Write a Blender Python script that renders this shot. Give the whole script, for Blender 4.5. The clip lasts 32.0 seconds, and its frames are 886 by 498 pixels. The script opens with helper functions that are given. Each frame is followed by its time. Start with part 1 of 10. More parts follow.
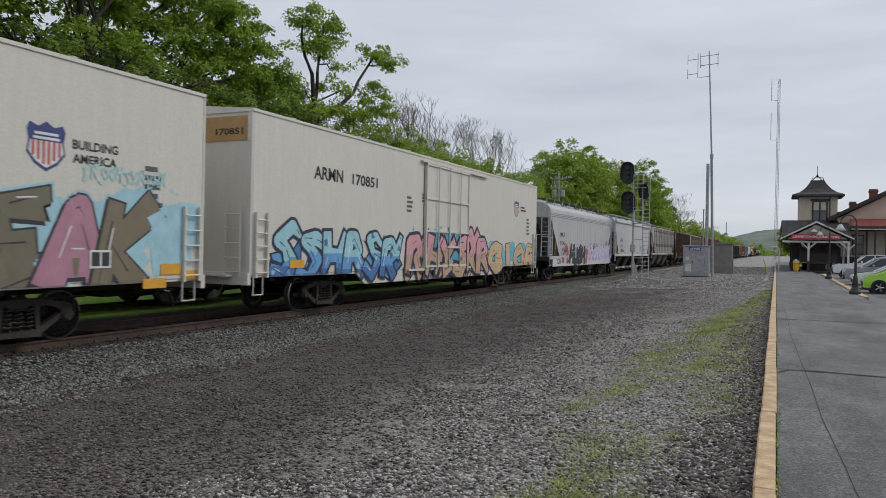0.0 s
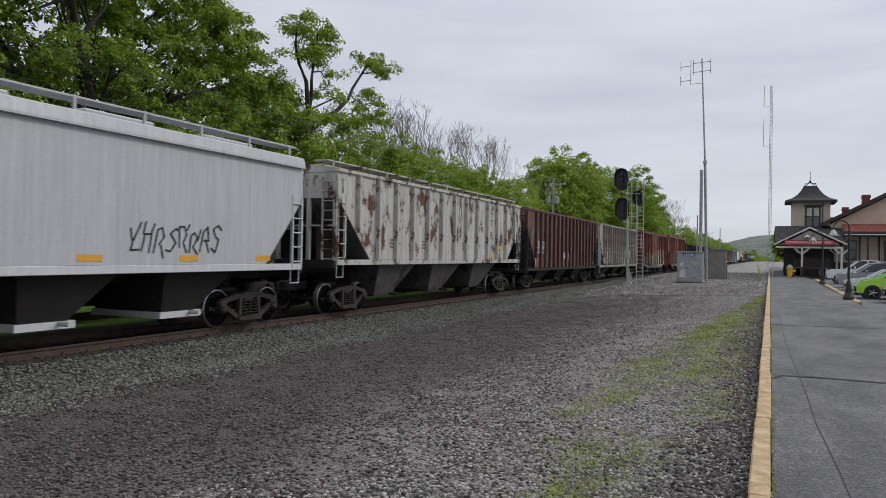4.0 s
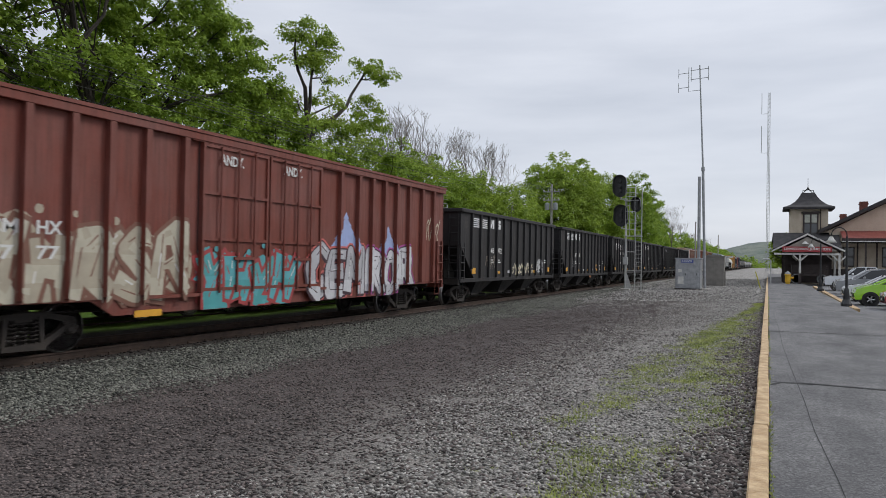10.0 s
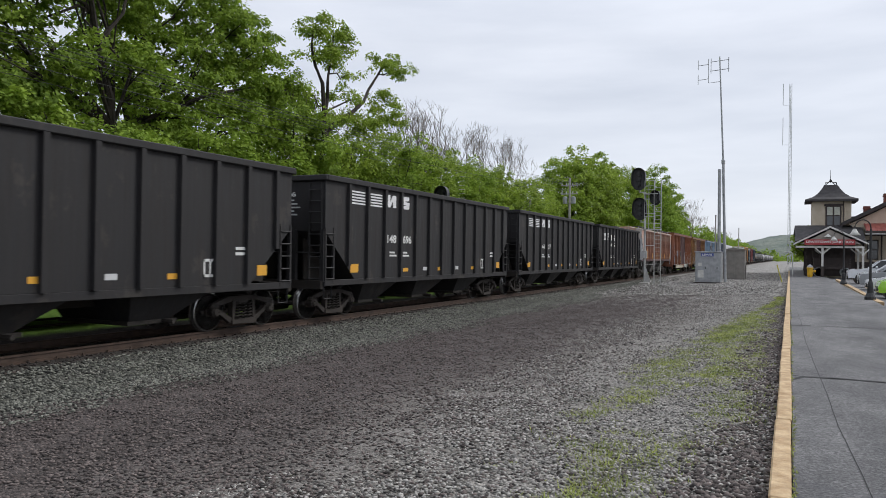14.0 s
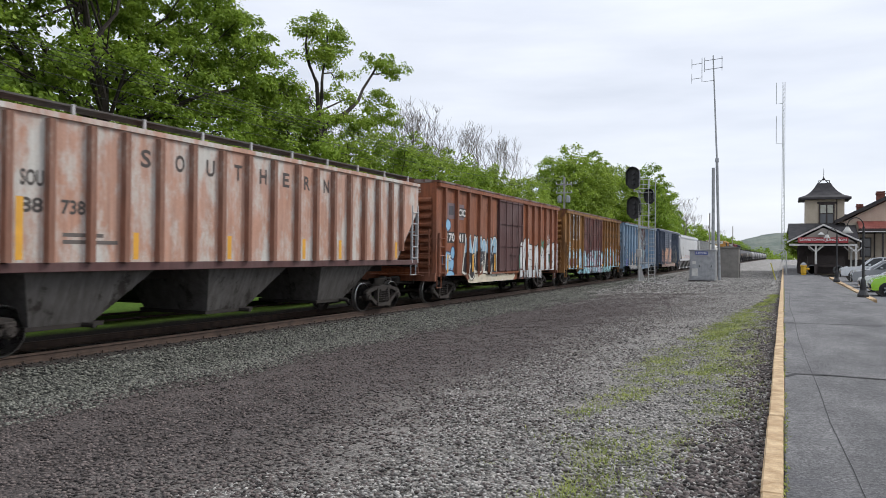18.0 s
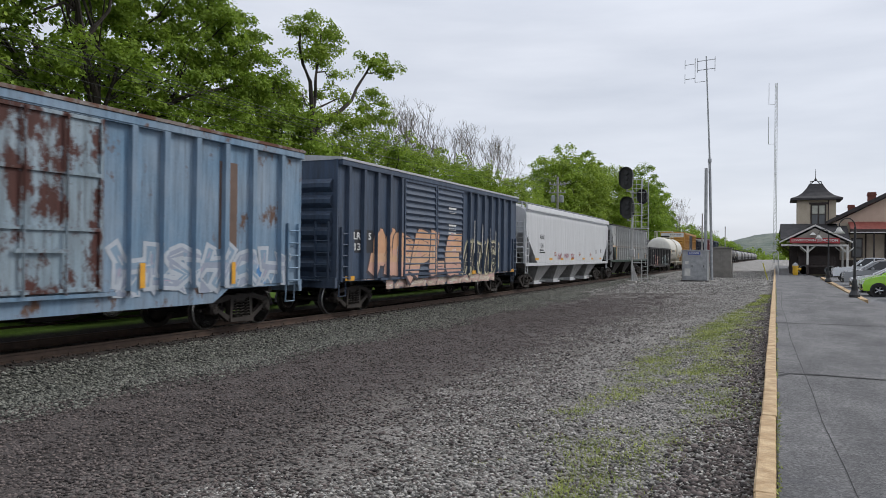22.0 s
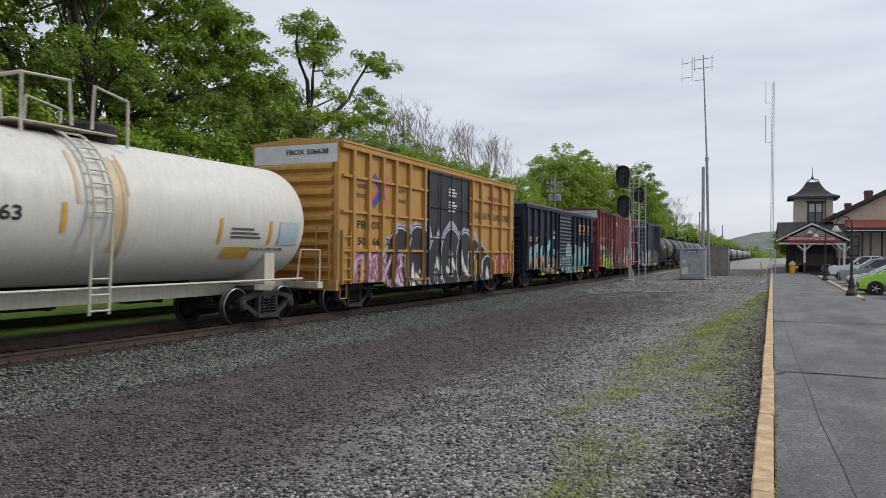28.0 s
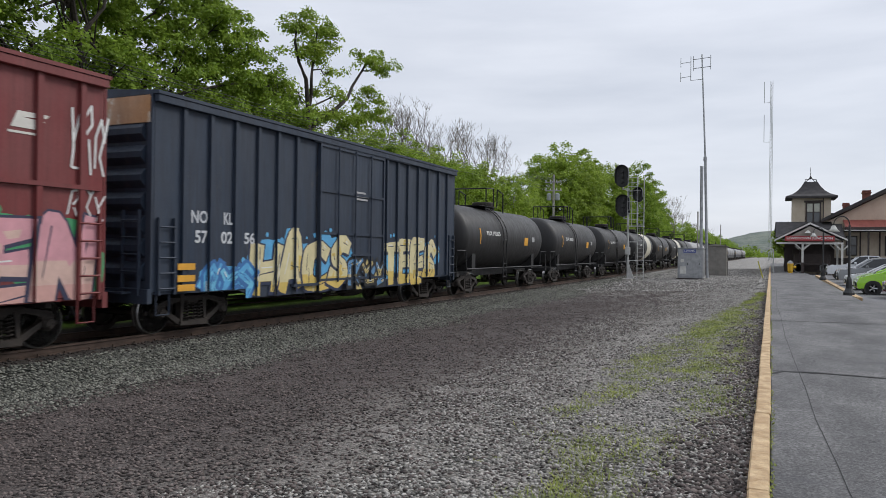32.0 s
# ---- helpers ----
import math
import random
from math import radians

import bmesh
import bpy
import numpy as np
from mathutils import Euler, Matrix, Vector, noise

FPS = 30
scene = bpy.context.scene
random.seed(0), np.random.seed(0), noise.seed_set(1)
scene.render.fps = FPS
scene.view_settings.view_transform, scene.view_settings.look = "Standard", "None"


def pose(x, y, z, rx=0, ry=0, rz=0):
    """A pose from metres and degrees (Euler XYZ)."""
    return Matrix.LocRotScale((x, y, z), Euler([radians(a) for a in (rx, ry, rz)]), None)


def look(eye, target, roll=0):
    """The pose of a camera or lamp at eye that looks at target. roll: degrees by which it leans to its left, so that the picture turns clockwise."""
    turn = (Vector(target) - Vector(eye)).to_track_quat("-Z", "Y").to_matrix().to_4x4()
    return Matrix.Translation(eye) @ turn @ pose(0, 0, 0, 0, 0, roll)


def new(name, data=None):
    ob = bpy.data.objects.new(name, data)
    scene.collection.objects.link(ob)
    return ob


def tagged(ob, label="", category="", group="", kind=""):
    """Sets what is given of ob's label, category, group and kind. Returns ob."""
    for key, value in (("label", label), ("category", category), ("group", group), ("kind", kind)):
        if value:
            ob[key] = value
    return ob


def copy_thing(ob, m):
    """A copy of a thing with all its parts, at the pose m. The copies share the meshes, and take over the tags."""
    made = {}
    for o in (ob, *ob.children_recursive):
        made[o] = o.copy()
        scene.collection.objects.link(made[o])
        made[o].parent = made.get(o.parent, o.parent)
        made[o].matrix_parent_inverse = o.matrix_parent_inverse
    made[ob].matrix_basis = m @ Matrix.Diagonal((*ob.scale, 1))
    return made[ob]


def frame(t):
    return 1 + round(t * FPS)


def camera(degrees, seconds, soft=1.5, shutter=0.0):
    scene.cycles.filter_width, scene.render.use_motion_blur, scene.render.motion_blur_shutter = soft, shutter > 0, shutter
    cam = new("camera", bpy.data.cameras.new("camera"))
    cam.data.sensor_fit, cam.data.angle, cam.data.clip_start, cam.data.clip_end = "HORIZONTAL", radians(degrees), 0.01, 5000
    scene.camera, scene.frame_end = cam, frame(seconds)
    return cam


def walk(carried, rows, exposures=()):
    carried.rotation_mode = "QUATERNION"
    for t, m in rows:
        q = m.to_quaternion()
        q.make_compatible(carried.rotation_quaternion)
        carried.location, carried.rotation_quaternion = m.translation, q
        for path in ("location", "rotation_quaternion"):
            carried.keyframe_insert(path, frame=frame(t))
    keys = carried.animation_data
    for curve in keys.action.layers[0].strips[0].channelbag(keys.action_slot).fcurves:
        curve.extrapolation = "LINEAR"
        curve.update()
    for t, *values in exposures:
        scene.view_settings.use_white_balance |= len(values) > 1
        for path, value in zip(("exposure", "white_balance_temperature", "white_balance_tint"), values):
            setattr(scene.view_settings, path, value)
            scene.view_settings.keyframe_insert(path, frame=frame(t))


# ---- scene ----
cam = camera(63.17, 32.0, soft=0.6, shutter=0.12)
# the camera is held by hand beside the platform edge and only sways a little
PATH = [
    (0, pose(-0.009, -0.005, 1.877, 89.801, -1.172, 24.820)),
    (0.5, pose(-0.010, -0.004, 1.871, 89.893, -1.181, 24.753)),
    (1, pose(-0.001, -0.013, 1.880, 89.964, -1.194, 24.639)),
    (1.5, pose(0.000, -0.011, 1.878, 90.057, -1.134, 24.629)),
    (2, pose(0.003, -0.013, 1.876, 90.064, -1.149, 24.645)),
    (2.5, pose(-0.005, -0.011, 1.876, 90.076, -1.101, 24.601)),
    (3, pose(-0.018, 0.001, 1.880, 90.103, -1.145, 24.526)),
    (3.5, pose(-0.008, 0.007, 1.880, 90.195, -1.080, 24.440)),
    (5.5, pose(-0.004, -0.008, 1.887, 90.986, -0.649, 24.530)),
    (6, pose(-0.004, -0.007, 1.879, 91.118, -0.697, 24.470)),
    (6.5, pose(-0.009, 0.009, 1.884, 91.105, -0.822, 24.449)),
    (7, pose(-0.014, 0.006, 1.877, 91.067, -0.968, 24.446)),
    (7.5, pose(-0.008, -0.008, 1.881, 91.004, -1.053, 24.450)),
    (8, pose(-0.016, -0.007, 1.881, 90.909, -1.152, 24.435)),
    (8.5, pose(-0.007, -0.005, 1.874, 90.874, -1.171, 24.421)),
    (9, pose(-0.002, 0.002, 1.874, 90.815, -1.143, 24.382)),
    (9.5, pose(0.006, -0.006, 1.885, 90.809, -1.125, 24.321)),
    (10, pose(-0.001, -0.004, 1.883, 90.843, -1.038, 24.277)),
    (10.5, pose(-0.001, -0.022, 1.890, 90.838, -1.005, 24.227)),
    (11, pose(-0.005, -0.005, 1.887, 90.838, -1.013, 24.193)),
    (11.5, pose(-0.000, 0.002, 1.882, 90.792, -1.011, 24.220)),
    (12, pose(-0.005, -0.005, 1.882, 90.721, -1.031, 24.262)),
    (12.5, pose(-0.007, -0.011, 1.877, 90.612, -1.017, 24.312)),
    (13, pose(0.000, -0.000, 1.880, 90.443, -0.900, 24.555)),
    (13.5, pose(-0.011, 0.004, 1.877, 90.391, -0.844, 25.256)),
    (14, pose(-0.008, 0.012, 1.880, 90.389, -0.805, 25.692)),
    (14.5, pose(-0.018, 0.014, 1.880, 90.368, -0.839, 25.805)),
    (16.5, pose(0.007, -0.005, 1.876, 90.204, -0.563, 25.598)),
    (17, pose(0.010, -0.012, 1.881, 90.264, -0.553, 25.452)),
    (17.5, pose(0.010, -0.028, 1.882, 90.339, -0.563, 25.348)),
    (18, pose(0.010, -0.025, 1.880, 90.341, -0.580, 25.294)),
    (18.5, pose(0.000, -0.006, 1.879, 90.338, -0.565, 25.230)),
    (19, pose(0.009, -0.014, 1.881, 90.346, -0.552, 25.171)),
    (19.5, pose(0.009, -0.033, 1.886, 90.339, -0.553, 25.131)),
    (20, pose(0.009, -0.010, 1.882, 90.341, -0.562, 25.118)),
    (20.5, pose(0.001, -0.005, 1.880, 90.287, -0.652, 25.038)),
    (21, pose(0.002, -0.019, 1.885, 90.247, -0.653, 24.944)),
    (21.5, pose(0.013, -0.008, 1.881, 90.255, -0.685, 24.887)),
    (22, pose(-0.001, -0.006, 1.875, 90.311, -0.718, 24.765)),
    (22.5, pose(-0.001, -0.019, 1.888, 90.319, -0.763, 24.673)),
    (23, pose(-0.003, -0.008, 1.876, 90.357, -0.785, 24.701)),
    (23.5, pose(-0.008, -0.012, 1.884, 90.389, -0.770, 24.731)),
    (24, pose(-0.004, -0.013, 1.875, 90.448, -0.737, 24.741)),
    (24.5, pose(0.007, -0.008, 1.882, 90.457, -0.692, 24.731)),
    (25, pose(-0.000, -0.005, 1.881, 90.458, -0.685, 24.699)),
    (25.5, pose(0.007, -0.004, 1.884, 90.432, -0.652, 24.670)),
    (27.5, pose(-0.003, 0.002, 1.873, 90.241, -0.673, 24.519)),
    (28, pose(-0.003, 0.005, 1.878, 90.230, -0.611, 24.571)),
    (28.5, pose(0.002, -0.013, 1.881, 90.301, -0.587, 24.606)),
    (29, pose(-0.008, -0.020, 1.888, 90.377, -0.667, 24.622)),
    (29.5, pose(-0.005, -0.007, 1.880, 90.424, -0.604, 24.664)),
    (30, pose(0.007, -0.012, 1.881, 90.290, -0.624, 24.636)),
    (30.5, pose(0.003, -0.008, 1.876, 90.169, -0.652, 24.565)),
    (31, pose(-0.007, 0.004, 1.883, 90.114, -0.692, 24.508)),
    (31.5, pose(0.001, -0.021, 1.881, 90.143, -0.711, 24.467)),
    (32, pose(0.010, -0.018, 1.882, 90.136, -0.730, 24.453)),
]
# the camera's own exposure follows the brightness of the passing cars
STOPS = [(0, -0.06), (1, -0.14), (2, -0.1), (3, -0.06), (6, 0.1), (7, 0.13), (9, 0.12), (10, 0.1), (12, 0.3), (14, 0.28), (17, 0.4), (18, 0.44), (19, 0.15), (22, 0.18), (25, -0.06), (28, 0.14), (29, 0.15), (31, 0.2), (32, 0.2)]
walk(cam, PATH, STOPS)

# ---- light: an overcast day ----
world = bpy.data.worlds.new("overcast_sky")
scene.world = world
world.use_nodes = True
wn, wl = world.node_tree.nodes, world.node_tree.links
wn.clear()
w_out = wn.new("ShaderNodeOutputWorld")
w_bg = wn.new("ShaderNodeBackground")
w_sky = wn.new("ShaderNodeTexSky")
w_sky.sky_type, w_sky.sun_disc = "NISHITA", False
w_sky.sun_elevation, w_sky.sun_rotation = radians(40), radians(48)
w_dim = wn.new("ShaderNodeMix")
w_dim.data_type, w_dim.blend_type = "RGBA", "MULTIPLY"
w_dim.inputs[0].default_value = 1.0
w_dim.inputs[7].default_value = (0.1, 0.1, 0.1, 1)
w_co = wn.new("ShaderNodeTexCoord")
w_map = wn.new("ShaderNodeMapping")
w_map.inputs["Scale"].default_value = (1.6, 1.6, 9.0)
w_noise = wn.new("ShaderNodeTexNoise")
w_noise.inputs["Scale"].default_value, w_noise.inputs["Detail"].default_value = 2.2, 6
w_ramp = wn.new("ShaderNodeValToRGB")
w_ramp.color_ramp.elements[0].position, w_ramp.color_ramp.elements[0].color = 0.3, (0.575, 0.61, 0.69, 1)
w_ramp.color_ramp.elements[1].position, w_ramp.color_ramp.elements[1].color = 0.72, (0.72, 0.75, 0.825, 1)
w_mix = wn.new("ShaderNodeMix")
w_mix.data_type = "RGBA"
w_mix.inputs[0].default_value = 0.9
wl.new(w_co.outputs["Generated"], w_map.inputs["Vector"])
wl.new(w_map.outputs["Vector"], w_noise.inputs["Vector"])
wl.new(w_noise.outputs["Fac"], w_ramp.inputs["Fac"])
wl.new(w_sky.outputs["Color"], w_dim.inputs[6])
wl.new(w_dim.outputs[2], w_mix.inputs[6])
wl.new(w_ramp.outputs["Color"], w_mix.inputs[7])
# an overcast dome is brighter overhead than near the horizon
w_sep = wn.new("ShaderNodeSeparateXYZ")
wl.new(w_co.outputs["Generated"], w_sep.inputs[0])
w_up = wn.new("ShaderNodeMapRange")
w_up.inputs["From Min"].default_value, w_up.inputs["From Max"].default_value = 0.28, 1.0
w_up.inputs["To Min"].default_value, w_up.inputs["To Max"].default_value = 1.0, 1.65
wl.new(w_sep.outputs["Z"], w_up.inputs["Value"])
wl.new(w_mix.outputs[2], w_bg.inputs["Color"])
wl.new(w_up.outputs["Result"], w_bg.inputs["Strength"])
wl.new(w_bg.outputs["Background"], w_out.inputs["Surface"])

sun_data = bpy.data.lights.new("sun", "SUN")
sun_data.energy, sun_data.angle, sun_data.color = 1.5, radians(18), (1.0, 0.97, 0.92)
sun = new("sun", sun_data)
sun.matrix_world = look((45, 62, 50), (0, 20, 0))
scene.view_settings.exposure = 0.0


# ---- materials ----
def base_mat(name, color, rough=0.6, metal=0.0):
    m = bpy.data.materials.new(name)
    m.use_nodes = True
    n, l = m.node_tree.nodes, m.node_tree.links
    b = n["Principled BSDF"]
    b.inputs["Base Color"].default_value = (*color, 1)
    b.inputs["Roughness"].default_value = rough
    b.inputs["Metallic"].default_value = metal
    return m, n, l, b


def noise_node(n, l, vec, scale, detail=4, rough=0.55):
    t = n.new("ShaderNodeTexNoise")
    t.inputs["Scale"].default_value, t.inputs["Detail"].default_value = scale, detail
    t.inputs["Roughness"].default_value = rough
    l.new(vec, t.inputs["Vector"])
    return t.outputs["Fac"]


def mapped(n, l, vec, scale):
    t = n.new("ShaderNodeMapping")
    t.inputs["Scale"].default_value = scale
    l.new(vec, t.inputs["Vector"])
    return t.outputs["Vector"]


def ramp(n, l, fac, lo, hi, a=(0, 0, 0), b=(1, 1, 1)):
    t = n.new("ShaderNodeValToRGB")
    e = t.color_ramp.elements
    e[0].position, e[0].color = lo, (*a, 1)
    e[1].position, e[1].color = hi, (*b, 1)
    l.new(fac, t.inputs["Fac"])
    return t.outputs["Color"]


def blend(n, l, fac, a, b, mode="MIX"):
    t = n.new("ShaderNodeMix")
    t.data_type, t.blend_type = "RGBA", mode
    for i, v in ((0, fac), (6, a), (7, b)):
        if isinstance(v, (int, float)):
            t.inputs[i].default_value = v
        elif isinstance(v, tuple):
            t.inputs[i].default_value = (*v, 1)
        else:
            l.new(v, t.inputs[i])
    return t.outputs[2]


def bumped(n, l, b, fac, strength, dist=0.01):
    t = n.new("ShaderNodeBump")
    t.inputs["Strength"].default_value, t.inputs["Distance"].default_value = strength, dist
    l.new(fac, t.inputs["Height"])
    l.new(t.outputs["Normal"], b.inputs["Normal"])


def scaled(c, k):
    return tuple(min(1.0, v * k) for v in c)


def surface(name, c1, c2, scale=2.0, fine=30.0, rough=0.7, metal=0.0, bump=0.3, dist=0.01, rand=0.0, spread=(0.35, 0.65)):
    """Two tones at a large and a small scale, with fine relief."""
    m, n, l, b = base_mat(name, c1, rough, metal)
    co = n.new("ShaderNodeTexCoord").outputs["Object"]
    big = noise_node(n, l, co, scale, 5)
    small = noise_node(n, l, co, fine, 4)
    col = blend(n, l, ramp(n, l, big, *spread), c1, c2)
    col = blend(n, l, 0.55, col, ramp(n, l, small, 0.25, 0.75, (0.55, 0.55, 0.55), (1.0, 1.0, 1.0)), "MULTIPLY")
    if rand:
        info = n.new("ShaderNodeObjectInfo").outputs["Random"]
        col = blend(n, l, rand, col, ramp(n, l, info, 0, 1, (0.4, 0.4, 0.4), (1, 1, 1)), "MULTIPLY")
    l.new(col, b.inputs["Base Color"])
    l.new(ramp(n, l, small, 0.2, 0.8, (max(0, rough - 0.12),) * 3, (min(1, rough + 0.15),) * 3), b.inputs["Roughness"])
    if bump:
        bumped(n, l, b, small, bump, dist)
    return m


def paint(name, color, dirt=0.35, rust=0.0, rough=0.5, rust_color=(0.16, 0.06, 0.03), dirt_color=(0.05, 0.042, 0.036), fade=0.25, soft=0.06):
    """Old vehicle paint: faded patches, vertical dirt runs, rust spots and grime."""
    m, n, l, b = base_mat(name, color, rough)
    co = n.new("ShaderNodeTexCoord").outputs["Object"]
    fade *= min(1.0, max(color) / 0.3)
    big = noise_node(n, l, co, 0.7, 5)
    col = blend(n, l, ramp(n, l, big, 0.35, 0.7), color, tuple(v + (0.5 - v) * fade for v in color))
    runs = noise_node(n, l, mapped(n, l, co, (3.0, 5.0, 0.35)), 1.6, 6, 0.7)
    amount = blend(n, l, dirt, (0, 0, 0), ramp(n, l, runs, 0.40, 0.70))
    col = blend(n, l, amount, col, dirt_color)
    if rust:
        spots = noise_node(n, l, mapped(n, l, co, (1.0, 1.0, 0.6 if soft < 0.1 else 0.4)), 1.5, 10, 0.72)
        edge = 0.72 - 0.34 * rust
        col = blend(n, l, ramp(n, l, spots, edge, edge + soft), col, rust_color)
    thin = noise_node(n, l, mapped(n, l, co, (2.0, 9.0, 0.3)), 2.0, 7, 0.75)
    col = blend(n, l, min(0.9, 1.15 * dirt), col, ramp(n, l, thin, 0.36, 0.66, (0.52, 0.50, 0.48), (1.12, 1.12, 1.12)), "MULTIPLY")
    small = noise_node(n, l, co, 26.0, 4)
    col = blend(n, l, 0.3, col, ramp(n, l, small, 0.3, 0.7, (0.55, 0.55, 0.55), (1, 1, 1)), "MULTIPLY")
    l.new(col, b.inputs["Base Color"])
    b.inputs["Specular IOR Level"].default_value = 0.3
    l.new(ramp(n, l, runs, 0.3, 0.8, (rough - 0.1,) * 3, (min(1, rough + 0.3),) * 3), b.inputs["Roughness"])
    wave = noise_node(n, l, mapped(n, l, co, (1, 1.3, 0.9)), 0.9, 3)
    bumped(n, l, b, wave, 0.25, 0.04)
    return m


MATS = {}


def flat_paint(color, rough=0.55):
    """Sprayed or stencilled paint, slightly worn."""
    key = tuple(round(v, 3) for v in color)
    if key not in MATS:
        m, n, l, b = base_mat("sprayed_paint", color, rough)
        co = n.new("ShaderNodeTexCoord").outputs["Object"]
        big = noise_node(n, l, co, 2.5, 6, 0.7)
        col = blend(n, l, ramp(n, l, big, 0.3, 0.75), scaled(color, 0.72), color)
        l.new(col, b.inputs["Base Color"])
        MATS[key] = m
    return MATS[key]


WHITE, BLACK = (0.72, 0.72, 0.70), (0.015, 0.015, 0.016)
YELLOW = (0.72, 0.36, 0.03)
steel_dark = surface("truck_steel", (0.022, 0.018, 0.016), (0.045, 0.036, 0.030), 3, 40, 0.75, 0.2, 0.4)
steel_brown = surface("underframe_steel", (0.016, 0.013, 0.011), (0.03, 0.024, 0.019), 2, 30, 0.8, 0.1, 0.3)
wheel_steel = surface("wheel_steel", (0.055, 0.045, 0.04), (0.10, 0.085, 0.075), 5, 40, 0.5, 0.6, 0.2)
tread_steel = surface("worn_tread", (0.35, 0.34, 0.33), (0.5, 0.49, 0.48), 8, 60, 0.3, 0.9, 0.1)
galvanised = surface("galvanised_steel", (0.30, 0.31, 0.32), (0.42, 0.43, 0.44), 3, 50, 0.5, 0.5, 0.15)
black_metal = surface("black_metal", (0.012, 0.012, 0.013), (0.03, 0.03, 0.031), 3, 40, 0.45, 0.0, 0.2)

import itertools

# ---- mesh building ----
class Geo:
    """Collects faces of one mesh."""

    def __init__(self):
        self.v, self.f, self.m = [], [], []

    def add(self, verts, faces, m=0):
        k = len(self.v)
        self.v.extend(verts)
        for f in faces:
            self.f.append([i + k for i in f])
            self.m.append(m)
        return self

    def box(self, a, b, m=0, c=0.0):
        x0, y0, z0 = a
        x1, y1, z1 = b
        if c <= 0:
            vs = [(x, y, z) for z in (z0, z1) for y in (y0, y1) for x in (x0, x1)]
            return self.add(vs, [(0, 2, 3, 1), (4, 5, 7, 6), (0, 1, 5, 4), (2, 6, 7, 3), (0, 4, 6, 2), (1, 3, 7, 5)], m)
        vs, faces, idx = [], [], {}
        for sx in (0, 1):
            for sy in (0, 1):
                for sz in (0, 1):
                    p = ((x0, x1)[sx], (y0, y1)[sy], (z0, z1)[sz])
                    d = (1 - 2 * sx, 1 - 2 * sy, 1 - 2 * sz)
                    for ax in range(3):
                        q = [p[i] + (0 if i == ax else d[i] * c) for i in range(3)]
                        idx[sx, sy, sz, ax] = len(vs)
                        vs.append(tuple(q))
        for s in (0, 1):
            faces.append([idx[s, *p, 0] for p in ((0, 0), (1, 0), (1, 1), (0, 1))])
            faces.append([idx[p[0], s, p[1], 1] for p in ((0, 0), (1, 0), (1, 1), (0, 1))])
            faces.append([idx[p[0], p[1], s, 2] for p in ((0, 0), (1, 0), (1, 1), (0, 1))])
        for s in (0, 1):
            for u in (0, 1):
                faces.append([idx[0, s, u, 1], idx[1, s, u, 1], idx[1, s, u, 2], idx[0, s, u, 2]])
                faces.append([idx[s, 0, u, 0], idx[s, 1, u, 0], idx[s, 1, u, 2], idx[s, 0, u, 2]])
                faces.append([idx[s, u, 0, 0], idx[s, u, 1, 0], idx[s, u, 1, 1], idx[s, u, 0, 1]])
        for sx in (0, 1):
            for sy in (0, 1):
                for sz in (0, 1):
                    faces.append([idx[sx, sy, sz, k] for k in range(3)])
        return self.add(vs, faces, m)

    def prism(self, poly, axis, lo, hi, m=0):
        """A polygon drawn out along an axis; poly in the two other axes, in order."""
        def at(p, d):
            q = list(p)
            q.insert("xyz".index(axis), d)
            return tuple(q)
        n = len(poly)
        vs = [at(p, lo) for p in poly] + [at(p, hi) for p in poly]
        fs = [list(range(n))[::-1], list(range(n, 2 * n))]
        fs += [(i, (i + 1) % n, n + (i + 1) % n, n + i) for i in range(n)]
        return self.add(vs, fs, m)

    def tube(self, pts, r, n=6, m=0, r2=None):
        pts = [Vector(p) for p in pts]
        vs, fs = [], []
        for i, p in enumerate(pts):
            d = (pts[min(i + 1, len(pts) - 1)] - pts[max(i - 1, 0)]).normalized()
            s = d.cross(Vector((0, 0, 1)) if abs(d.z) < 0.9 else Vector((1, 0, 0))).normalized()
            u = d.cross(s)
            rr = r if r2 is None else r + (r2 - r) * i / (len(pts) - 1)
            for k in range(n):
                a = 2 * math.pi * k / n
                vs.append(tuple(p + (s * math.cos(a) + u * math.sin(a)) * rr))
        for i in range(len(pts) - 1):
            for k in range(n):
                fs.append((i * n + k, i * n + (k + 1) % n, (i + 1) * n + (k + 1) % n, (i + 1) * n + k))
        fs += [list(range(n))[::-1], list(range((len(pts) - 1) * n, len(pts) * n))]
        return self.add(vs, fs, m)

    def lathe(self, prof, axis, centre, n=20, m=0):
        """prof: (radius, place along the axis)."""
        vs, fs = [], []
        for r, d in prof:
            for k in range(n):
                a = 2 * math.pi * k / n
                q = [r * math.cos(a), r * math.sin(a)]
                q.insert("xyz".index(axis), d)
                vs.append(tuple(q[i] + centre[i] for i in range(3)))
        for i in range(len(prof) - 1):
            for k in range(n):
                fs.append((i * n + k, i * n + (k + 1) % n, (i + 1) * n + (k + 1) % n, (i + 1) * n + k))
        if prof[0][0] > 1e-4:
            fs.append(list(range(n)))
        if prof[-1][0] > 1e-4:
            fs.append(list(range((len(prof) - 1) * n, len(prof) * n)))
        return self.add(vs, fs, m)

    def mesh(self, name, mats, smooth=False):
        me = bpy.data.meshes.new(name)
        me.from_pydata(self.v, [], self.f)
        for m in (mats if isinstance(mats, (list, tuple)) else [mats]):
            me.materials.append(m)
        if any(self.m):
            me.polygons.foreach_set("material_index", self.m)
        if smooth:
            me.polygons.foreach_set("use_smooth", [True] * len(me.polygons))
        me.update()
        return me


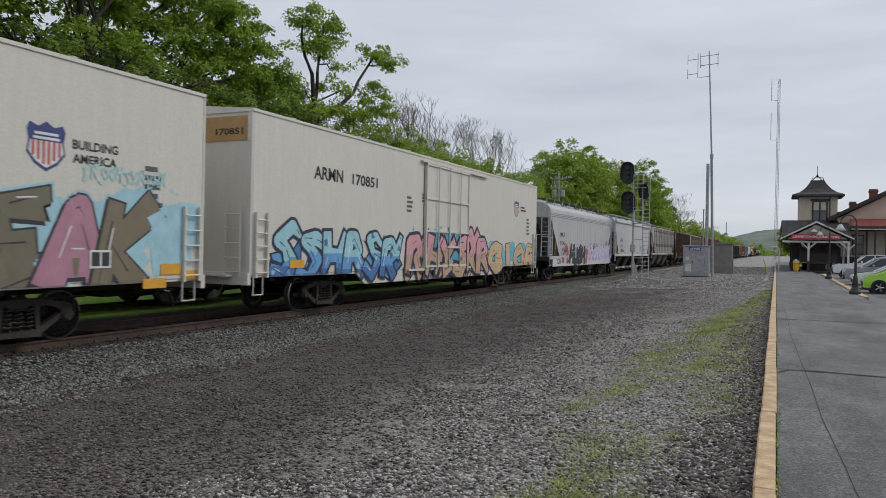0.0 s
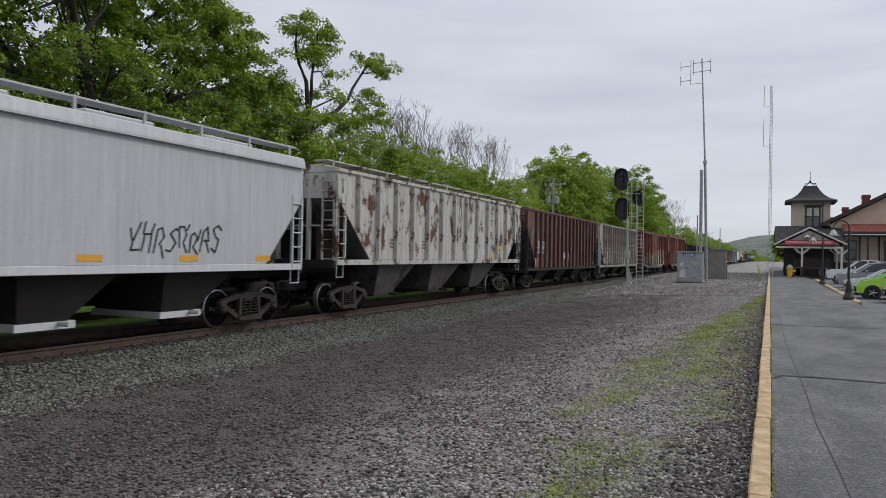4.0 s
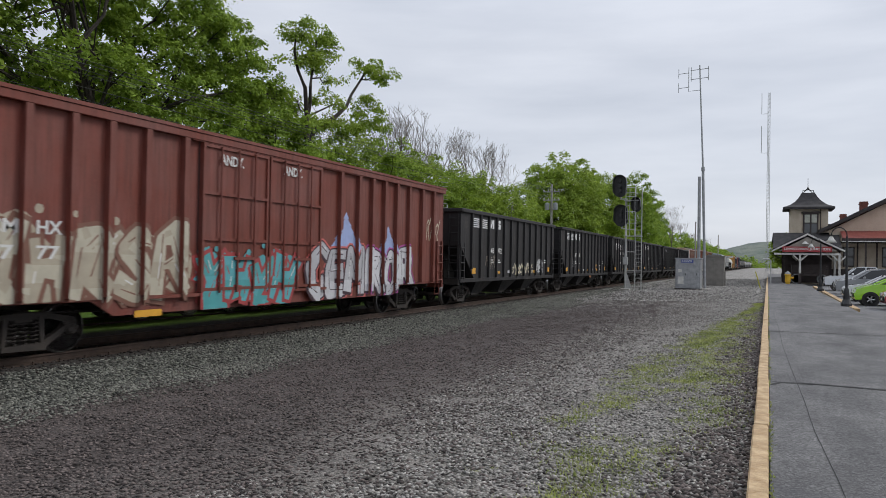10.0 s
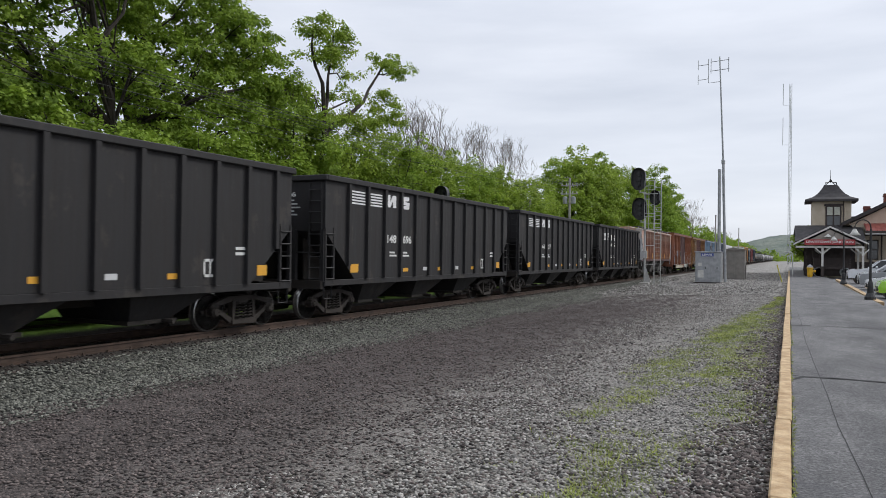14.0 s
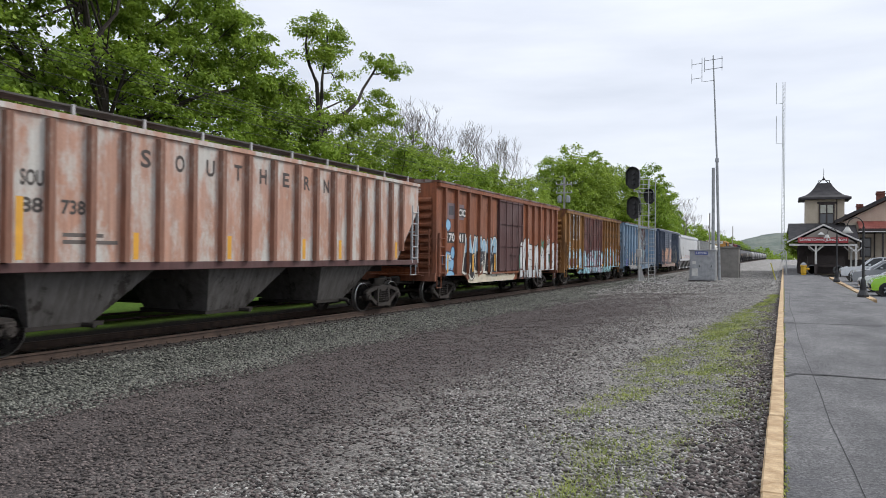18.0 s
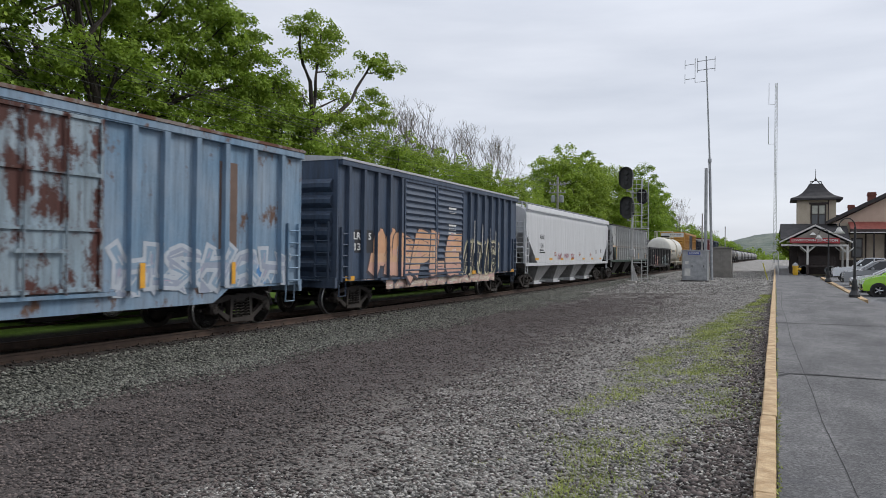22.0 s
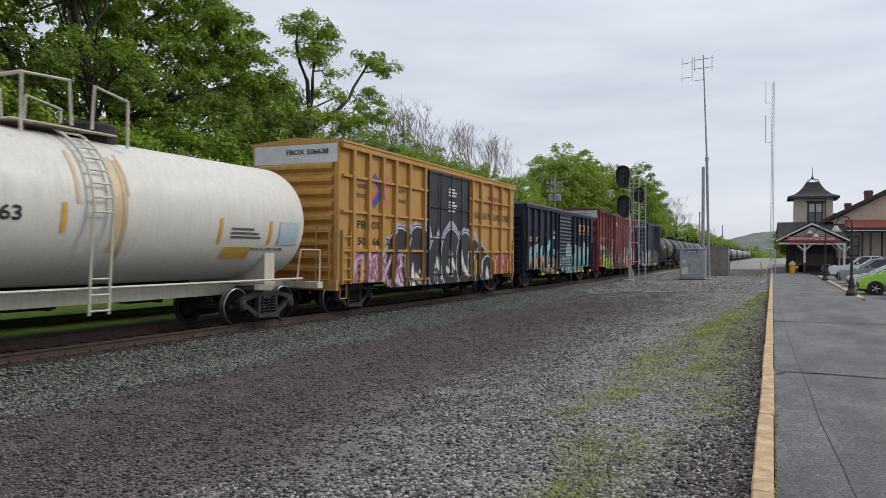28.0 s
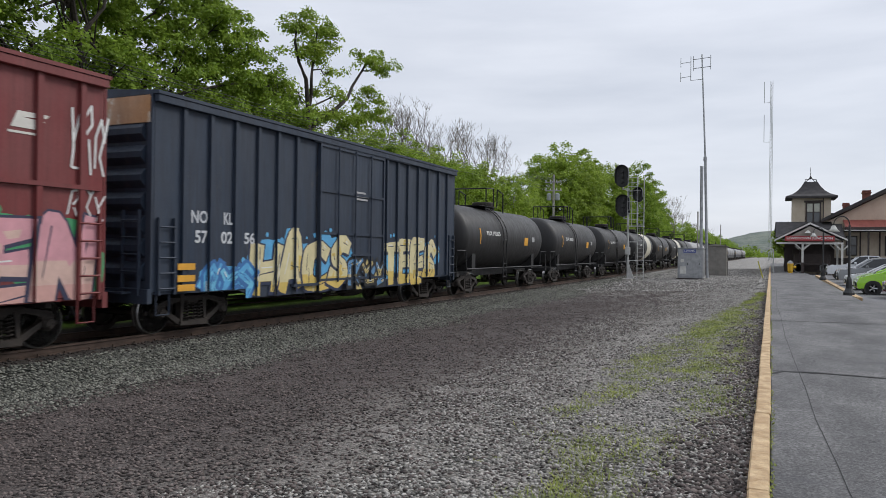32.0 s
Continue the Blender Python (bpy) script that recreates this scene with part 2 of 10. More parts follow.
def child(name, mesh, parent, loc=(0, 0, 0), label="", turn=None):
    ob = new(name, mesh)
    ob.parent = parent
    ob.location = loc
    if turn:
        ob.rotation_euler = [radians(a) for a in turn]
    if label:
        ob["label"] = label
    return ob


def part(name, geo, material, parent, label="", smooth=False, loc=(0, 0, 0)):
    return child(name, geo.mesh(name, material, smooth), parent, loc, label)


def thing(name, label, category, group="", loc=(0, 0, 0), rz=0.0):
    ob = new(name)
    ob.location = loc
    ob.rotation_euler = (0, 0, radians(rz))
    return tagged(ob, label, category, group)


def lone(name, geo, material, label, category, group="", kind="", smooth=False):
    return tagged(new(name, geo.mesh(name, material, smooth)), label, category, group, kind)


def text_mesh(string, width, height, bold=0.026):
    """Flat letters of the built-in font, fitted into a box whose lower left corner is the origin."""
    cu = bpy.data.curves.new("letters", "FONT")
    cu.body = string
    cu.resolution_u = 3
    cu.offset = bold
    ob = bpy.data.objects.new("letters", cu)
    scene.collection.objects.link(ob)
    me = bpy.data.meshes.new_from_object(ob.evaluated_get(bpy.context.evaluated_depsgraph_get()))
    bpy.data.objects.remove(ob)
    co = np.empty(len(me.vertices) * 3)
    me.vertices.foreach_get("co", co)
    co = co.reshape(-1, 3)
    lo, hi = co.min(0), co.max(0)
    co[:, 0] = (co[:, 0] - lo[0]) / (hi[0] - lo[0]) * width
    co[:, 1] = (co[:, 1] - lo[1]) / (hi[1] - lo[1]) * height
    me.vertices.foreach_set("co", co.ravel())
    me.materials.clear()
    return me


SIDE = {"bands": [], "foot": []}


def seat(y, width):
    """Moves a word into the open field between two ribs that lies nearest."""
    best = None
    bands = SIDE["bands"]
    for (a0, a1, d0), (b0, b1, d1) in zip(bands, bands[1:]):
        lo, hi = a1 + min(0.2, d0 * 1.5), b0 - 0.02
        if hi - lo > 0.2 and hi - lo < 2.5:
            gap = abs((lo + hi) / 2 - (y + width / 2))
            if best is None or gap < best[0]:
                best = (gap, lo, hi)
    if best is None or best[0] > 1.0 or width > (best[2] - best[1]) * 1.5:
        return None
    _, lo, hi = best
    width = min(width, hi - lo)
    return min(max(y, lo), hi - width), width


def side_text(parent, string, y, z, width, height, color, x=1.556, label="stencilled lettering"):
    if x < 1.63 and SIDE["bands"]:
        place = seat(y, width) if label.startswith("stencil") else None
        if place is None:
            return draped_text(parent, string, y, z, width, height, color, label)
        y, width = place
    me = text_mesh(string, width, height)
    me.materials.append(flat_paint(color))
    return child("lettering", me, parent, (x, y, z), label, (90, 0, 90))


def draped_text(parent, string, y, z, width, height, color, label):
    """Letters painted over ribs and panels alike."""
    me = text_mesh(string, width, height)
    geo = Geo()
    for p in me.polygons:
        drape(geo, [(y + me.vertices[v].co.x, z + me.vertices[v].co.y) for v in p.vertices], 0.006, SIDE["bands"], 0)
    return part("lettering", geo, flat_paint(color), parent, label)


def draped_plate(parent, y, z, w, h, color, off=0.004, name="marking", label=""):
    geo = Geo()
    drape(geo, [(y, z), (y + w, z), (y + w, z + h), (y, z + h)], off, SIDE["bands"], 0)
    return part(name, geo, flat_paint(color), parent, label)


def end_text(parent, string, x, z, width, height, color, y, label="stencilled lettering"):
    me = text_mesh(string, width, height)
    me.materials.append(flat_paint(color))
    return child("lettering", me, parent, (x, y, z), label, (90, 0, 0))


def plate(parent, y, z, w, h, color, name="marking", x=1.556, label="", t=0.004):
    g = Geo().box((x - t, y, z), (x, y + w, z + h))
    return part(name, g, flat_paint(color), parent, label)


def bars(parent, y, z, w, h, rows, color, x=1.556):
    """Small print that cannot be read."""
    g = Geo()
    step = h / rows
    for i in range(rows):
        w2 = w * (0.65 + 0.35 * ((i * 37) % 10) / 10)
        g.box((x - 0.003, y, z + h - (i + 0.75) * step), (x, y + w2, z + h - (i + 0.2) * step))
    return part("small_print", g, flat_paint(color), parent, "lines of small stencilled print")


# ---- sprayed pieces on the sides of the cars ----
ring = [(0.5 + 0.45 * math.cos(a_ * math.pi / 6), 0.5 + 0.5 * math.sin(a_ * math.pi / 6)) for a_ in range(13)]
LETTERS = {
    "A": [[(0, 0), (0.42, 1), (0.58, 1), (1, 0)], [(0.2, 0.32), (0.8, 0.32)]],
    "B": [[(0.05, 0), (0.05, 1), (0.7, 0.95), (0.8, 0.72), (0.6, 0.52), (0.1, 0.52)], [(0.6, 0.52), (0.92, 0.3), (0.8, 0.05), (0.05, 0)]],
    "C": [[(0.95, 0.85), (0.6, 1), (0.15, 0.85), (0, 0.5), (0.12, 0.15), (0.55, 0), (0.95, 0.15)]],
    "D": [[(0.05, 0), (0.05, 1), (0.6, 0.95), (0.95, 0.55), (0.6, 0.05), (0.05, 0)]],
    "F": [[(0.95, 1), (0.08, 0.95), (0.02, 0)], [(0.05, 0.5), (0.75, 0.55)]],
    "G": [[(0.95, 0.85), (0.55, 1), (0.1, 0.8), (0, 0.45), (0.15, 0.1), (0.55, 0), (0.95, 0.2), (0.95, 0.45), (0.55, 0.45)]],
    "I": [[(0.5, 0), (0.52, 1)]],
    "T": [[(0, 0.95), (1, 1)], [(0.5, 0.97), (0.48, 0)]],
    "E": [[(0.95, 1), (0.1, 0.95), (0.02, 0.5), (0.1, 0.02), (0.98, 0.05)], [(0.05, 0.5), (0.75, 0.55)]],
    "H": [[(0, 0), (0.06, 1)], [(0.95, 0), (0.9, 1)], [(0, 0.5), (1, 0.52)]],
    "K": [[(0.05, 0), (0, 1)], [(0.95, 1), (0.1, 0.45), (1, 0)]],
    "L": [[(0, 1), (0.05, 0.05), (0.95, 0.1)]],
    "M": [[(0, 0), (0.12, 1), (0.5, 0.35), (0.88, 1), (1, 0)]],
    "N": [[(0, 0), (0.06, 1), (0.92, 0), (1, 1)]],
    "O": [ring],
    "P": [[(0.05, 0), (0.05, 1), (0.75, 0.95), (0.9, 0.68), (0.7, 0.45), (0.1, 0.42)]],
    "R": [[(0.05, 0), (0.05, 1), (0.7, 0.95), (0.85, 0.72), (0.65, 0.5), (0.1, 0.48)], [(0.5, 0.48), (0.98, 0)]],
    "S": [[(0.92, 0.85), (0.5, 1), (0.1, 0.82), (0.2, 0.58), (0.78, 0.42), (0.9, 0.18), (0.5, 0), (0.04, 0.12)]],
    "U": [[(0, 1), (0.02, 0.3), (0.3, 0.02), (0.7, 0.02), (0.95, 0.3), (1, 1)]],
    "V": [[(0, 1), (0.45, 0), (0.58, 0), (1, 1)]],
    "hook": [[(0.1, 0.1), (0, 0.8), (0.4, 1), (0.7, 0.7), (0.4, 0.35), (0.9, 0)], [(0.7, 0.7), (1, 1.05)]],
    "fork": [[(0, 0.9), (0.35, 0.45), (0.3, 0)], [(0.35, 0.45), (0.9, 1)], [(0.3, 0.02), (0.95, 0.1)]],
    "bend": [[(0, 0.15), (0.5, 0), (0.9, 0.35), (0.4, 0.6), (0.15, 0.85), (0.6, 1), (1, 0.8)]],
    "step": [[(0.1, 1), (0.15, 0.5), (0.85, 0.5), (0.8, 0)], [(0.15, 0.5), (0, 0.05)], [(0.85, 0.5), (1, 0.95)]],
    "loop": [[(0, 0), (0.2, 0.9), (0.6, 1), (0.8, 0.6), (0.3, 0.4)], [(0.55, 0.45), (0.95, 0.02)]],
}
WILD = ["hook", "fork", "bend", "step", "loop"]


def cut(poly, lo, hi, k):
    """The piece of a polygon between lo and hi in its coordinate k."""
    for bound, sign in ((lo, 1), (hi, -1)):
        out = []
        for i, p in enumerate(poly):
            q = poly[(i + 1) % len(poly)]
            a, b = sign * (p[k] - bound), sign * (q[k] - bound)
            if a >= 0:
                out.append(p)
            if (a > 0 and b < 0) or (a < 0 and b > 0):
                t = a / (a - b)
                out.append((p[0] + t * (q[0] - p[0]), p[1] + t * (q[1] - p[1])))
        poly = out
        if len(poly) < 3:
            return []
    return poly


def drape(geo, poly, off, bands, m, x0=1.55):
    """Lays a convex polygon (along, up) on a side whose ribs and doors stand proud: bands of (from, to, depth)."""
    if SIDE["foot"] and min(p[1] for p in poly) < SIDE["foot"][0][2]:
        # paint ends at the lower edge of the car's side
        for f0, f1, zf in SIDE["foot"]:
            piece = cut(poly, f0, f1, 0)
            piece = cut(piece, zf, 99, 1) if len(piece) > 2 else []
            if len(piece) > 2:
                lay(geo, piece, off, bands, m, x0)
        return
    lay(geo, poly, off, bands, m, x0)


def lay(geo, poly, off, bands, m, x0):
    lo_, hi_ = min(p[0] for p in poly), max(p[0] for p in poly)
    at = -1e3
    for a, b, d in [*bands, (1e3, 2e3, 0)]:
        for lo, hi, dd in ((at, a, 0.0), (a, b, d)):
            if hi > lo and hi > lo_ and lo < hi_:
                q = poly if lo <= lo_ and hi >= hi_ else cut(poly, lo, hi, 0)
                if len(q) > 2:
                    geo.add([(x0 + dd + off, y, z) for y, z in q], [list(range(len(q)))], m)
        at = max(at, b)


def stroke(p, q, w, grow, rnd):
    (ax, ay), (bx, by) = p, q
    dx, dy = bx - ax, by - ay
    n = math.hypot(dx, dy) or 1
    dx, dy = dx / n, dy / n
    w0, w1 = w * rnd.uniform(0.75, 1.1) + grow, w * rnd.uniform(0.85, 1.35) + grow
    e = w * 0.35 + grow
    return [(ax - dx * e - dy * w0, ay - dy * e + dx * w0), (ax - dx * e + dy * w0, ay - dy * e - dx * w0),
            (bx + dx * e + dy * w1, by + dy * e - dx * w1), (bx + dx * e - dy * w1, by + dy * e + dx * w1)]


def blob(cy, cz, ry, rz, n=10, rnd=None):
    return [(cy + ry * math.cos(2 * math.pi * i / n) * (rnd.uniform(0.85, 1.15) if rnd else 1),
             cz + rz * math.sin(2 * math.pi * i / n) * (rnd.uniform(0.85, 1.15) if rnd else 1)) for i in range(n)]


def ribbon(path, widths, grow, shift=(0, 0)):
    """Convex pieces of a thick line with round joints."""
    out = []
    closed = math.dist(path[0], path[-1]) < 1e-6
    last = len(path) - 2
    for i, (p, q, w0, w1) in enumerate(zip(path, path[1:], widths, widths[1:])):
        (ax, ay), (bx, by) = p, q
        n = math.hypot(bx - ax, by - ay) or 1
        dx_, dy_ = (bx - ax) / n, (by - ay) / n
        a_, b_ = w0 + grow, w1 + grow
        if i == 0 and not closed:
            ax, ay = ax - dx_ * (0.55 * w0 + grow), ay - dy_ * (0.55 * w0 + grow)
        if i == last and not closed:
            bx, by = bx + dx_ * (0.55 * w1 + grow), by + dy_ * (0.55 * w1 + grow)
        nx_, ny_ = -dy_, dx_
        out.append([(ax + nx_ * a_ + shift[0], ay + ny_ * a_ + shift[1]), (ax - nx_ * a_ + shift[0], ay - ny_ * a_ + shift[1]), (bx - nx_ * b_ + shift[0], by - ny_ * b_ + shift[1]), (bx + nx_ * b_ + shift[0], by + ny_ * b_ + shift[1])])
    for (px, pz), w in list(zip(path, widths))[0 if closed else 1:len(path) if closed else -1]:
        out.append([(px + shift[0] + (w + grow) * math.cos(k * math.pi / 4 + 0.3), pz + shift[1] + (w + grow) * math.sin(k * math.pi / 4 + 0.3)) for k in range(8)])
    return out


def graffiti(parent, y0, y1, z0, z1, count, fills, seed, bands=(), outline=BLACK, cloud=None, shine=WHITE, thick=0.2, label="", lean=0.0, x0=1.55, halo=None, word="", line=0.045, each=False, grade=False):
    """A sprayed piece: a cloud, then fat outlined letter shapes one over another, in two or three tones with shine marks."""
    rnd = random.Random(seed)
    mats = [flat_paint(c) for c in fills] + [flat_paint(outline), flat_paint(cloud or fills[0]), flat_paint(shine), flat_paint(halo or outline)]
    k = len(fills)
    geo = Geo()
    h = z1 - z0
    count = len(word) or count
    step = (y1 - y0) / count
    if cloud:
        for i in range(count * 3):
            cy = y0 + (y1 - y0) * (i + 0.5) / (count * 3)
            drape(geo, blob(cy, z0 + h * rnd.uniform(0.45, 0.8), step * rnd.uniform(0.28, 0.45), h * rnd.uniform(0.22, 0.42), 12, rnd), 0.001 + 0.00005 * i, bands, k + 1, x0)
        for i in range(count * 2):
            r_ = rnd.uniform(0.03, 0.09)
            drape(geo, blob(rnd.uniform(y0, y1), z0 + h * rnd.uniform(0.85, 1.2), r_, r_, 8), 0.0024 + 0.00005 * i, bands, k + 1, x0)
    shapes = []
    for i in range(count):
        tmpl = LETTERS[word[i] if word else rnd.choice(WILD)]
        lw, lh = step * (rnd.uniform(0.98, 1.14) if word else rnd.uniform(1.05, 1.25)), h * rnd.uniform(0.86, 1.02)
        ly, lz = y0 + step * i + (step - lw) / 2, z0 + h * rnd.uniform(0.03, 0.12)
        sk = rnd.uniform(-0.12, 0.3) + lean
        wid = thick * min(step * 1.15, h) * (0.35 if word else 0.42)
        paths = []
        for line_ in tmpl:
            jig = 0.06 if word else 0.09
            path = [(ly + lw * (0.12 + 0.76 * (a + rnd.uniform(-jig, jig)) + sk * (b - 0.5)), lz + lh * (0.1 + 0.8 * (b + rnd.uniform(-jig, jig)))) for a, b in line_]
            if line_ is ring:
                path[-1] = path[0]
            ws = [wid * rnd.uniform(0.6, 1.35) for _ in path]
            if rnd.random() > 0.5 and not word:
                ws[-1] *= 0.35
            paths.append((path, ws))
        shapes.append(paths)
    tick = itertools.count()
    lift = 0.00005
    if not word:
        # wedges and arrows between the letters
        for i in range(count * 3):
            cy, cz = y0 + (y1 - y0) * (i + rnd.random()) / (count * 3), z0 + h * rnd.uniform(0.1, 0.75)
            ang, ln, wd = rnd.choice((0.5, 1.1, 2.0, 2.6, -0.6, -2.4)) + rnd.uniform(-0.3, 0.3), rnd.uniform(0.35, 0.6) * h, rnd.uniform(0.12, 0.2) * h
            dy_, dz_ = math.cos(ang), math.sin(ang)
            tri_ = [(cy + dy_ * ln * 0.6, cz + dz_ * ln * 0.6), (cy - dy_ * ln * 0.4 - dz_ * wd, cz - dz_ * ln * 0.4 + dy_ * wd), (cy - dy_ * ln * 0.4 + dz_ * wd, cz - dz_ * ln * 0.4 - dy_ * wd)]
            my, mz = sum(p[0] for p in tri_) / 3, sum(p[1] for p in tri_) / 3
            for grow, m_ in ((1.35, k), (1.0, (i + 1) % k)):
                poly = cut([(my + (p[0] - my) * grow, mz + (p[1] - mz) * grow) for p in tri_], z0 - 0.02, z1 + 0.25 * h, 1)
                if len(poly) > 2:
                    drape(geo, poly, 0.0026 + lift * next(tick), bands, m_, x0)
    if halo:
        for paths in shapes:
            for path, ws in paths:
                for poly in ribbon(path, ws, line * 2.2):
                    drape(geo, poly, 0.003 + lift * next(tick), bands, k + 3, x0)
    if not word and not halo:
        # the dark ground on which the letters crowd
        for paths in shapes:
            for path, ws in paths:
                for poly in ribbon(path, ws, line * 2.0):
                    drape(geo, poly, 0.0028 + lift * next(tick), bands, k, x0)
    for i, paths in enumerate(shapes):
        for path, ws in paths:
            for poly in ribbon(path, ws, line * 0.8, (-0.05, -0.045)) + ribbon(path, ws, line):
                drape(geo, poly, 0.0035 + lift * next(tick), bands, k, x0)
        edges = [-1e3, z0 + h * rnd.uniform(0.25, 0.4), z0 + h * rnd.uniform(0.5, 0.7), 1e3]
        for path, ws in paths:
            for poly in ribbon(path, ws, 0):
                up_ = 0.0036 + lift * next(tick)
                for n_, (e0, e1) in enumerate(zip(edges, edges[1:])):
                    piece = cut(poly, e0, e1, 1)
                    if len(piece) > 2:
                        drape(geo, piece, up_, bands, (i if each else min(n_, k - 1) if word or grade else i + n_) % k, x0)
        # facets, inner lines and scuffs within the letter
        for path, ws in paths:
            for (p_, q_), w_ in zip(zip(path, path[1:]), ws):
                (ax, ay), (bx, by) = p_, q_
                n_ = math.hypot(bx - ax, by - ay) or 1
                ux, uy = (bx - ax) / n_, (by - ay) / n_
                if k > 1 and rnd.random() > 0.35:
                    f0 = rnd.uniform(0.0, 0.6)
                    f1 = f0 + rnd.uniform(0.2, 0.5)
                    side_ = rnd.choice((-1, 1))
                    quad = [(ax + (bx - ax) * f0, ay + (by - ay) * f0), (ax + (bx - ax) * f1, ay + (by - ay) * f1),
                            (ax + (bx - ax) * (f1 - 0.08) - side_ * uy * w_ * 0.9, ay + (by - ay) * (f1 - 0.08) + side_ * ux * w_ * 0.9), (ax + (bx - ax) * (f0 + 0.08) - side_ * uy * w_ * 0.9, ay + (by - ay) * (f0 + 0.08) + side_ * ux * w_ * 0.9)]
                    drape(geo, quad if side_ > 0 else quad[::-1], 0.00365 + lift * next(tick), bands, (i + rnd.randrange(1, k)) % k, x0)
                if rnd.random() > 0.3:
                    off_ = w_ * rnd.uniform(-0.6, 0.6)
                    f0, f1 = rnd.uniform(-0.1, 0.4), rnd.uniform(0.6, 1.1)
                    seg = [(ax + (bx - ax) * f0 - uy * off_, ay + (by - ay) * f0 + ux * off_), (ax + (bx - ax) * f1 - uy * off_ * 0.3, ay + (by - ay) * f1 + ux * off_ * 0.3)]
                    for poly in ribbon(seg, [0.008, 0.018], 0):
                        drape(geo, poly, 0.0037 + lift * next(tick), bands, k, x0)
        for path, ws in paths:
            if len(path) > 1 and rnd.random() > 0.35:
                (ax, ay), (bx, by) = path[0], path[1]
                o = ws[0] * 0.45
                seg = [(ax + (bx - ax) * f + o * 0.5, ay + (by - ay) * f + o) for f in (0.2, 0.65)]
                for poly in ribbon(seg, [0.012, 0.016], 0):
                    drape(geo, poly, 0.0037 + lift * next(tick), bands, k + 2, x0)
    return part("graffiti", geo, mats, parent, label or "sprayed graffiti piece")


def tag_marks(parent, y, z, w, h, color, seed, bands=(), label="thin sprayed tag", x0=1.55):
    """A quick scrawl in one line."""
    rnd = random.Random(seed)
    geo = Geo()
    n = max(3, int(w / max(0.18, h * 0.55)))
    for i in range(n):
        tmpl = LETTERS[rnd.choice(WILD)]
        for line_ in tmpl:
            path = [(y + w * (i + 0.1 + 0.85 * (a + rnd.uniform(-0.1, 0.1)) + 0.25 * b) / n, z + h * (b + rnd.uniform(-0.12, 0.12)) + 0.12 * h * math.sin(i * 2.1)) for a, b in line_]
            for poly in ribbon(path, [0.014 + 0.008 * h] * len(path), 0):
                drape(geo, poly, 0.0135 + 0.0003 * i + 0.0001 * rnd.random(), bands, 0, x0)
    return part("graffiti", geo, flat_paint(color), parent, label)

# ---- ground: one sheet, with the track bed, the gravel yard and the bank behind the rails ----
TRACK_X, TRACK2_X = -13.01, -17.30


def ground_z(x, y):
    table = ((-4000, 6.0), (-400, 3.0), (-60, 2.2), (-30, 1.1), (-23, 0.3), (-20.6, 0.02), (-19.2, -0.06), (-15.5, -0.06), (-14.9, -0.19), (-12.4, -0.19), (-12.0, -0.15), (-11.7, -0.19), (-10.9, -0.50),
             (-9.0, -0.50), (-6.0, -0.36), (-2.5, -0.18), (-0.2, 0.02), (0.0, 0.0), (3.0, 0.0), (40, 0.0), (4000, 4.0))
    for (x0, z0), (x1, z1) in zip(table, table[1:]):
        if x0 <= x <= x1:
            t = (x - x0) / (x1 - x0)
            z = z0 + (z1 - z0) * t
            break
    if -11.5 < x < -0.5:
        z += 0.05 * noise.noise((x * 0.5, y * 0.3, 0)) + 0.02 * noise.noise((x * 1.7, y * 1.5, 3))
        # the low heap of spoil at the signal's foot
        z += 0.45 * math.exp(-((x + 8.6) / 1.6) ** 2 - ((y - 50) / 4.5) ** 2)
        if y > 52:
            k = min(1.0, (y - 52) / 12)
            z = z * (1 - k) - 0.18 * k
    if x < -23:
        z += 0.25 * noise.noise((x * 0.15, y * 0.12, 5))
    return z


xs = sorted({*[-4000, -2000, -1000, -400, -200, -120, -80, -60, -50, -42, -36, -30, -26, -24, -23, -22, -20.6, -19.9, -19.2, -17, -15.5, -14.9, -12.4, -12.0, -11.7, -11.4, -11.15, -10.9], *[round(-10.6 + 0.35 * i, 2) for i in range(30)], -0.2, 0.02, 3, 8, 15, 25, 40, 70, 120, 250, 500, 1000, 2000, 4000})
ys = sorted({*[-4000, -2000, -1000, -400, -200, -100, -50, -25, -12, -6], *[round(-2 + 0.6 * i, 2) for i in range(130)], *[78 + 5 * i for i in range(24)], 220, 260, 320, 400, 520, 700, 1000, 1500, 2200, 3000, 4500})
gv = [(x, y, ground_z(x, y)) for y in ys for x in xs]
nx = len(xs)
gf = [(j * nx + i, j * nx + i + 1, (j + 1) * nx + i + 1, (j + 1) * nx + i) for j in range(len(ys) - 1) for i in range(nx - 1)]


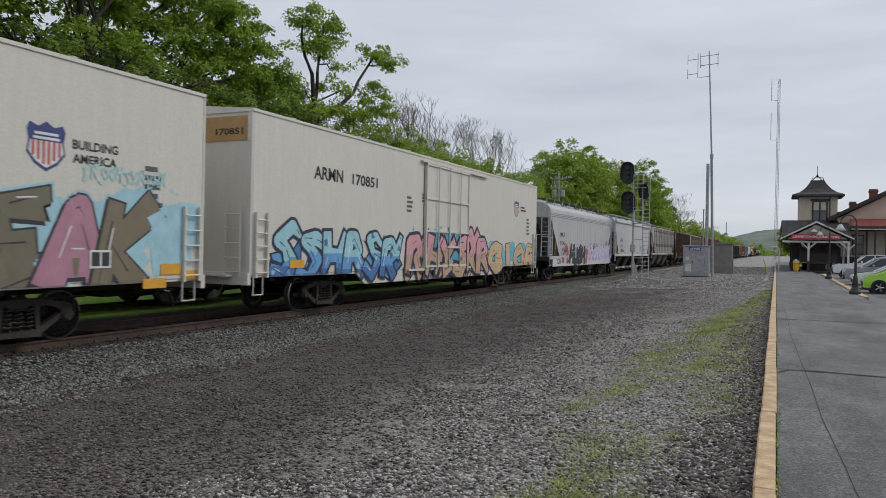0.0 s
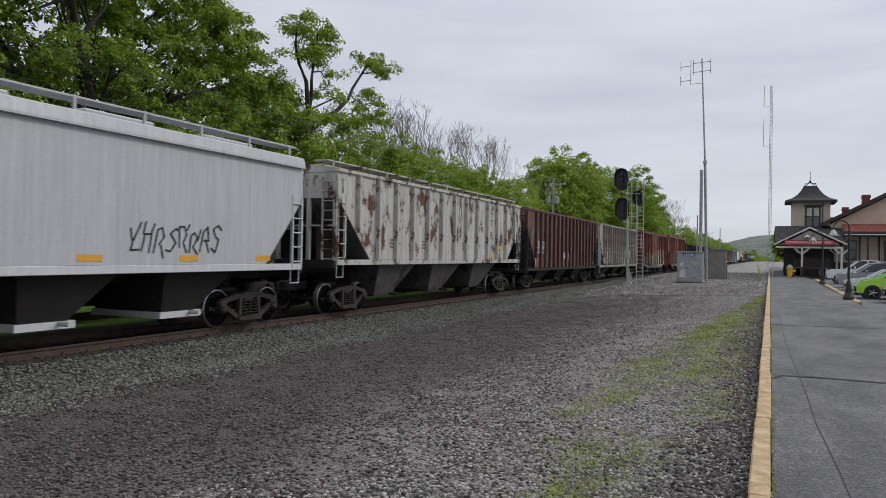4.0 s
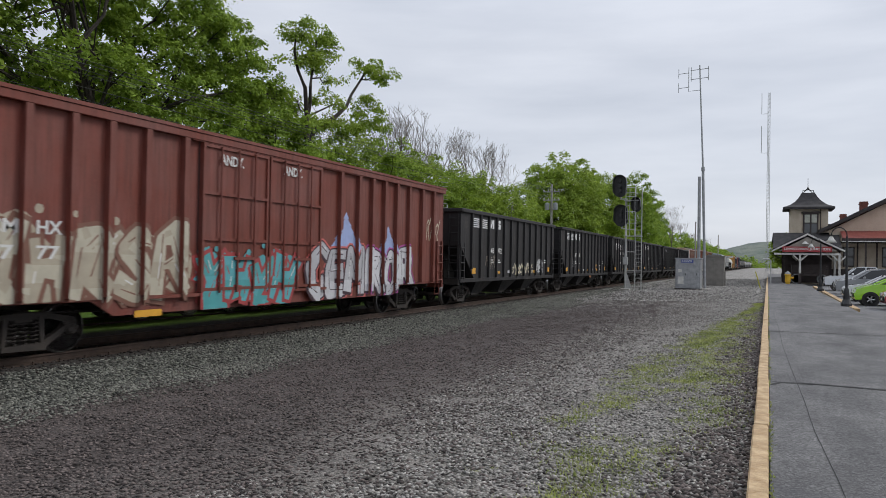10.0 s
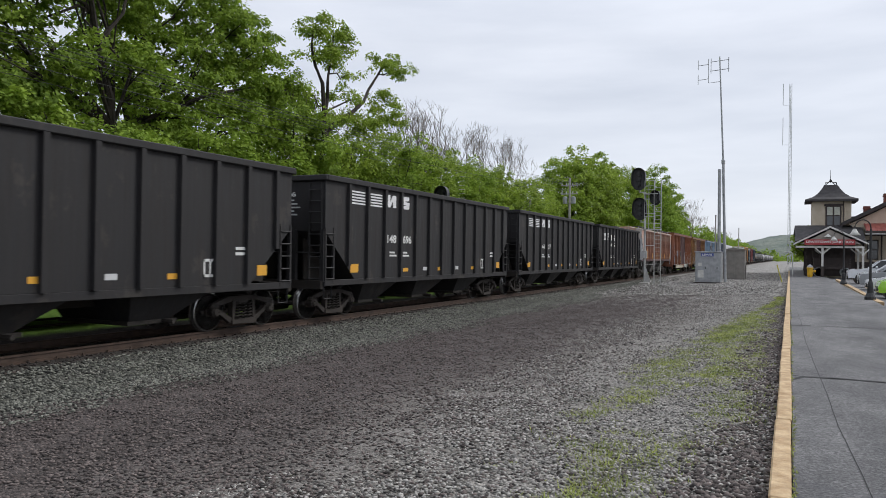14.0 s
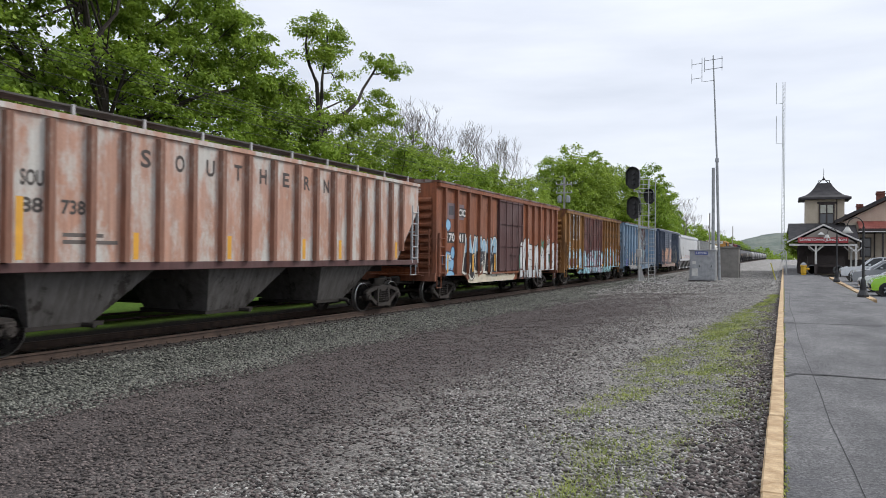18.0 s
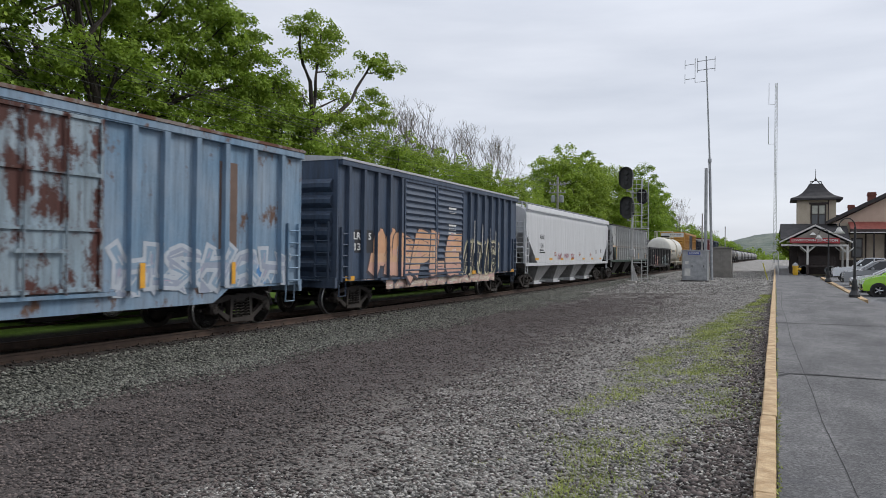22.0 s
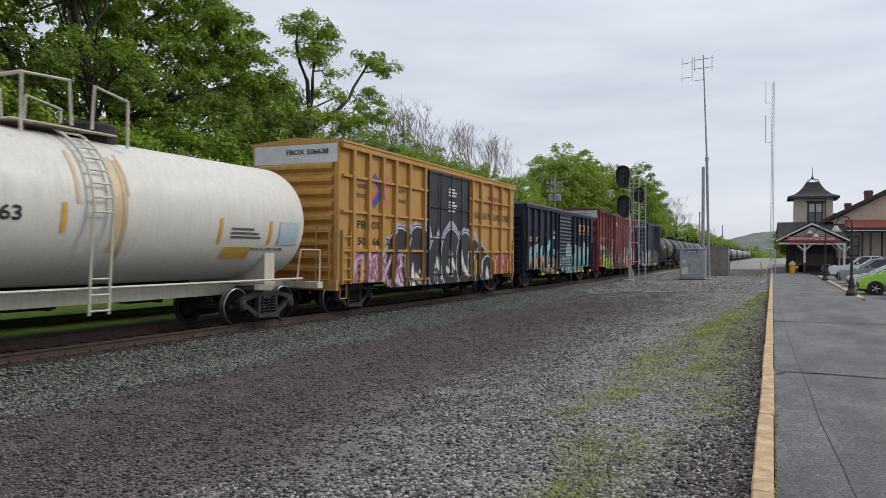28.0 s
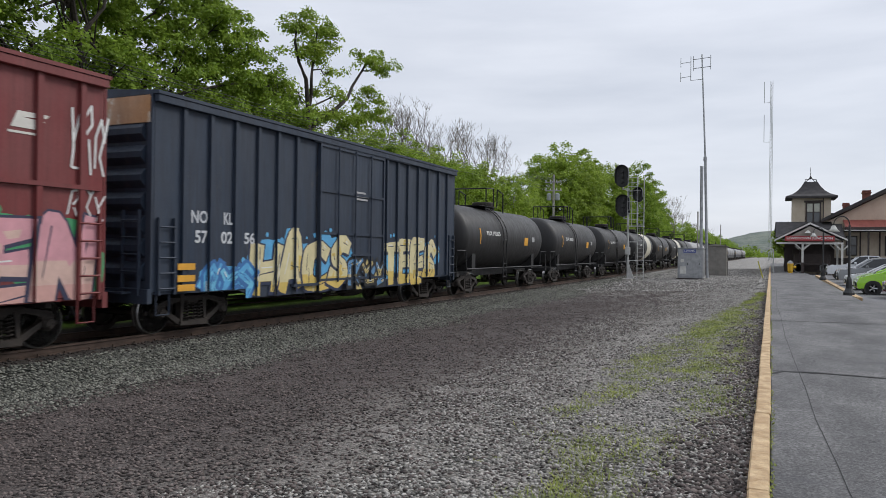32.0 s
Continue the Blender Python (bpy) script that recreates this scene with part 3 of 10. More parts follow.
def ground_material():
    m, n, l, b = base_mat("ground", (0.1, 0.1, 0.1), 0.95)
    co = n.new("ShaderNodeTexCoord").outputs["Object"]
    sep = n.new("ShaderNodeSeparateXYZ")
    l.new(co, sep.inputs[0])
    wob = noise_node(n, l, co, 0.35, 5, 0.6)
    shift = n.new("ShaderNodeMath")
    shift.operation = "MULTIPLY_ADD"
    l.new(wob, shift.inputs[0])
    shift.inputs[1].default_value = 3.0
    l.new(sep.outputs["X"], shift.inputs[2])
    x = shift.outputs[0]

    def zone(lo, hi):
        t = n.new("ShaderNodeMapRange")
        t.inputs["From Min"].default_value, t.inputs["From Max"].default_value = lo, hi
        l.new(x, t.inputs["Value"])
        return t.outputs["Result"]
    stones = n.new("ShaderNodeTexVoronoi")
    stones.inputs["Scale"].default_value = 24
    l.new(co, stones.inputs["Vector"])
    fine = n.new("ShaderNodeTexVoronoi")
    fine.inputs["Scale"].default_value = 42
    l.new(co, fine.inputs["Vector"])
    mid = noise_node(n, l, co, 2.2, 6, 0.65)
    big = noise_node(n, l, co, 0.5, 4)
    sv = n.new("ShaderNodeSeparateColor")
    l.new(stones.outputs["Color"], sv.inputs[0])
    fv = n.new("ShaderNodeSeparateColor")
    l.new(fine.outputs["Color"], fv.inputs[0])
    ballast = ramp(n, l, sv.outputs[0], 0.0, 1.0, (0.026, 0.027, 0.024), (0.185, 0.185, 0.16))
    brown = ramp(n, l, fv.outputs[0], 0.0, 1.0, (0.022, 0.018, 0.0165), (0.135, 0.110, 0.101))
    grey = ramp(n, l, fv.outputs[0], 0.0, 1.0, (0.07, 0.065, 0.058), (0.41, 0.385, 0.35))
    col = blend(n, l, zone(-9.3, -8.7), ballast, brown)
    col = blend(n, l, zone(-4.7, -1.3), col, grey)
    # the yard turns to grey gravel with ruts further on
    dist = n.new("ShaderNodeMapRange")
    dist.inputs["From Min"].default_value, dist.inputs["From Max"].default_value = 34.0, 54.0
    l.new(blend(n, l, 1.0, sep.outputs["Y"], ramp(n, l, big, 0.3, 0.7, (-6, -6, -6), (6, 6, 6)), "ADD"), dist.inputs["Value"])
    coarse = n.new("ShaderNodeTexVoronoi")
    coarse.inputs["Scale"].default_value = 9
    l.new(co, coarse.inputs["Vector"])
    kv = n.new("ShaderNodeSeparateColor")
    l.new(coarse.outputs["Color"], kv.inputs[0])
    col = blend(n, l, dist.outputs["Result"], col, ramp(n, l, kv.outputs[0], 0.0, 1.0, (0.16, 0.152, 0.142), (0.44, 0.425, 0.40)))
    col = blend(n, l, 0.6, col, ramp(n, l, mid, 0.3, 0.7, (0.5, 0.48, 0.45), (1, 1, 1)), "MULTIPLY")
    lanes = noise_node(n, l, mapped(n, l, co, (1.1, 0.10, 1.0)), 0.9, 5, 0.6)
    col = blend(n, l, 0.6, col, ramp(n, l, lanes, 0.35, 0.65, (0.55, 0.52, 0.49), (1.0, 1.0, 1.0)), "MULTIPLY")
    # oily bed under and between the rails; the train's shade is darkened into it
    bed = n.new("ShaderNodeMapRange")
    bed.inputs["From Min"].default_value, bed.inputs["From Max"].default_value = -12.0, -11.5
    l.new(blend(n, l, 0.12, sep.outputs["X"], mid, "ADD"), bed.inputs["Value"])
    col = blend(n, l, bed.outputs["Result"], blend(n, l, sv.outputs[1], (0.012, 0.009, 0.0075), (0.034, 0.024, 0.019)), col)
    # grass: on the bank behind the rails and in patches along the platform
    grass = ramp(n, l, noise_node(n, l, co, 9, 6, 0.7), 0.25, 0.75, (0.11, 0.20, 0.02), (0.26, 0.42, 0.05))
    verge = n.new("ShaderNodeMapRange")
    verge.inputs["From Min"].default_value, verge.inputs["From Max"].default_value = -15.45, -15.15
    l.new(blend(n, l, 0.25, sep.outputs["X"], mid, "ADD"), verge.inputs["Value"])
    col = blend(n, l, verge.outputs["Result"], grass, col)
    l.new(col, b.inputs["Base Color"])
    h = blend(n, l, 0.5, ramp(n, l, stones.outputs["Distance"], 0, 0.8, (1, 1, 1), (0, 0, 0)), ramp(n, l, fine.outputs["Distance"], 0, 0.8, (1, 1, 1), (0, 0, 0)))
    bumped(n, l, b, h, 1.0, 0.025)
    return m


ground_mat = ground_material()
gm = bpy.data.meshes.new("ground")
gm.from_pydata(gv, [], gf)
gm.materials.append(ground_mat)
gm.polygons.foreach_set("use_smooth", [True] * len(gm.polygons))
tagged(new("ground", gm), "grey and brown gravel yard with ballast and grass banks", "ground", kind="structure")

# ---- platform: worn asphalt with a yellowed concrete edge ----
def asphalt_material(name, c1, c2, worn):
    m, n, l, b = base_mat(name, c1, 0.85)
    co = n.new("ShaderNodeTexCoord").outputs["Object"]
    big = noise_node(n, l, mapped(n, l, co, (1.0, 0.4, 1.0)), 0.9, 7, 0.65)
    mid = noise_node(n, l, co, 4, 8, 0.75)
    fine = noise_node(n, l, co, 34, 5, 0.8)
    chips = n.new("ShaderNodeTexVoronoi")
    chips.inputs["Scale"].default_value = 62
    l.new(co, chips.inputs["Vector"])
    cv = n.new("ShaderNodeSeparateColor")
    l.new(chips.outputs["Color"], cv.inputs[0])
    col = blend(n, l, ramp(n, l, big, 0.36, 0.64), c1, c2)
    col = blend(n, l, 0.75, col, ramp(n, l, mid, 0.34, 0.64, (0.5, 0.5, 0.5), (1.1, 1.1, 1.1)), "MULTIPLY")
    col = blend(n, l, 0.9, col, ramp(n, l, fine, 0.32, 0.68, (0.4, 0.4, 0.4), (1.15, 1.15, 1.15)), "MULTIPLY")
    col = blend(n, l, 0.85, col, ramp(n, l, cv.outputs[0], 0.0, 1.0, (0.35, 0.35, 0.35), (1.5, 1.5, 1.46)), "MULTIPLY")
    if worn:
        # tar-dark patches and old spills
        spill = noise_node(n, l, mapped(n, l, co, (0.35, 1.3, 1.0)), 0.8, 6, 0.6)
        col = blend(n, l, ramp(n, l, spill, 0.6, 0.7), col, (0.055, 0.055, 0.06))
    l.new(col, b.inputs["Base Color"])
    l.new(ramp(n, l, mid, 0.3, 0.7, (0.7,) * 3, (0.92,) * 3), b.inputs["Roughness"])
    bumped(n, l, b, fine, 0.9, 0.008)
    return m


asphalt = asphalt_material("old_asphalt", (0.085, 0.083, 0.087), (0.20, 0.195, 0.197), True)
asphalt_lot = asphalt_material("lot_asphalt", (0.14, 0.14, 0.15), (0.2, 0.2, 0.21), False)
kerb_conc = surface("yellowed_concrete", (0.36, 0.235, 0.12), (0.60, 0.44, 0.26), 5, 22, 0.9, 0, 0.9, 0.012)
kerb_grey = surface("grey_concrete", (0.36, 0.34, 0.30), (0.46, 0.44, 0.40), 3, 40, 0.9, 0, 0.4, 0.006)
plat_ob = tagged(new("platform"), "grey cracked asphalt platform with transverse joints", "platform", kind="structure")
cuts = [-4000, -12, 11.6, 20.5, 30.9, 43.5, 57, 84, 160]
for a, b in zip(cuts, cuts[1:]):
    x1 = 3.15 if a > 30 else 4.6
    if a >= 30.5:
        x1 = 3.15
    a2 = max(a, -40)
    part("slab", Geo().box((0.03, a2 + 0.012, -0.2), (x1, b - 0.012, 0.195), 0, 0.012), asphalt, plat_ob)
kerb = tagged(new("platform_edge"), "long yellowed concrete platform edge", "kerb", kind="structure")
rk = random.Random(4)
y = -6.0
while y < 110:
    ln = rk.uniform(2.6, 3.4)
    dx, dz = rk.uniform(-0.006, 0.006), rk.uniform(-0.006, 0.006)
    part("kerb_stone", Geo().box((-0.125 + dx, y + 0.006, -0.25), (0.026 + dx, y + ln - 0.006, 0.205 + dz), 0, 0.014), kerb_conc, kerb)
    y += ln

# ---- cracks in the asphalt: dark, thin and ragged ----
crack_mat = surface("open_crack", (0.014, 0.014, 0.015), (0.035, 0.035, 0.035), 3, 60, 0.95, 0, 0.2)
ck = Geo()
rc = random.Random(8)


def crack(pts, w, z=0.198):
    out = []
    for (x0, y0), (x1, y1) in zip(pts, pts[1:]):
        n_ = max(2, int(math.hypot(x1 - x0, y1 - y0) / 0.18))
        for i in range(n_):
            t = i / n_
            out.append((x0 + (x1 - x0) * t + rc.uniform(-0.3, 0.3) * min(0.06, w), y0 + (y1 - y0) * t + rc.uniform(-0.3, 0.3) * min(0.06, w)))
    for (x0, y0), (x1, y1) in zip(out, out[1:]):
        d = math.hypot(x1 - x0, y1 - y0) or 1
        nx_, ny_ = -(y1 - y0) / d * w / 2, (x1 - x0) / d * w / 2
        ck.add([(x0 + nx_, y0 + ny_, z), (x0 - nx_, y0 - ny_, z), (x1 - nx_, y1 - ny_, z), (x1 + nx_, y1 + ny_, z)], [(0, 1, 2, 3)])


crack([(0.6, 4.5), (0.54, 5.9), (0.52, 6.6), (0.45, 8.3), (0.43, 10.3), (0.38, 12.4), (0.30, 16.5), (0.28, 21.7), (0.2, 27), (0.3, 40)], 0.009)
crack([(0.6, 5.2), (0.75, 4.6), (0.72, 3.8)], 0.009)
crack([(0.03, 11.2), (0.2, 11.55), (0.6, 11.64), (1.5, 11.6), (4.6, 11.3)], 0.075)
crack([(0.2, 11.5), (0.7, 11.56), (1.4, 11.53), (4.6, 11.2)], 0.03)
crack([(0.03, 20.3), (2, 20.75), (4.4, 20.9)], 0.10)
crack([(1.75, 31.5), (2.4, 31.2), (3.12, 30.9)], 0.16)
crack([(0.03, 36.3), (0.8, 35.9)], 0.16)
crack([(0.4, 14.2), (0.05, 14.8)], 0.012)
tagged(new("platform_cracks", ck.mesh("platform_cracks", crack_mat)), "ragged dark cracks across the asphalt platform", "crack", kind="structure")

lot = Geo().box((3.3, 31, -0.25), (60, 75, 0.06)).box((4.62, -30, -0.25), (60, 24, 0.05))
tagged(new("parking_lot", lot.mesh("parking_lot", asphalt_lot)), "dark asphalt parking lot beside the platform", "parking lot", kind="structure")
lk = Geo().prism([(3.16, 33.6), (3.4, 33.4), (3.75, 69), (3.5, 69.2)], "z", -0.2, 0.21)
tagged(new("lot_kerb", lk.mesh("lot_kerb", kerb_conc)), "pale concrete kerb along the parking lot", "kerb", kind="structure")

# ---- two tracks ----
rail_steel = surface("rail_steel", (0.06, 0.04, 0.03), (0.10, 0.065, 0.048), 4, 30, 0.7, 0.3, 0.3)
tie_wood = surface("tarred_wood", (0.022, 0.018, 0.015), (0.045, 0.036, 0.03), 3, 25, 0.9, 0, 0.5)
rail_prof = [(-0.07, -0.17), (0.07, -0.17), (0.07, -0.155), (0.012, -0.13), (0.012, -0.045), (0.037, -0.035), (0.037, 0.0), (-0.037, 0.0), (-0.037, -0.035), (-0.012, -0.045), (-0.012, -0.13), (-0.07, -0.155)]
tie_mesh = Geo().box((-1.3, -0.11, -0.36), (1.3, 0.11, -0.165), 0, 0.012).mesh("tie", tie_wood)
spike_mesh = Geo().box((-0.10, -0.09, -0.165), (0.10, 0.09, -0.15)).box((0.05, -0.07, -0.15), (0.08, -0.04, -0.11)).box((-0.08, 0.04, -0.15), (-0.05, 0.07, -0.11)).mesh("tie_plate", rail_steel)
for name, cx, near in (("track_1", TRACK_X, True), ("track_2", TRACK2_X, False)):
    tr = tagged(new(name), "rusty brown railway track on grey ballast", "track", kind="structure")
    for s in (-1, 1):
        rail = Geo()
        rail.prism([(px + cx + s * 0.755, pz) for px, pz in rail_prof], "y", -60, 900)
        part("rail", rail, rail_steel, tr)
    if near:
        for i in range(150):
            child("tie", tie_mesh, tr, (cx, -2 + 0.55 * i, 0))
            child("tie_plate", spike_mesh, tr, (cx + 0.755, -2 + 0.55 * i, 0))

# ---- freight cars: parts that all share ----
def truck_meshes():
    wheel = Geo().lathe([(0.06, 0.10), (0.12, 0.085), (0.13, 0.03), (0.36, 0.045), (0.385, 0.075), (0.435, 0.075)], "x", (0, 0, 0), 32)
    wheel.lathe([(0.435, 0.075), (0.455, 0.068), (0.458, -0.035)], "x", (0, 0, 0), 32, 1)
    wheel.lathe([(0.458, -0.035), (0.483, -0.045), (0.483, -0.065), (0.38, -0.07), (0.36, -0.03), (0.1, -0.05)], "x", (0, 0, 0), 28)
    frame_ = Geo()

    def limb(p, q, w, x0=-0.06, x1=0.06):
        poly = stroke(p, q, w, 0, random.Random(1))
        frame_.prism(poly, "x", x0, x1)
    limb((-0.99, 0.62), (-0.45, 0.74), 0.055)
    limb((-0.47, 0.74), (0.47, 0.74), 0.055)
    limb((0.45, 0.74), (0.99, 0.62), 0.055)
    limb((-0.96, 0.55), (-0.40, 0.21), 0.05)
    limb((0.96, 0.55), (0.40, 0.21), 0.05)
    limb((-0.40, 0.19), (0.40, 0.19), 0.055, -0.11, 0.11)
    limb((-0.37, 0.22), (-0.33, 0.72), 0.045, -0.08, 0.08)
    limb((0.37, 0.22), (0.33, 0.72), 0.045, -0.08, 0.08)
    for s in (-1, 1):
        frame_.box((-0.08, s * 0.95 - 0.13, 0.52), (0.08, s * 0.95 + 0.13, 0.64), 0, 0.03)
        frame_.lathe([(0.125, -0.02), (0.125, 0.07), (0.095, 0.10), (0.09, 0.125), (0.02, 0.13)], "x", (0, s * 0.95, 0.46), 14)
        for k in range(3):
            frame_.lathe([(0.016, 0.12), (0.016, 0.145), (0.001, 0.146)], "x", (0, s * 0.95 + 0.055 * math.cos(k * 2.1), 0.46 + 0.055 * math.sin(k * 2.1)), 6)
    spring = Geo()
    spring.tube([(0.03 + 0.078 * math.cos(k * 0.785), 0.078 * math.sin(k * 0.785), 0.25 + 0.40 * k / 44) for k in range(45)], 0.017, 4)
    bolster = Geo().box((-1.05, -0.2, 0.60), (1.05, 0.2, 0.82), 0, 0.04).box((-0.35, -0.35, 0.8), (0.35, 0.35, 0.92), 0, 0.03)
    bolster.box((-0.9, -1.25, 0.42), (0.9, -1.17, 0.5)).box((-0.9, 1.17, 0.42), (0.9, 1.25, 0.5))
    axle = Geo().lathe([(0.085, -1.02), (0.085, 1.02)], "x", (0, 0, 0), 10)
    shoe = Geo().box((-0.05, -0.04, 0.30), (0.05, 0.04, 0.62), 0, 0.01)
    return (wheel.mesh("wheel", [wheel_steel, tread_steel]), frame_.mesh("side_frame", steel_dark), spring.mesh("spring", steel_dark),
            bolster.mesh("truck", steel_dark), axle.mesh("axle", steel_dark), shoe.mesh("brake_shoe", steel_dark))


WHEEL, FRAME, SPRING, BOLSTER, AXLE, SHOE = truck_meshes()


def add_truck(car, y, full=True):
    t = child("truck", BOLSTER, car, (0, y, 0), "dark steel two-axle truck")
    for dy in (-0.95, 0.95):
        for s in (-1, 1):
            child("wheel", WHEEL, t, (s * 0.76, dy, 0.455), "", (0, 0, 0 if s > 0 else 180))
        child("axle", AXLE, t, (0, dy, 0.455))
    for s in (-1, 1):
        child("side_frame", FRAME, t, (s * 0.99, 0, 0), "", (0, 0, 0 if s > 0 else 180))
        for dy in (-0.2, 0.0, 0.2):
            child("spring", SPRING, t, (s * 0.99, dy, 0))
    if full:
        child("brake_shoe", SHOE, t, (0.76, -0.40, 0))
        child("brake_shoe", SHOE, t, (0.76, 0.40, 0))
    return t


COUPLER = None


def add_couplers(car, half, reach=0.62):
    """Drawbars, knuckles and air hoses at both ends."""
    global COUPLER
    if COUPLER is None:
        g = Geo().box((-0.13, -0.5, 0.72), (0.13, 0.34, 0.98), 0, 0.03).box((-0.2, 0.28, 0.68), (0.12, 0.60, 1.02), 0, 0.06).box((0.05, 0.42, 0.70), (0.22, 0.66, 0.99), 0, 0.05)
        h = Geo().tube([(0.35, -0.1, 0.8), (0.4, 0.25, 0.72), (0.34, 0.45, 0.45), (0.2, 0.62, 0.38), (0.1, 0.72, 0.42)], 0.035, 6)
        lev = Geo().tube([(1.4, 0.05, 0.95), (1.35, 0.12, 0.82), (0.4, 0.14, 0.82), (0.1, 0.3, 0.9)], 0.018, 5)
        COUPLER = (g.mesh("coupler", steel_brown), h.mesh("air_hose", black_metal), lev.mesh("cut_lever", steel_brown))
    for s in (-1, 1):
        for nm, me in zip(("coupler", "air_hose", "cut_lever"), COUPLER):
            child(nm, me, car, (0, s * (half - 0.05), 0), "", (0, 0, 0 if s > 0 else 180))


def ladder(parent, y0, y1, z0, z1, rungs, material, x=1.56, stand=0.07, name="ladder"):
    """A ladder on the near side."""
    g = Geo()
    for y in (y0, y1):
        g.box((x, y - 0.028, z0), (x + stand, y + 0.028, z1))
    for i in range(rungs):
        z = z0 + (z1 - z0) * (i + 0.4) / rungs
        g.tube([(x + stand, y0, z), (x + stand, y1, z)], 0.02, 5)
    return part(name, g, material, parent, "steel ladder with round rungs")


def end_ladder(parent, x0, x1, y, z0, z1, rungs, material, s=-1):
    g = Geo()
    for x in (x0, x1):
        g.box((x - 0.022, min(y, y + s * 0.07), z0), (x + 0.022, max(y, y + s * 0.07), z1))
    for i in range(rungs):
        z = z0 + (z1 - z0) * (i + 0.4) / rungs
        g.tube([(x0, y + s * 0.07, z), (x1, y + s * 0.07, z)], 0.016, 5)
    return part("ladder", g, material, parent, "steel end ladder")


def stirrup(parent, y, z, material, w=0.36, x=1.5, drop=0.42):
    g = Geo().tube([(x, y, z), (x, y, z - drop), (x, y + w, z - drop), (x, y + w, z)], 0.024, 5)
    part("stirrup_step", g, material, parent)


def underframe(car, L, z=1.0, gear=True):
    half = L / 2
    g = Geo().box((-0.17, -half + 0.1, z - 0.26), (0.17, half - 0.1, z + 0.05))
    for i in range(7):
        y = -half + 1.0 + (L - 2.0) * i / 6
        g.box((-1.4, y - 0.06, z - 0.16), (1.4, y + 0.06, z + 0.04))
    part("centre_sill", g, steel_brown, car)
    if gear:
        b = Geo().lathe([(0.02, -0.5), (0.2, -0.48), (0.22, -0.3), (0.22, 0.3), (0.2, 0.48), (0.02, 0.5)], "y", (0.75, 1.2, z - 0.32), 12)
        b.box((0.5, -0.9, z - 0.55), (0.9, -0.5, z - 0.1), 0, 0.04)
        b.tube([(0.9, -half + 2.4, z - 0.25), (0.95, -1, z - 0.42), (0.9, half - 2.4, z - 0.28)], 0.025, 5)
        b.tube([(0.4, -half + 2.4, z - 0.3), (0.4, half - 2.4, z - 0.35)], 0.03, 5)
        part("brake_gear", b, steel_brown, car)


def new_car(name, label, group="freight cars of the passing train"):
    SIDE["bands"], SIDE["foot"] = [], []
    return thing(name, label, "freight car", group)


CARS = []  # (car, centre along the track at the start)


def run_car(car, lo, hi):
    CARS.append((car, (lo + hi) / 2))


def rib_bands(ribs, w, d, doors=()):
    """Where the side stands proud, in order."""
    out = sorted([(y - w / 2, y + w / 2, d) for y in ribs] + list(doors))
    SIDE["bands"] = out
    return out


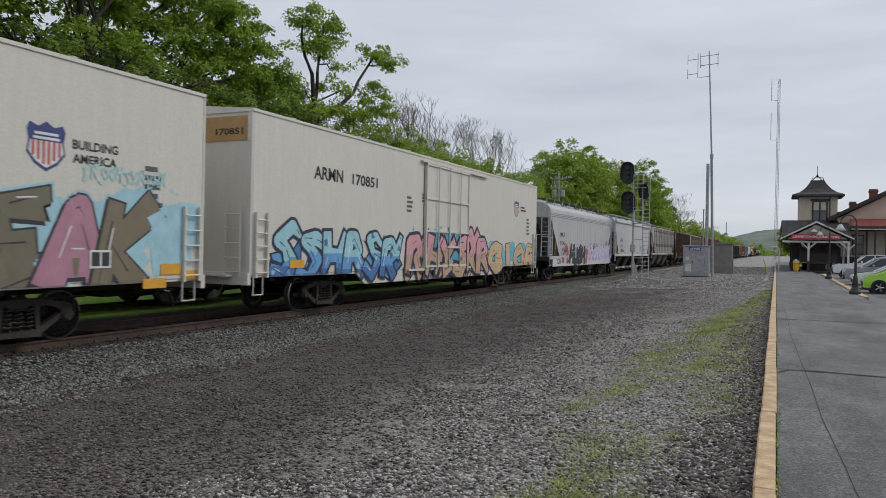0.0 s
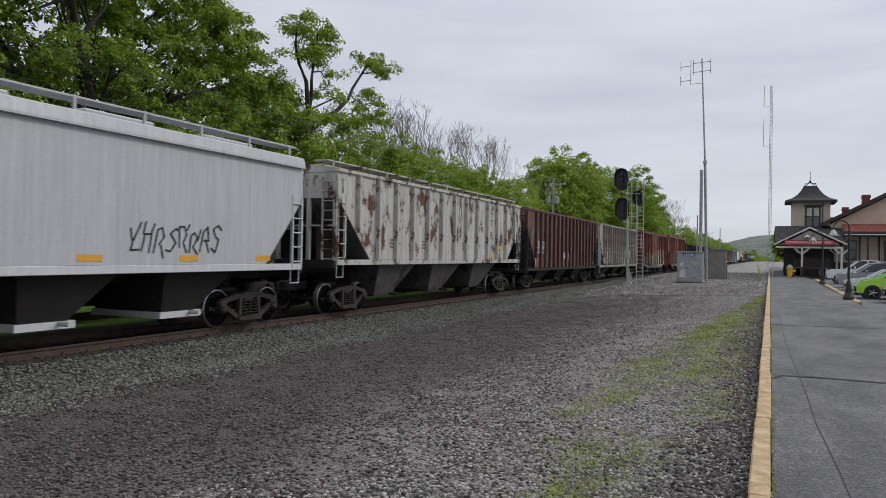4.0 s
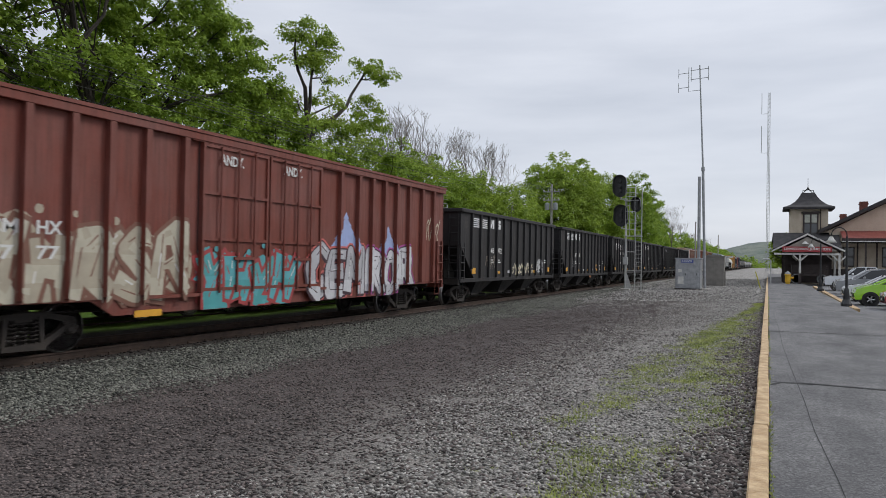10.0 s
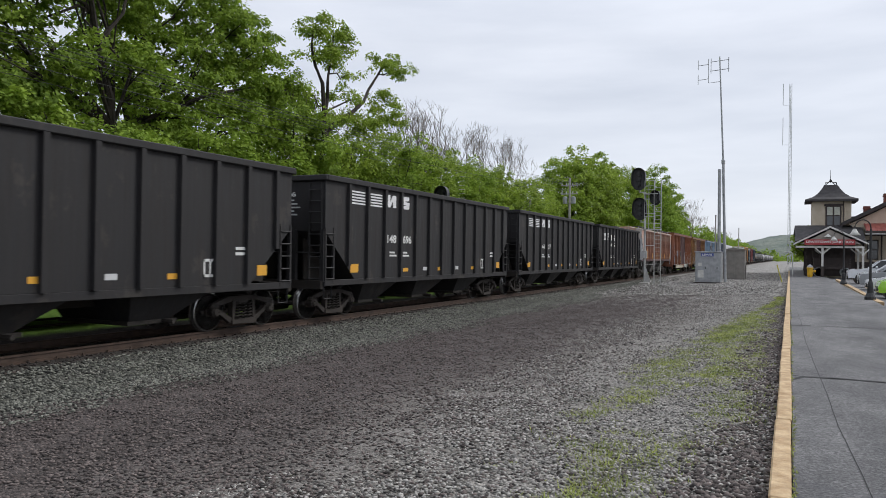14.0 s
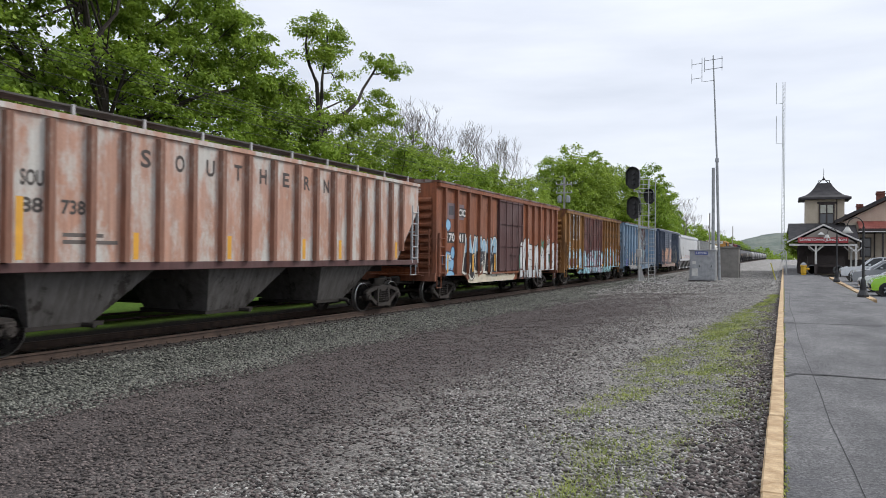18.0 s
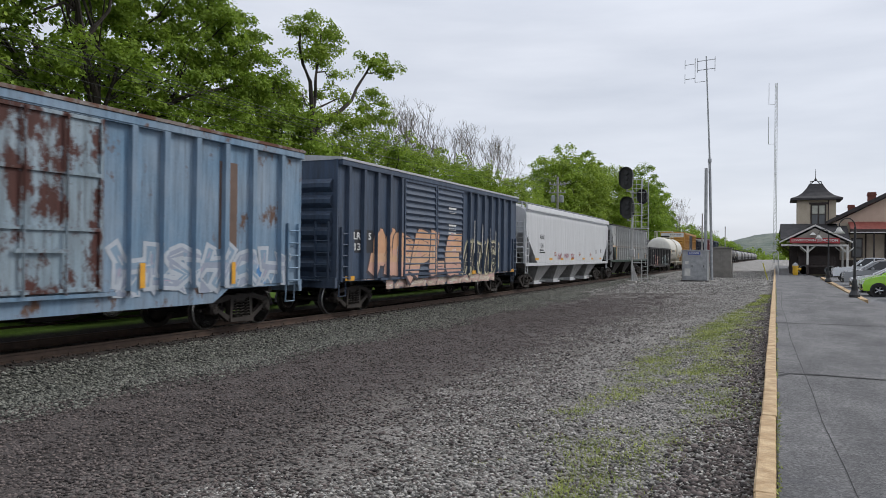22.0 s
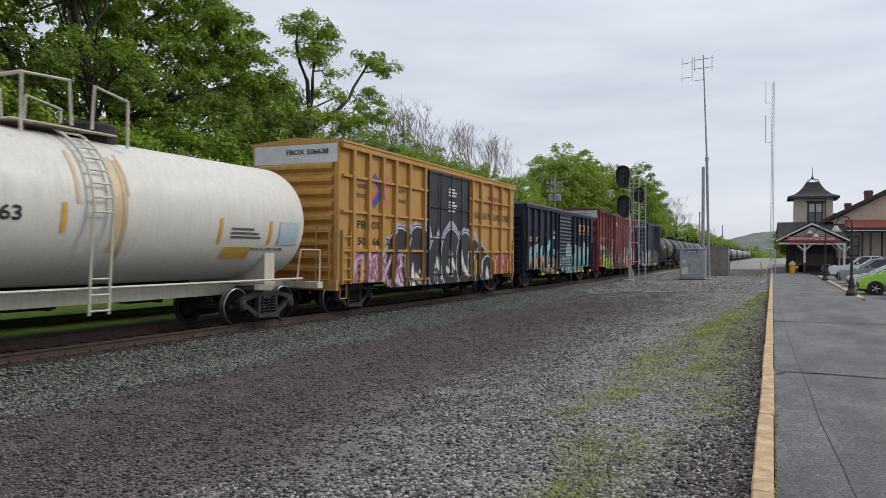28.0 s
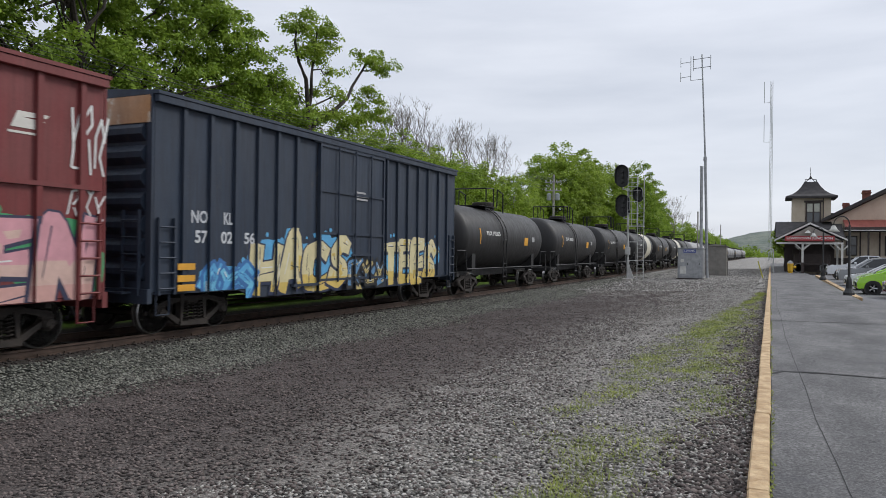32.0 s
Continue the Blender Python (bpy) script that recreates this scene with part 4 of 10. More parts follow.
def boxcar(L, H, side, end, roof, label, ribs, door, sill=0.3, zs=1.0, end_ribs=8, door_mat=None, rib_w=0.15, rib_d=0.12, doors=1,
           slats=False, grab=True, rail=None, top_band=None, belts=(), door_at=0.0):
    """A boxcar. Ribs: places along the side; door: its width, door_at: its middle; slats: the doors have ridges across."""
    car = new_car("boxcar", label)
    a = L / 2
    zs += 0.09
    sill = zs - 0.68
    inset = 1.68 if L < 17 else 2.36 if L < 20 else 3.85
    SIDE["foot"] = [(-99, -a + inset + 1.2, zs - 0.03), (-a + inset + 1.2, a - inset - 1.2, zs - sill), (a - inset - 1.2, 99, zs - 0.03)]
    body = Geo().box((-1.55, -a, zs), (1.55, a, H), 0, 0.02)
    part("body", body, side, car)
    e_ = 1.7 if ribs else 1.575
    rf = Geo().prism([(-e_, H - 0.04), (e_, H - 0.04), (e_, H + 0.03), (0, H + 0.17), (-e_, H + 0.03)], "y", -a - 0.03, a + 0.03)
    for i in range(1, 14):
        y = -a + L * i / 14
        rf.prism([(-1.57, H + 0.035), (-0.02, H + 0.175), (0.02, H + 0.175), (1.57, H + 0.035), (1.57, H + 0.06), (0, H + 0.20), (-1.57, H + 0.06)], "y", y - 0.04, y + 0.04)
    part("roof", rf, roof, car)
    chord = Geo().box((1.55, -a, H - 0.2), (1.68, a, H - 0.045), 0, 0.01).box((-1.68, -a, H - 0.2), (-1.55, a, H - 0.045), 0, 0.01)
    if ribs:
        part("top_chord", chord, side, car)
    # side sill, deeper between the trucks
    sp = [(-a + 0.05, zs), (-a + 0.05, zs - 0.04), (-a + inset + 1.0, zs - 0.06), (-a + inset + 1.5, zs - sill), (a - inset - 1.5, zs - sill), (a - inset - 1.0, zs - 0.06), (a - 0.05, zs - 0.04), (a - 0.05, zs)]
    for s in (-1, 1):
        part("side_sill", Geo().prism(sp, "x", min(s * 1.47, s * 1.53), max(s * 1.47, s * 1.53)), side, car)
    rib = Geo().prism([(0, -rib_w / 2), (rib_d, -rib_w * 0.46), (rib_d, rib_w * 0.46), (0, rib_w / 2)], "z", zs + 0.02, H - 0.2).mesh("rib", side)
    for y in ribs:
        child("rib", rib, car, (1.55, y, 0))
        child("rib", rib, car, (-1.55, y, 0), "", (0, 0, 180))
    for z in belts:
        [part("belt_rail", Geo().box((1.55, p0, z - 0.04), (1.63, p1, z + 0.04)), side, car) for p0, p1 in ((-a + 0.1, door_at - door / 2), (door_at + door / 2, a - 0.1))]
    # ends pressed into deep horizontal ridges
    for s in (-1, 1):
        eg = Geo()
        if end_ribs:
            h = (H - zs - 0.75) / end_ribs * 0.42
            ridge = Geo().prism([(s * a, -h), (s * (a + 0.13), -h * 0.3), (s * (a + 0.13), h * 0.3), (s * a, h)], "x", -1.34, 1.34).mesh("end_ridge", end)
            for i in range(end_ribs):
                child("end_ridge", ridge, car, (0, 0, zs + 0.2 + (H - zs - 0.75) * (i + 0.5) / end_ribs))
        eg.box((-1.55, min(s * a, s * (a + 0.05)), zs - 0.1), (-1.42, max(s * a, s * (a + 0.05)), H - 0.03)).box((1.42, min(s * a, s * (a + 0.05)), zs - 0.1), (1.55, max(s * a, s * (a + 0.05)), H - 0.03))
        eg.box((-1.55, min(s * a, s * (a + 0.12)), zs - 0.22), (1.55, max(s * a, s * (a + 0.12)), zs + 0.08))
        part("end_panel", eg, end, car, "end pressed into deep horizontal ridges")
        if top_band:
            part("end_band", Geo().box((-1.5, min(s * (a + 0.002), s * (a + 0.06)), H - 0.62), (1.5, max(s * (a + 0.002), s * (a + 0.06)), H - 0.06)), top_band, car)
    # doors
    n = doors
    dw = door / n
    dm = door_mat or side
    dd = 0.10
    for k in range(n):
        y0 = door_at - door / 2 + dw * k
        dg = Geo().box((1.55, y0 + 0.03, zs + 0.03), (1.55 + dd - 0.03, y0 + dw - 0.03, H - 0.22))
        d = part("door", dg, dm, car, "sliding side door")
        if slats:
            zz = (H - zs - 0.5) / 14
            x_, e_ = 1.55 + dd - 0.03, dw - 0.12
            slat = Geo().add([(x_, 0.12, 0), (x_ + 0.055, 0.14, zz * 0.35), (x_, 0.12, zz * 0.8), (x_, e_, 0), (x_ + 0.055, e_ - 0.02, zz * 0.35), (x_, e_, zz * 0.8)],
                             [(0, 1, 4, 3), (1, 2, 5, 4), (0, 2, 1), (3, 4, 5)]).mesh("slat", dm)
            for i in range(14):
                child("slat", slat, d, (0, y0, zs + 0.15 + zz * i))
        fg = Geo()
        for z in (zs + 0.05, zs + (H - zs) * 0.33, zs + (H - zs) * 0.62, H - 0.30):
            if slats and zs + 0.1 < z < H - 0.4:
                continue
            fg.box((1.55 + dd - 0.03, y0 + 0.03, z), (1.55 + dd + 0.015, y0 + dw - 0.03, z + 0.07))
        for y in (y0 + 0.03, y0 + dw - 0.10):
            fg.box((1.55 + dd - 0.03, y, zs + 0.03), (1.55 + dd + 0.015, y + 0.07, H - 0.22))
        part("door_frame", fg, dm, d)
        seam = Geo()
        for y in (y0 - 0.012, y0 + dw - 0.018):
            seam.box((1.5505, y, zs + 0.02), (1.5545, y + 0.03, H - 0.2))
        seam.box((1.5505, y0, H - 0.225), (1.5545, y0 + dw, H - 0.2))
        part("door_seal", seam, black_metal, d)
        if not slats:
            rg = Geo()
            for f in (0.25, 0.5, 0.75):
                y = y0 + dw * f
                rg.tube([(1.55 + dd + 0.04, y, zs + 0.0), (1.55 + dd + 0.04, y, H - 0.25)], 0.026, 5)
            part("lock_rod", rg, dm, d)
            part("door_handle", Geo().box((1.55 + dd + 0.02, y0 + dw * 0.45, zs + 0.75), (1.55 + dd + 0.06, y0 + dw * 0.75, zs + 0.82)), dm, d)
    part("door_track", Geo().box((1.55, door_at - 0.8 * door, zs - 0.06), (1.64, door_at + door / 2 + 0.3, zs + 0.01)), rail or side, car)
    part("door_track", Geo().box((1.55, door_at - door / 2 - 0.3, H - 0.22), (1.66, door_at + door, H - 0.15)), rail or side, car)
    if grab:
        lm = rail or side
        ladder(car, -a + 0.12, -a + 0.55, zs - 0.05, zs + 1.55, 5, lm)
        ladder(car, a - 0.55, a - 0.12, zs - 0.05, zs + 1.55, 5, lm)
        end_ladder(car, 0.85, 1.3, -a - 0.09, zs - 0.05, zs + 1.7, 5, lm)
        stirrup(car, -a + 0.15, zs - 0.05, lm)
        stirrup(car, a - 0.5, zs - 0.05, lm)
        part("crossover_platform", Geo().box((-1.1, -a - 0.34, zs - 0.02), (1.1, -a - 0.1, zs + 0.02)), lm, car)
        bw = Geo().lathe([(0.02, 0.0), (0.05, -0.02), (0.05, 0.0)], "y", (-0.7, -a - 0.2, zs + 1.1), 8)
        bw.lathe([(0.24, 0.0), (0.27, -0.02), (0.24, -0.04)], "y", (-0.7, -a - 0.2, zs + 1.1), 16)
        part("brake_wheel", bw, lm, car)
    underframe(car, L, zs)
    add_truck(car, -a + inset)
    add_truck(car, a - inset)
    add_couplers(car, a)
    return car, rib_bands(ribs, rib_w * 0.9, rib_d, [(door_at - door / 2 + 0.03, door_at + door / 2 - 0.03, dd)])


def hopper(L, H, side, label, ribs, covered=True, zs=1.15, slope=(2.0, 1.6), bays=3, bay_mat=None, roof_mat=None, end_mat=None, rib_w=0.13, rib_d=0.13,
           smooth=False, walkway=True, rail=None, posts=None, bay_z=0.5, truck_in=1.48, white_sill=None, low=None, slope_mat=None, name="covered_hopper", gate=0.08, gate_mat=None, eave=0):
    """A hopper car. slope: how far the side is cut back at the ends, and the height above zs at which the cut begins."""
    car = new_car(name, label)
    a = L / 2
    s_in, s_up = slope
    rail = rail or side
    wid = 1.55
    rd = 0.45 if smooth else 0.0
    top = H - rd
    poly = [(-a, top), (-a, zs + s_up), (-a + s_in, zs), (a - s_in, zs), (a, zs + s_up), (a, top)]
    if covered:
        g = Geo().prism(poly, "x", -wid, wid)
        if low:
            g2 = Geo()
            k = low[1]
            f = lambda z: s_in * max(0.0, 1 - (z - zs) / s_up)
            g2.prism([(-a + f(k) - 0.0, k), (-a + s_in, zs), (a - s_in, zs), (a - f(k), k)], "x", wid + 0.001, wid + 0.006)
            part("lower_side", g2, low[0], car, low[2])
        part("body", g, [side], car)
    else:
        # open car: thin walls round an empty body
        part("side_wall", Geo().prism(poly, "x", wid - 0.05, wid), side, car)
        part("side_wall", Geo().prism(poly, "x", -wid, -wid + 0.05), side, car)
        for s in (-1, 1):
            part("end_wall", Geo().box((-wid + 0.05, min(s * a, s * (a - 0.06)), zs + s_up), (wid - 0.05, max(s * a, s * (a - 0.06)), top)), side, car)
            part("slope_sheet", Geo().prism([(s * a, zs + s_up), (s * (a - s_in), zs), (s * (a - s_in - 0.06), zs), (s * (a - 0.06), zs + s_up)], "x", -wid + 0.05, wid - 0.05), side, car)
        part("floor_plate", Geo().box((-wid + 0.05, -a + s_in, zs), (wid - 0.05, a - s_in, zs + 0.06)), side, car)
        tc = Geo()
        for s in (-1, 1):
            tc.box((min(s * (wid - 0.06), s * (wid + 0.1)), -a - 0.02, top - 0.13), (max(s * (wid - 0.06), s * (wid + 0.1)), a + 0.02, top + 0.03), 0, 0.02)
            tc.box((-wid - 0.08, min(s * (a - 0.06), s * (a + 0.09)), top - 0.13), (wid + 0.08, max(s * (a - 0.06), s * (a + 0.09)), top + 0.028), 0, 0.02)
        part("top_chord", tc, side, car)
    rm = roof_mat or side
    if covered:
        if smooth:
            prof = [(-wid, top), (wid, top), (wid - 0.02, top + 0.14), (wid - 0.12, top + 0.28), (wid - 0.4, H), (0, H + 0.1), (-wid + 0.4, H), (-wid + 0.12, top + 0.28), (-wid + 0.02, top + 0.14)]
        else:
            prof = [(-wid - 0.06, H - 0.08), (wid + 0.06, H - 0.08), (wid + 0.06, H + 0.02), (0, H + 0.22), (-wid - 0.06, H + 0.02)]
        part("roof", Geo().prism(prof, "y", -a - 0.02, a + 0.02), rm, car)
        hatch = Geo().box((-0.5, -0.9, H + 0.1), (0.5, 0.9, H + 0.26), 0, 0.03).mesh("roof_hatch", rm)
        for i in range(5):
            child("roof_hatch", hatch, car, (0, -a + L * (i + 0.5) / 5, 0))
        if walkway:
            wm = walkway if not isinstance(walkway, bool) else rail
            wg = Geo()
            for s in (-1, 1):
                x0, x1 = (0.75, 1.25) if s > 0 else (-1.25, -0.75)
                zt = H + 0.24
                wg.box((x0, -a - 0.1, zt), (x1, a + 0.1, zt + 0.035))
                for i in range(11):
                    y = -a + 0.2 + (L - 0.4) * i / 10
                    part("bracket", Geo().box((min(s * 1.21, s * 1.26), y - 0.025, H - 0.16), (max(s * 1.21, s * 1.26), y + 0.025, zt + 0.05)), rail, car)
            part("running_board", wg, wm, car, "grated roof walkway")
    if eave:
        # the roof's flanged edge stands out over the side
        for s in (-1, 1):
            eg = [(s * 1.50, eave + 0.3), (s * 1.60, eave + 0.26), (s * 1.64, eave + 0.05), (s * 1.64, eave), (s * 1.50, eave)]
            part("eave", Geo().prism(eg, "y", -a + 0.02, a - 0.02), side, car)
    rib = Geo().prism([(0, -rib_w / 2), (rib_d, -rib_w * 0.45), (rib_d, rib_w * 0.45), (0, rib_w / 2)], "z", zs - 0.0, top - 0.12).mesh("rib", posts or side)
    for y in ribs:
        if abs(y) < a - s_in + 0.05:
            child("rib", rib, car, (wid, y, 0))
            child("rib", rib, car, (-wid, y, 0), "", (0, 0, 180))
        else:
            zb = zs + s_up * (abs(y) - (a - s_in)) / s_in
            gg = Geo().prism([(0, -rib_w / 2), (rib_d, -rib_w * 0.45), (rib_d, rib_w * 0.45), (0, rib_w / 2)], "z", zb + 0.05, top - 0.12)
            part("rib", gg, posts or side, car, loc=(wid, y, 0))
    # sill, decks, corner posts and ladders at the ends
    for s in (-1, 1):
        x0, x1 = min(s * 1.46, s * 1.56), max(s * 1.46, s * 1.56)
        part("side_sill", Geo().box((x0, -a, zs - 0.17), (x1, a, zs - 0.005), 0, 0.01), white_sill or rail, car)
    for s in (-1, 1):
        y0, y1 = min(s * a, s * (a - s_in)), max(s * a, s * (a - s_in))
        dg = Geo().box((-1.45, y0, zs - 0.12), (1.45, y1, zs - 0.07))
        dg.box((-1.5, min(s * (a - 0.02), s * (a + 0.1)), zs - 0.25), (1.5, max(s * (a - 0.02), s * (a + 0.1)), zs - 0.02))
        part("end_deck", dg, steel_brown if end_mat is None else end_mat, car)
        pg = Geo()
        for x in (-1.5, 1.5):
            pg.box((x - 0.04, s * a - 0.05, zs - 0.05), (x + 0.04, s * a + 0.05, zs + s_up + 0.05))
        for x in (-0.55, 0.55):
            pg.box((x - 0.05, s * a - 0.06, zs - 0.05), (x + 0.05, s * a + 0.06, zs + s_up + 0.05))
        pg.tube([(-1.5, s * a, zs + s_up * 0.55), (1.5, s * a, zs + s_up * 0.55)], 0.025, 5)
        part("end_frame", pg, rail, car)
        if slope_mat:
            e_ = 0.02
            part("slope_sheet", Geo().prism([(s * (a + e_), zs + s_up), (s * (a - s_in + e_), zs - 0.02), (s * (a - s_in), zs), (s * a, zs + s_up + 0.01)], "x", -1.552, 1.552), slope_mat, car, "dark grey slope sheet")
        for x in (-0.75, 0.75):
            sl = Geo().prism([(s * (a - 0.12), zs), (s * (a - 0.12), zs + s_up * 0.85), (s * (a - 0.3), zs + s_up * 0.8), (s * (a - s_in * 0.8), zs + 0.2), (s * (a - s_in * 0.8), zs)], "x", x - 0.02, x + 0.02)
            part("slope_brace", sl, steel_brown if end_mat is None else end_mat, car)
    ladder(car, -a + 0.03, -a + 0.42, zs - 0.1, zs + s_up + 0.1, 5, rail, x=1.5)
    ladder(car, a - 0.42, a - 0.03, zs - 0.1, zs + s_up + 0.1, 5, rail, x=1.5)
    end_ladder(car, 1.05, 1.45, -a, zs - 0.1, top - 0.2, 9, rail)
    stirrup(car, -a + 0.05, zs - 0.1, rail)
    stirrup(car, a - 0.42, zs - 0.1, rail)
    bm_ = bay_mat or side
    for i in range(bays):
        yc = -a + s_in + 0.3 + (L - 2 * s_in - 0.6) * (i + 0.5) / bays
        w = (L - 2 * s_in - 0.6) / bays
        top_, low_ = [(yc - w * 0.36, zs - 0.01), (yc + w * 0.34, zs - 0.01)], [(yc - w * 0.27, bay_z), (yc + w * 0.03, bay_z)]
        bg = Geo().add([(x_ * s_, y_, z_) for s_ in (-1, 1) for x_, (y_, z_) in ((1.42, top_[0]), (1.42, top_[1]), (1.0, low_[1]), (1.0, low_[0]))], [(0, 1, 2, 3), (7, 6, 5, 4), (0, 3, 7, 4), (1, 5, 6, 2), (3, 2, 6, 7), (0, 4, 5, 1)])
        b_ob = part("hopper_bay", bg, bm_, car, "tapered discharge hopper")
        og = Geo().box((-1.04, yc - w * 0.29, bay_z - gate), (1.04, yc + w * 0.08, bay_z))
        og.tube([(1.0, yc - 0.1, bay_z - 0.04), (1.35, yc - 0.1, bay_z - 0.04)], 0.05, 6)
        part("outlet_gate", og, gate_mat or steel_brown, b_ob)
    part("centre_sill", Geo().box((-0.17, -a + 0.1, zs - 0.42), (0.17, a - 0.1, zs - 0.1)), steel_brown, car)
    add_truck(car, -a + truck_in)
    add_truck(car, a - truck_in)
    add_couplers(car, a)
    return car, rib_bands(ribs, rib_w * 0.9, rib_d)


def even(lo, hi, n):
    return [lo + (hi - lo) * i / (n - 1) for i in range(n)]

# ---- the cars of the passing train, from its head to its tail ----
WHT = paint("reefer_white", (0.62, 0.60, 0.53), 0.07, 0.0, 0.45, fade=0.1)
TAN = flat_paint((0.45, 0.27, 0.10))
GREY1 = paint("hopper_grey", (0.47, 0.48, 0.49), 0.22, 0.05, 0.5, fade=0.2)
GREY2 = paint("pale_grey", (0.50, 0.51, 0.525), 0.18, 0.0, 0.45, fade=0.15)
OFFWHITE = paint("chalky_white", (0.58, 0.57, 0.52), 0.4, 0.6, 0.6, (0.10, 0.045, 0.025), fade=0.1)
BROWNRIB = paint("dark_brown_rib", (0.085, 0.040, 0.030), 0.5, 0.5, 0.6, (0.15, 0.11, 0.095), fade=0.1, soft=0.2)
BROWN1 = paint("rusty_brown", (0.165, 0.060, 0.040), 0.5, 0.66, 0.6, (0.25, 0.22, 0.21), fade=0.12, soft=0.2)
BEIGERIB = paint("stained_rib", (0.36, 0.31, 0.26), 0.8, 0.5, 0.65, (0.13, 0.085, 0.06), fade=0.1, soft=0.14)
BEIGE = paint("weathered_beige", (0.50, 0.46, 0.40), 0.75, 0.3, 0.6, (0.16, 0.11, 0.085), fade=0.1)
RED1 = paint("oxide_red", (0.150, 0.035, 0.022), 0.4, 0.05, 0.5, (0.08, 0.03, 0.02), fade=0.12)
RED2 = paint("boxcar_red", (0.20, 0.046, 0.029), 0.4, 0.05, 0.5, (0.08, 0.03, 0.02), fade=0.12)
RED3 = paint("maroon_red", (0.185, 0.032, 0.032), 0.3, 0.0, 0.45, fade=0.08)
COAL = paint("coal_black", (0.020, 0.0195, 0.021), 0.3, 0.45, 0.6, (0.042, 0.037, 0.034), fade=0.05)
SOUTH = paint("faded_hopper_brown", (0.52, 0.29, 0.205), 0.28, 0.8, 0.65, (0.56, 0.54, 0.50), fade=0.2, soft=0.14)
SOUTHRIB = paint("hopper_rib_brown", (0.30, 0.14, 0.09), 0.5, 0.6, 0.65, (0.42, 0.36, 0.31), fade=0.1, soft=0.14)
CICBR = paint("orange_brown", (0.30, 0.092, 0.034), 0.55, 0.35, 0.55, (0.14, 0.05, 0.03), fade=0.12)
CICDOOR = paint("door_brown", (0.10, 0.042, 0.040), 0.3, 0.1, 0.55)
OCHRE = paint("ochre_yellow", (0.33, 0.15, 0.03), 0.7, 0.5, 0.6, (0.15, 0.06, 0.03), fade=0.1)
OCHRED = paint("red_door", (0.15, 0.035, 0.028), 0.7, 0.6, 0.6, (0.06, 0.03, 0.025))
SKY = paint("sky_blue", (0.17, 0.29, 0.42), 0.4, 0.42, 0.55, (0.13, 0.07, 0.045), fade=0.35)
NAVY = paint("slate_blue", (0.052, 0.082, 0.135), 0.45, 0.2, 0.5, (0.2, 0.15, 0.12), fade=0.12)
DKBLUE = paint("dark_blue", (0.024, 0.038, 0.064), 0.3, 0.35, 0.5, (0.085, 0.08, 0.075), fade=0.15, soft=0.16)
BLUEBLK = paint("blue_black", (0.013, 0.019, 0.036), 0.15, 0.0, 0.45, fade=0.02)
PURE = paint("clean_white", (0.60, 0.61, 0.62), 0.14, 0.0, 0.4, fade=0.1)
RBGREY = paint("silver_grey", (0.50, 0.51, 0.50), 0.3, 0.5, 0.55, (0.10, 0.10, 0.095), fade=0.1)
RBGREEN = paint("dark_green", (0.040, 0.075, 0.052), 0.3, 0.1, 0.5)
TTXY = paint("rail_yellow", (0.52, 0.27, 0.055), 0.25, 0.05, 0.5, fade=0.1)
GONDBLK = paint("gondola_black", (0.022, 0.022, 0.023), 0.25, 0.25, 0.6, (0.10, 0.085, 0.07), fade=0.1)
TANKW = paint("tank_white", (0.66, 0.64, 0.57), 0.14, 0.05, 0.4, (0.42, 0.27, 0.11), fade=0.1)
TANKB = paint("tank_black", (0.022, 0.022, 0.023), 0.25, 0.05, 0.45, (0.12, 0.11, 0.1), fade=0.1)
BAYGREY = paint("bay_grey", (0.095, 0.09, 0.086), 0.6, 0.5, 0.6, (0.03, 0.025, 0.022))
SLOPEGREY = paint("slope_grey", (0.13, 0.13, 0.132), 0.5, 0.2, 0.6)
# near-black, with the shade under the car body put into the bay colour
BAYSHADE = paint("bay_shade", (0.018, 0.016, 0.015), 0.3, 0.2, 0.7)
ROOFRUST = paint("rusted_roof", (0.22, 0.18, 0.16), 0.4, 0.75, 0.6, (0.12, 0.05, 0.03))
ROOFDARK = paint("dark_roof", (0.06, 0.055, 0.05), 0.3, 0.2, 0.6)
BLUES = [(0.05, 0.20, 0.45), (0.12, 0.42, 0.62), (0.30, 0.60, 0.68)]
CYAN, PINK, LILAC, LIME = (0.16, 0.50, 0.62), (0.55, 0.24, 0.27), (0.42, 0.37, 0.58), (0.35, 0.58, 0.06)
ORANGE, CREAM, TEAL, BLUE = (0.62, 0.27, 0.12), (0.66, 0.60, 0.46), (0.07, 0.33, 0.34), (0.05, 0.15, 0.42)
RED, GOLD, GREEN = (0.50, 0.05, 0.04), (0.75, 0.47, 0.08), (0.05, 0.35, 0.10)


def reefer(lo, hi):
    """A long smooth-sided white refrigerator car."""
    car, bands = boxcar(hi - lo, 5.08, WHT, WHT, WHT, "long smooth white refrigerator car with colourful graffiti along its base", [], 4.0, 0.38, 0.98, end_ribs=0, rib_w=0.01)
    part("end_sign", Geo().box((-1.5, -(hi - lo) / 2 - 0.02, 4.35), (1.54, -(hi - lo) / 2 - 0.003, 4.95)), TAN, car, "tan sign board on the car's end")
    a = (hi - lo) / 2
    end_text(car, "170851", 0.4, 4.5, 0.85, 0.16, BLACK, -a - 0.024)
    for y in (-a + 0.5, a - 0.6):
        plate(car, y, 1.05, 0.55, 0.2, YELLOW, "reflector")
    bars(car, -3.3, 3.0, 0.5, 0.6, 4, (0.1, 0.1, 0.1))
    bars(car, a - 1.6, 2.5, 0.5, 0.9, 5, (0.1, 0.1, 0.1))
    run_car(car, lo, hi)
    return car, bands


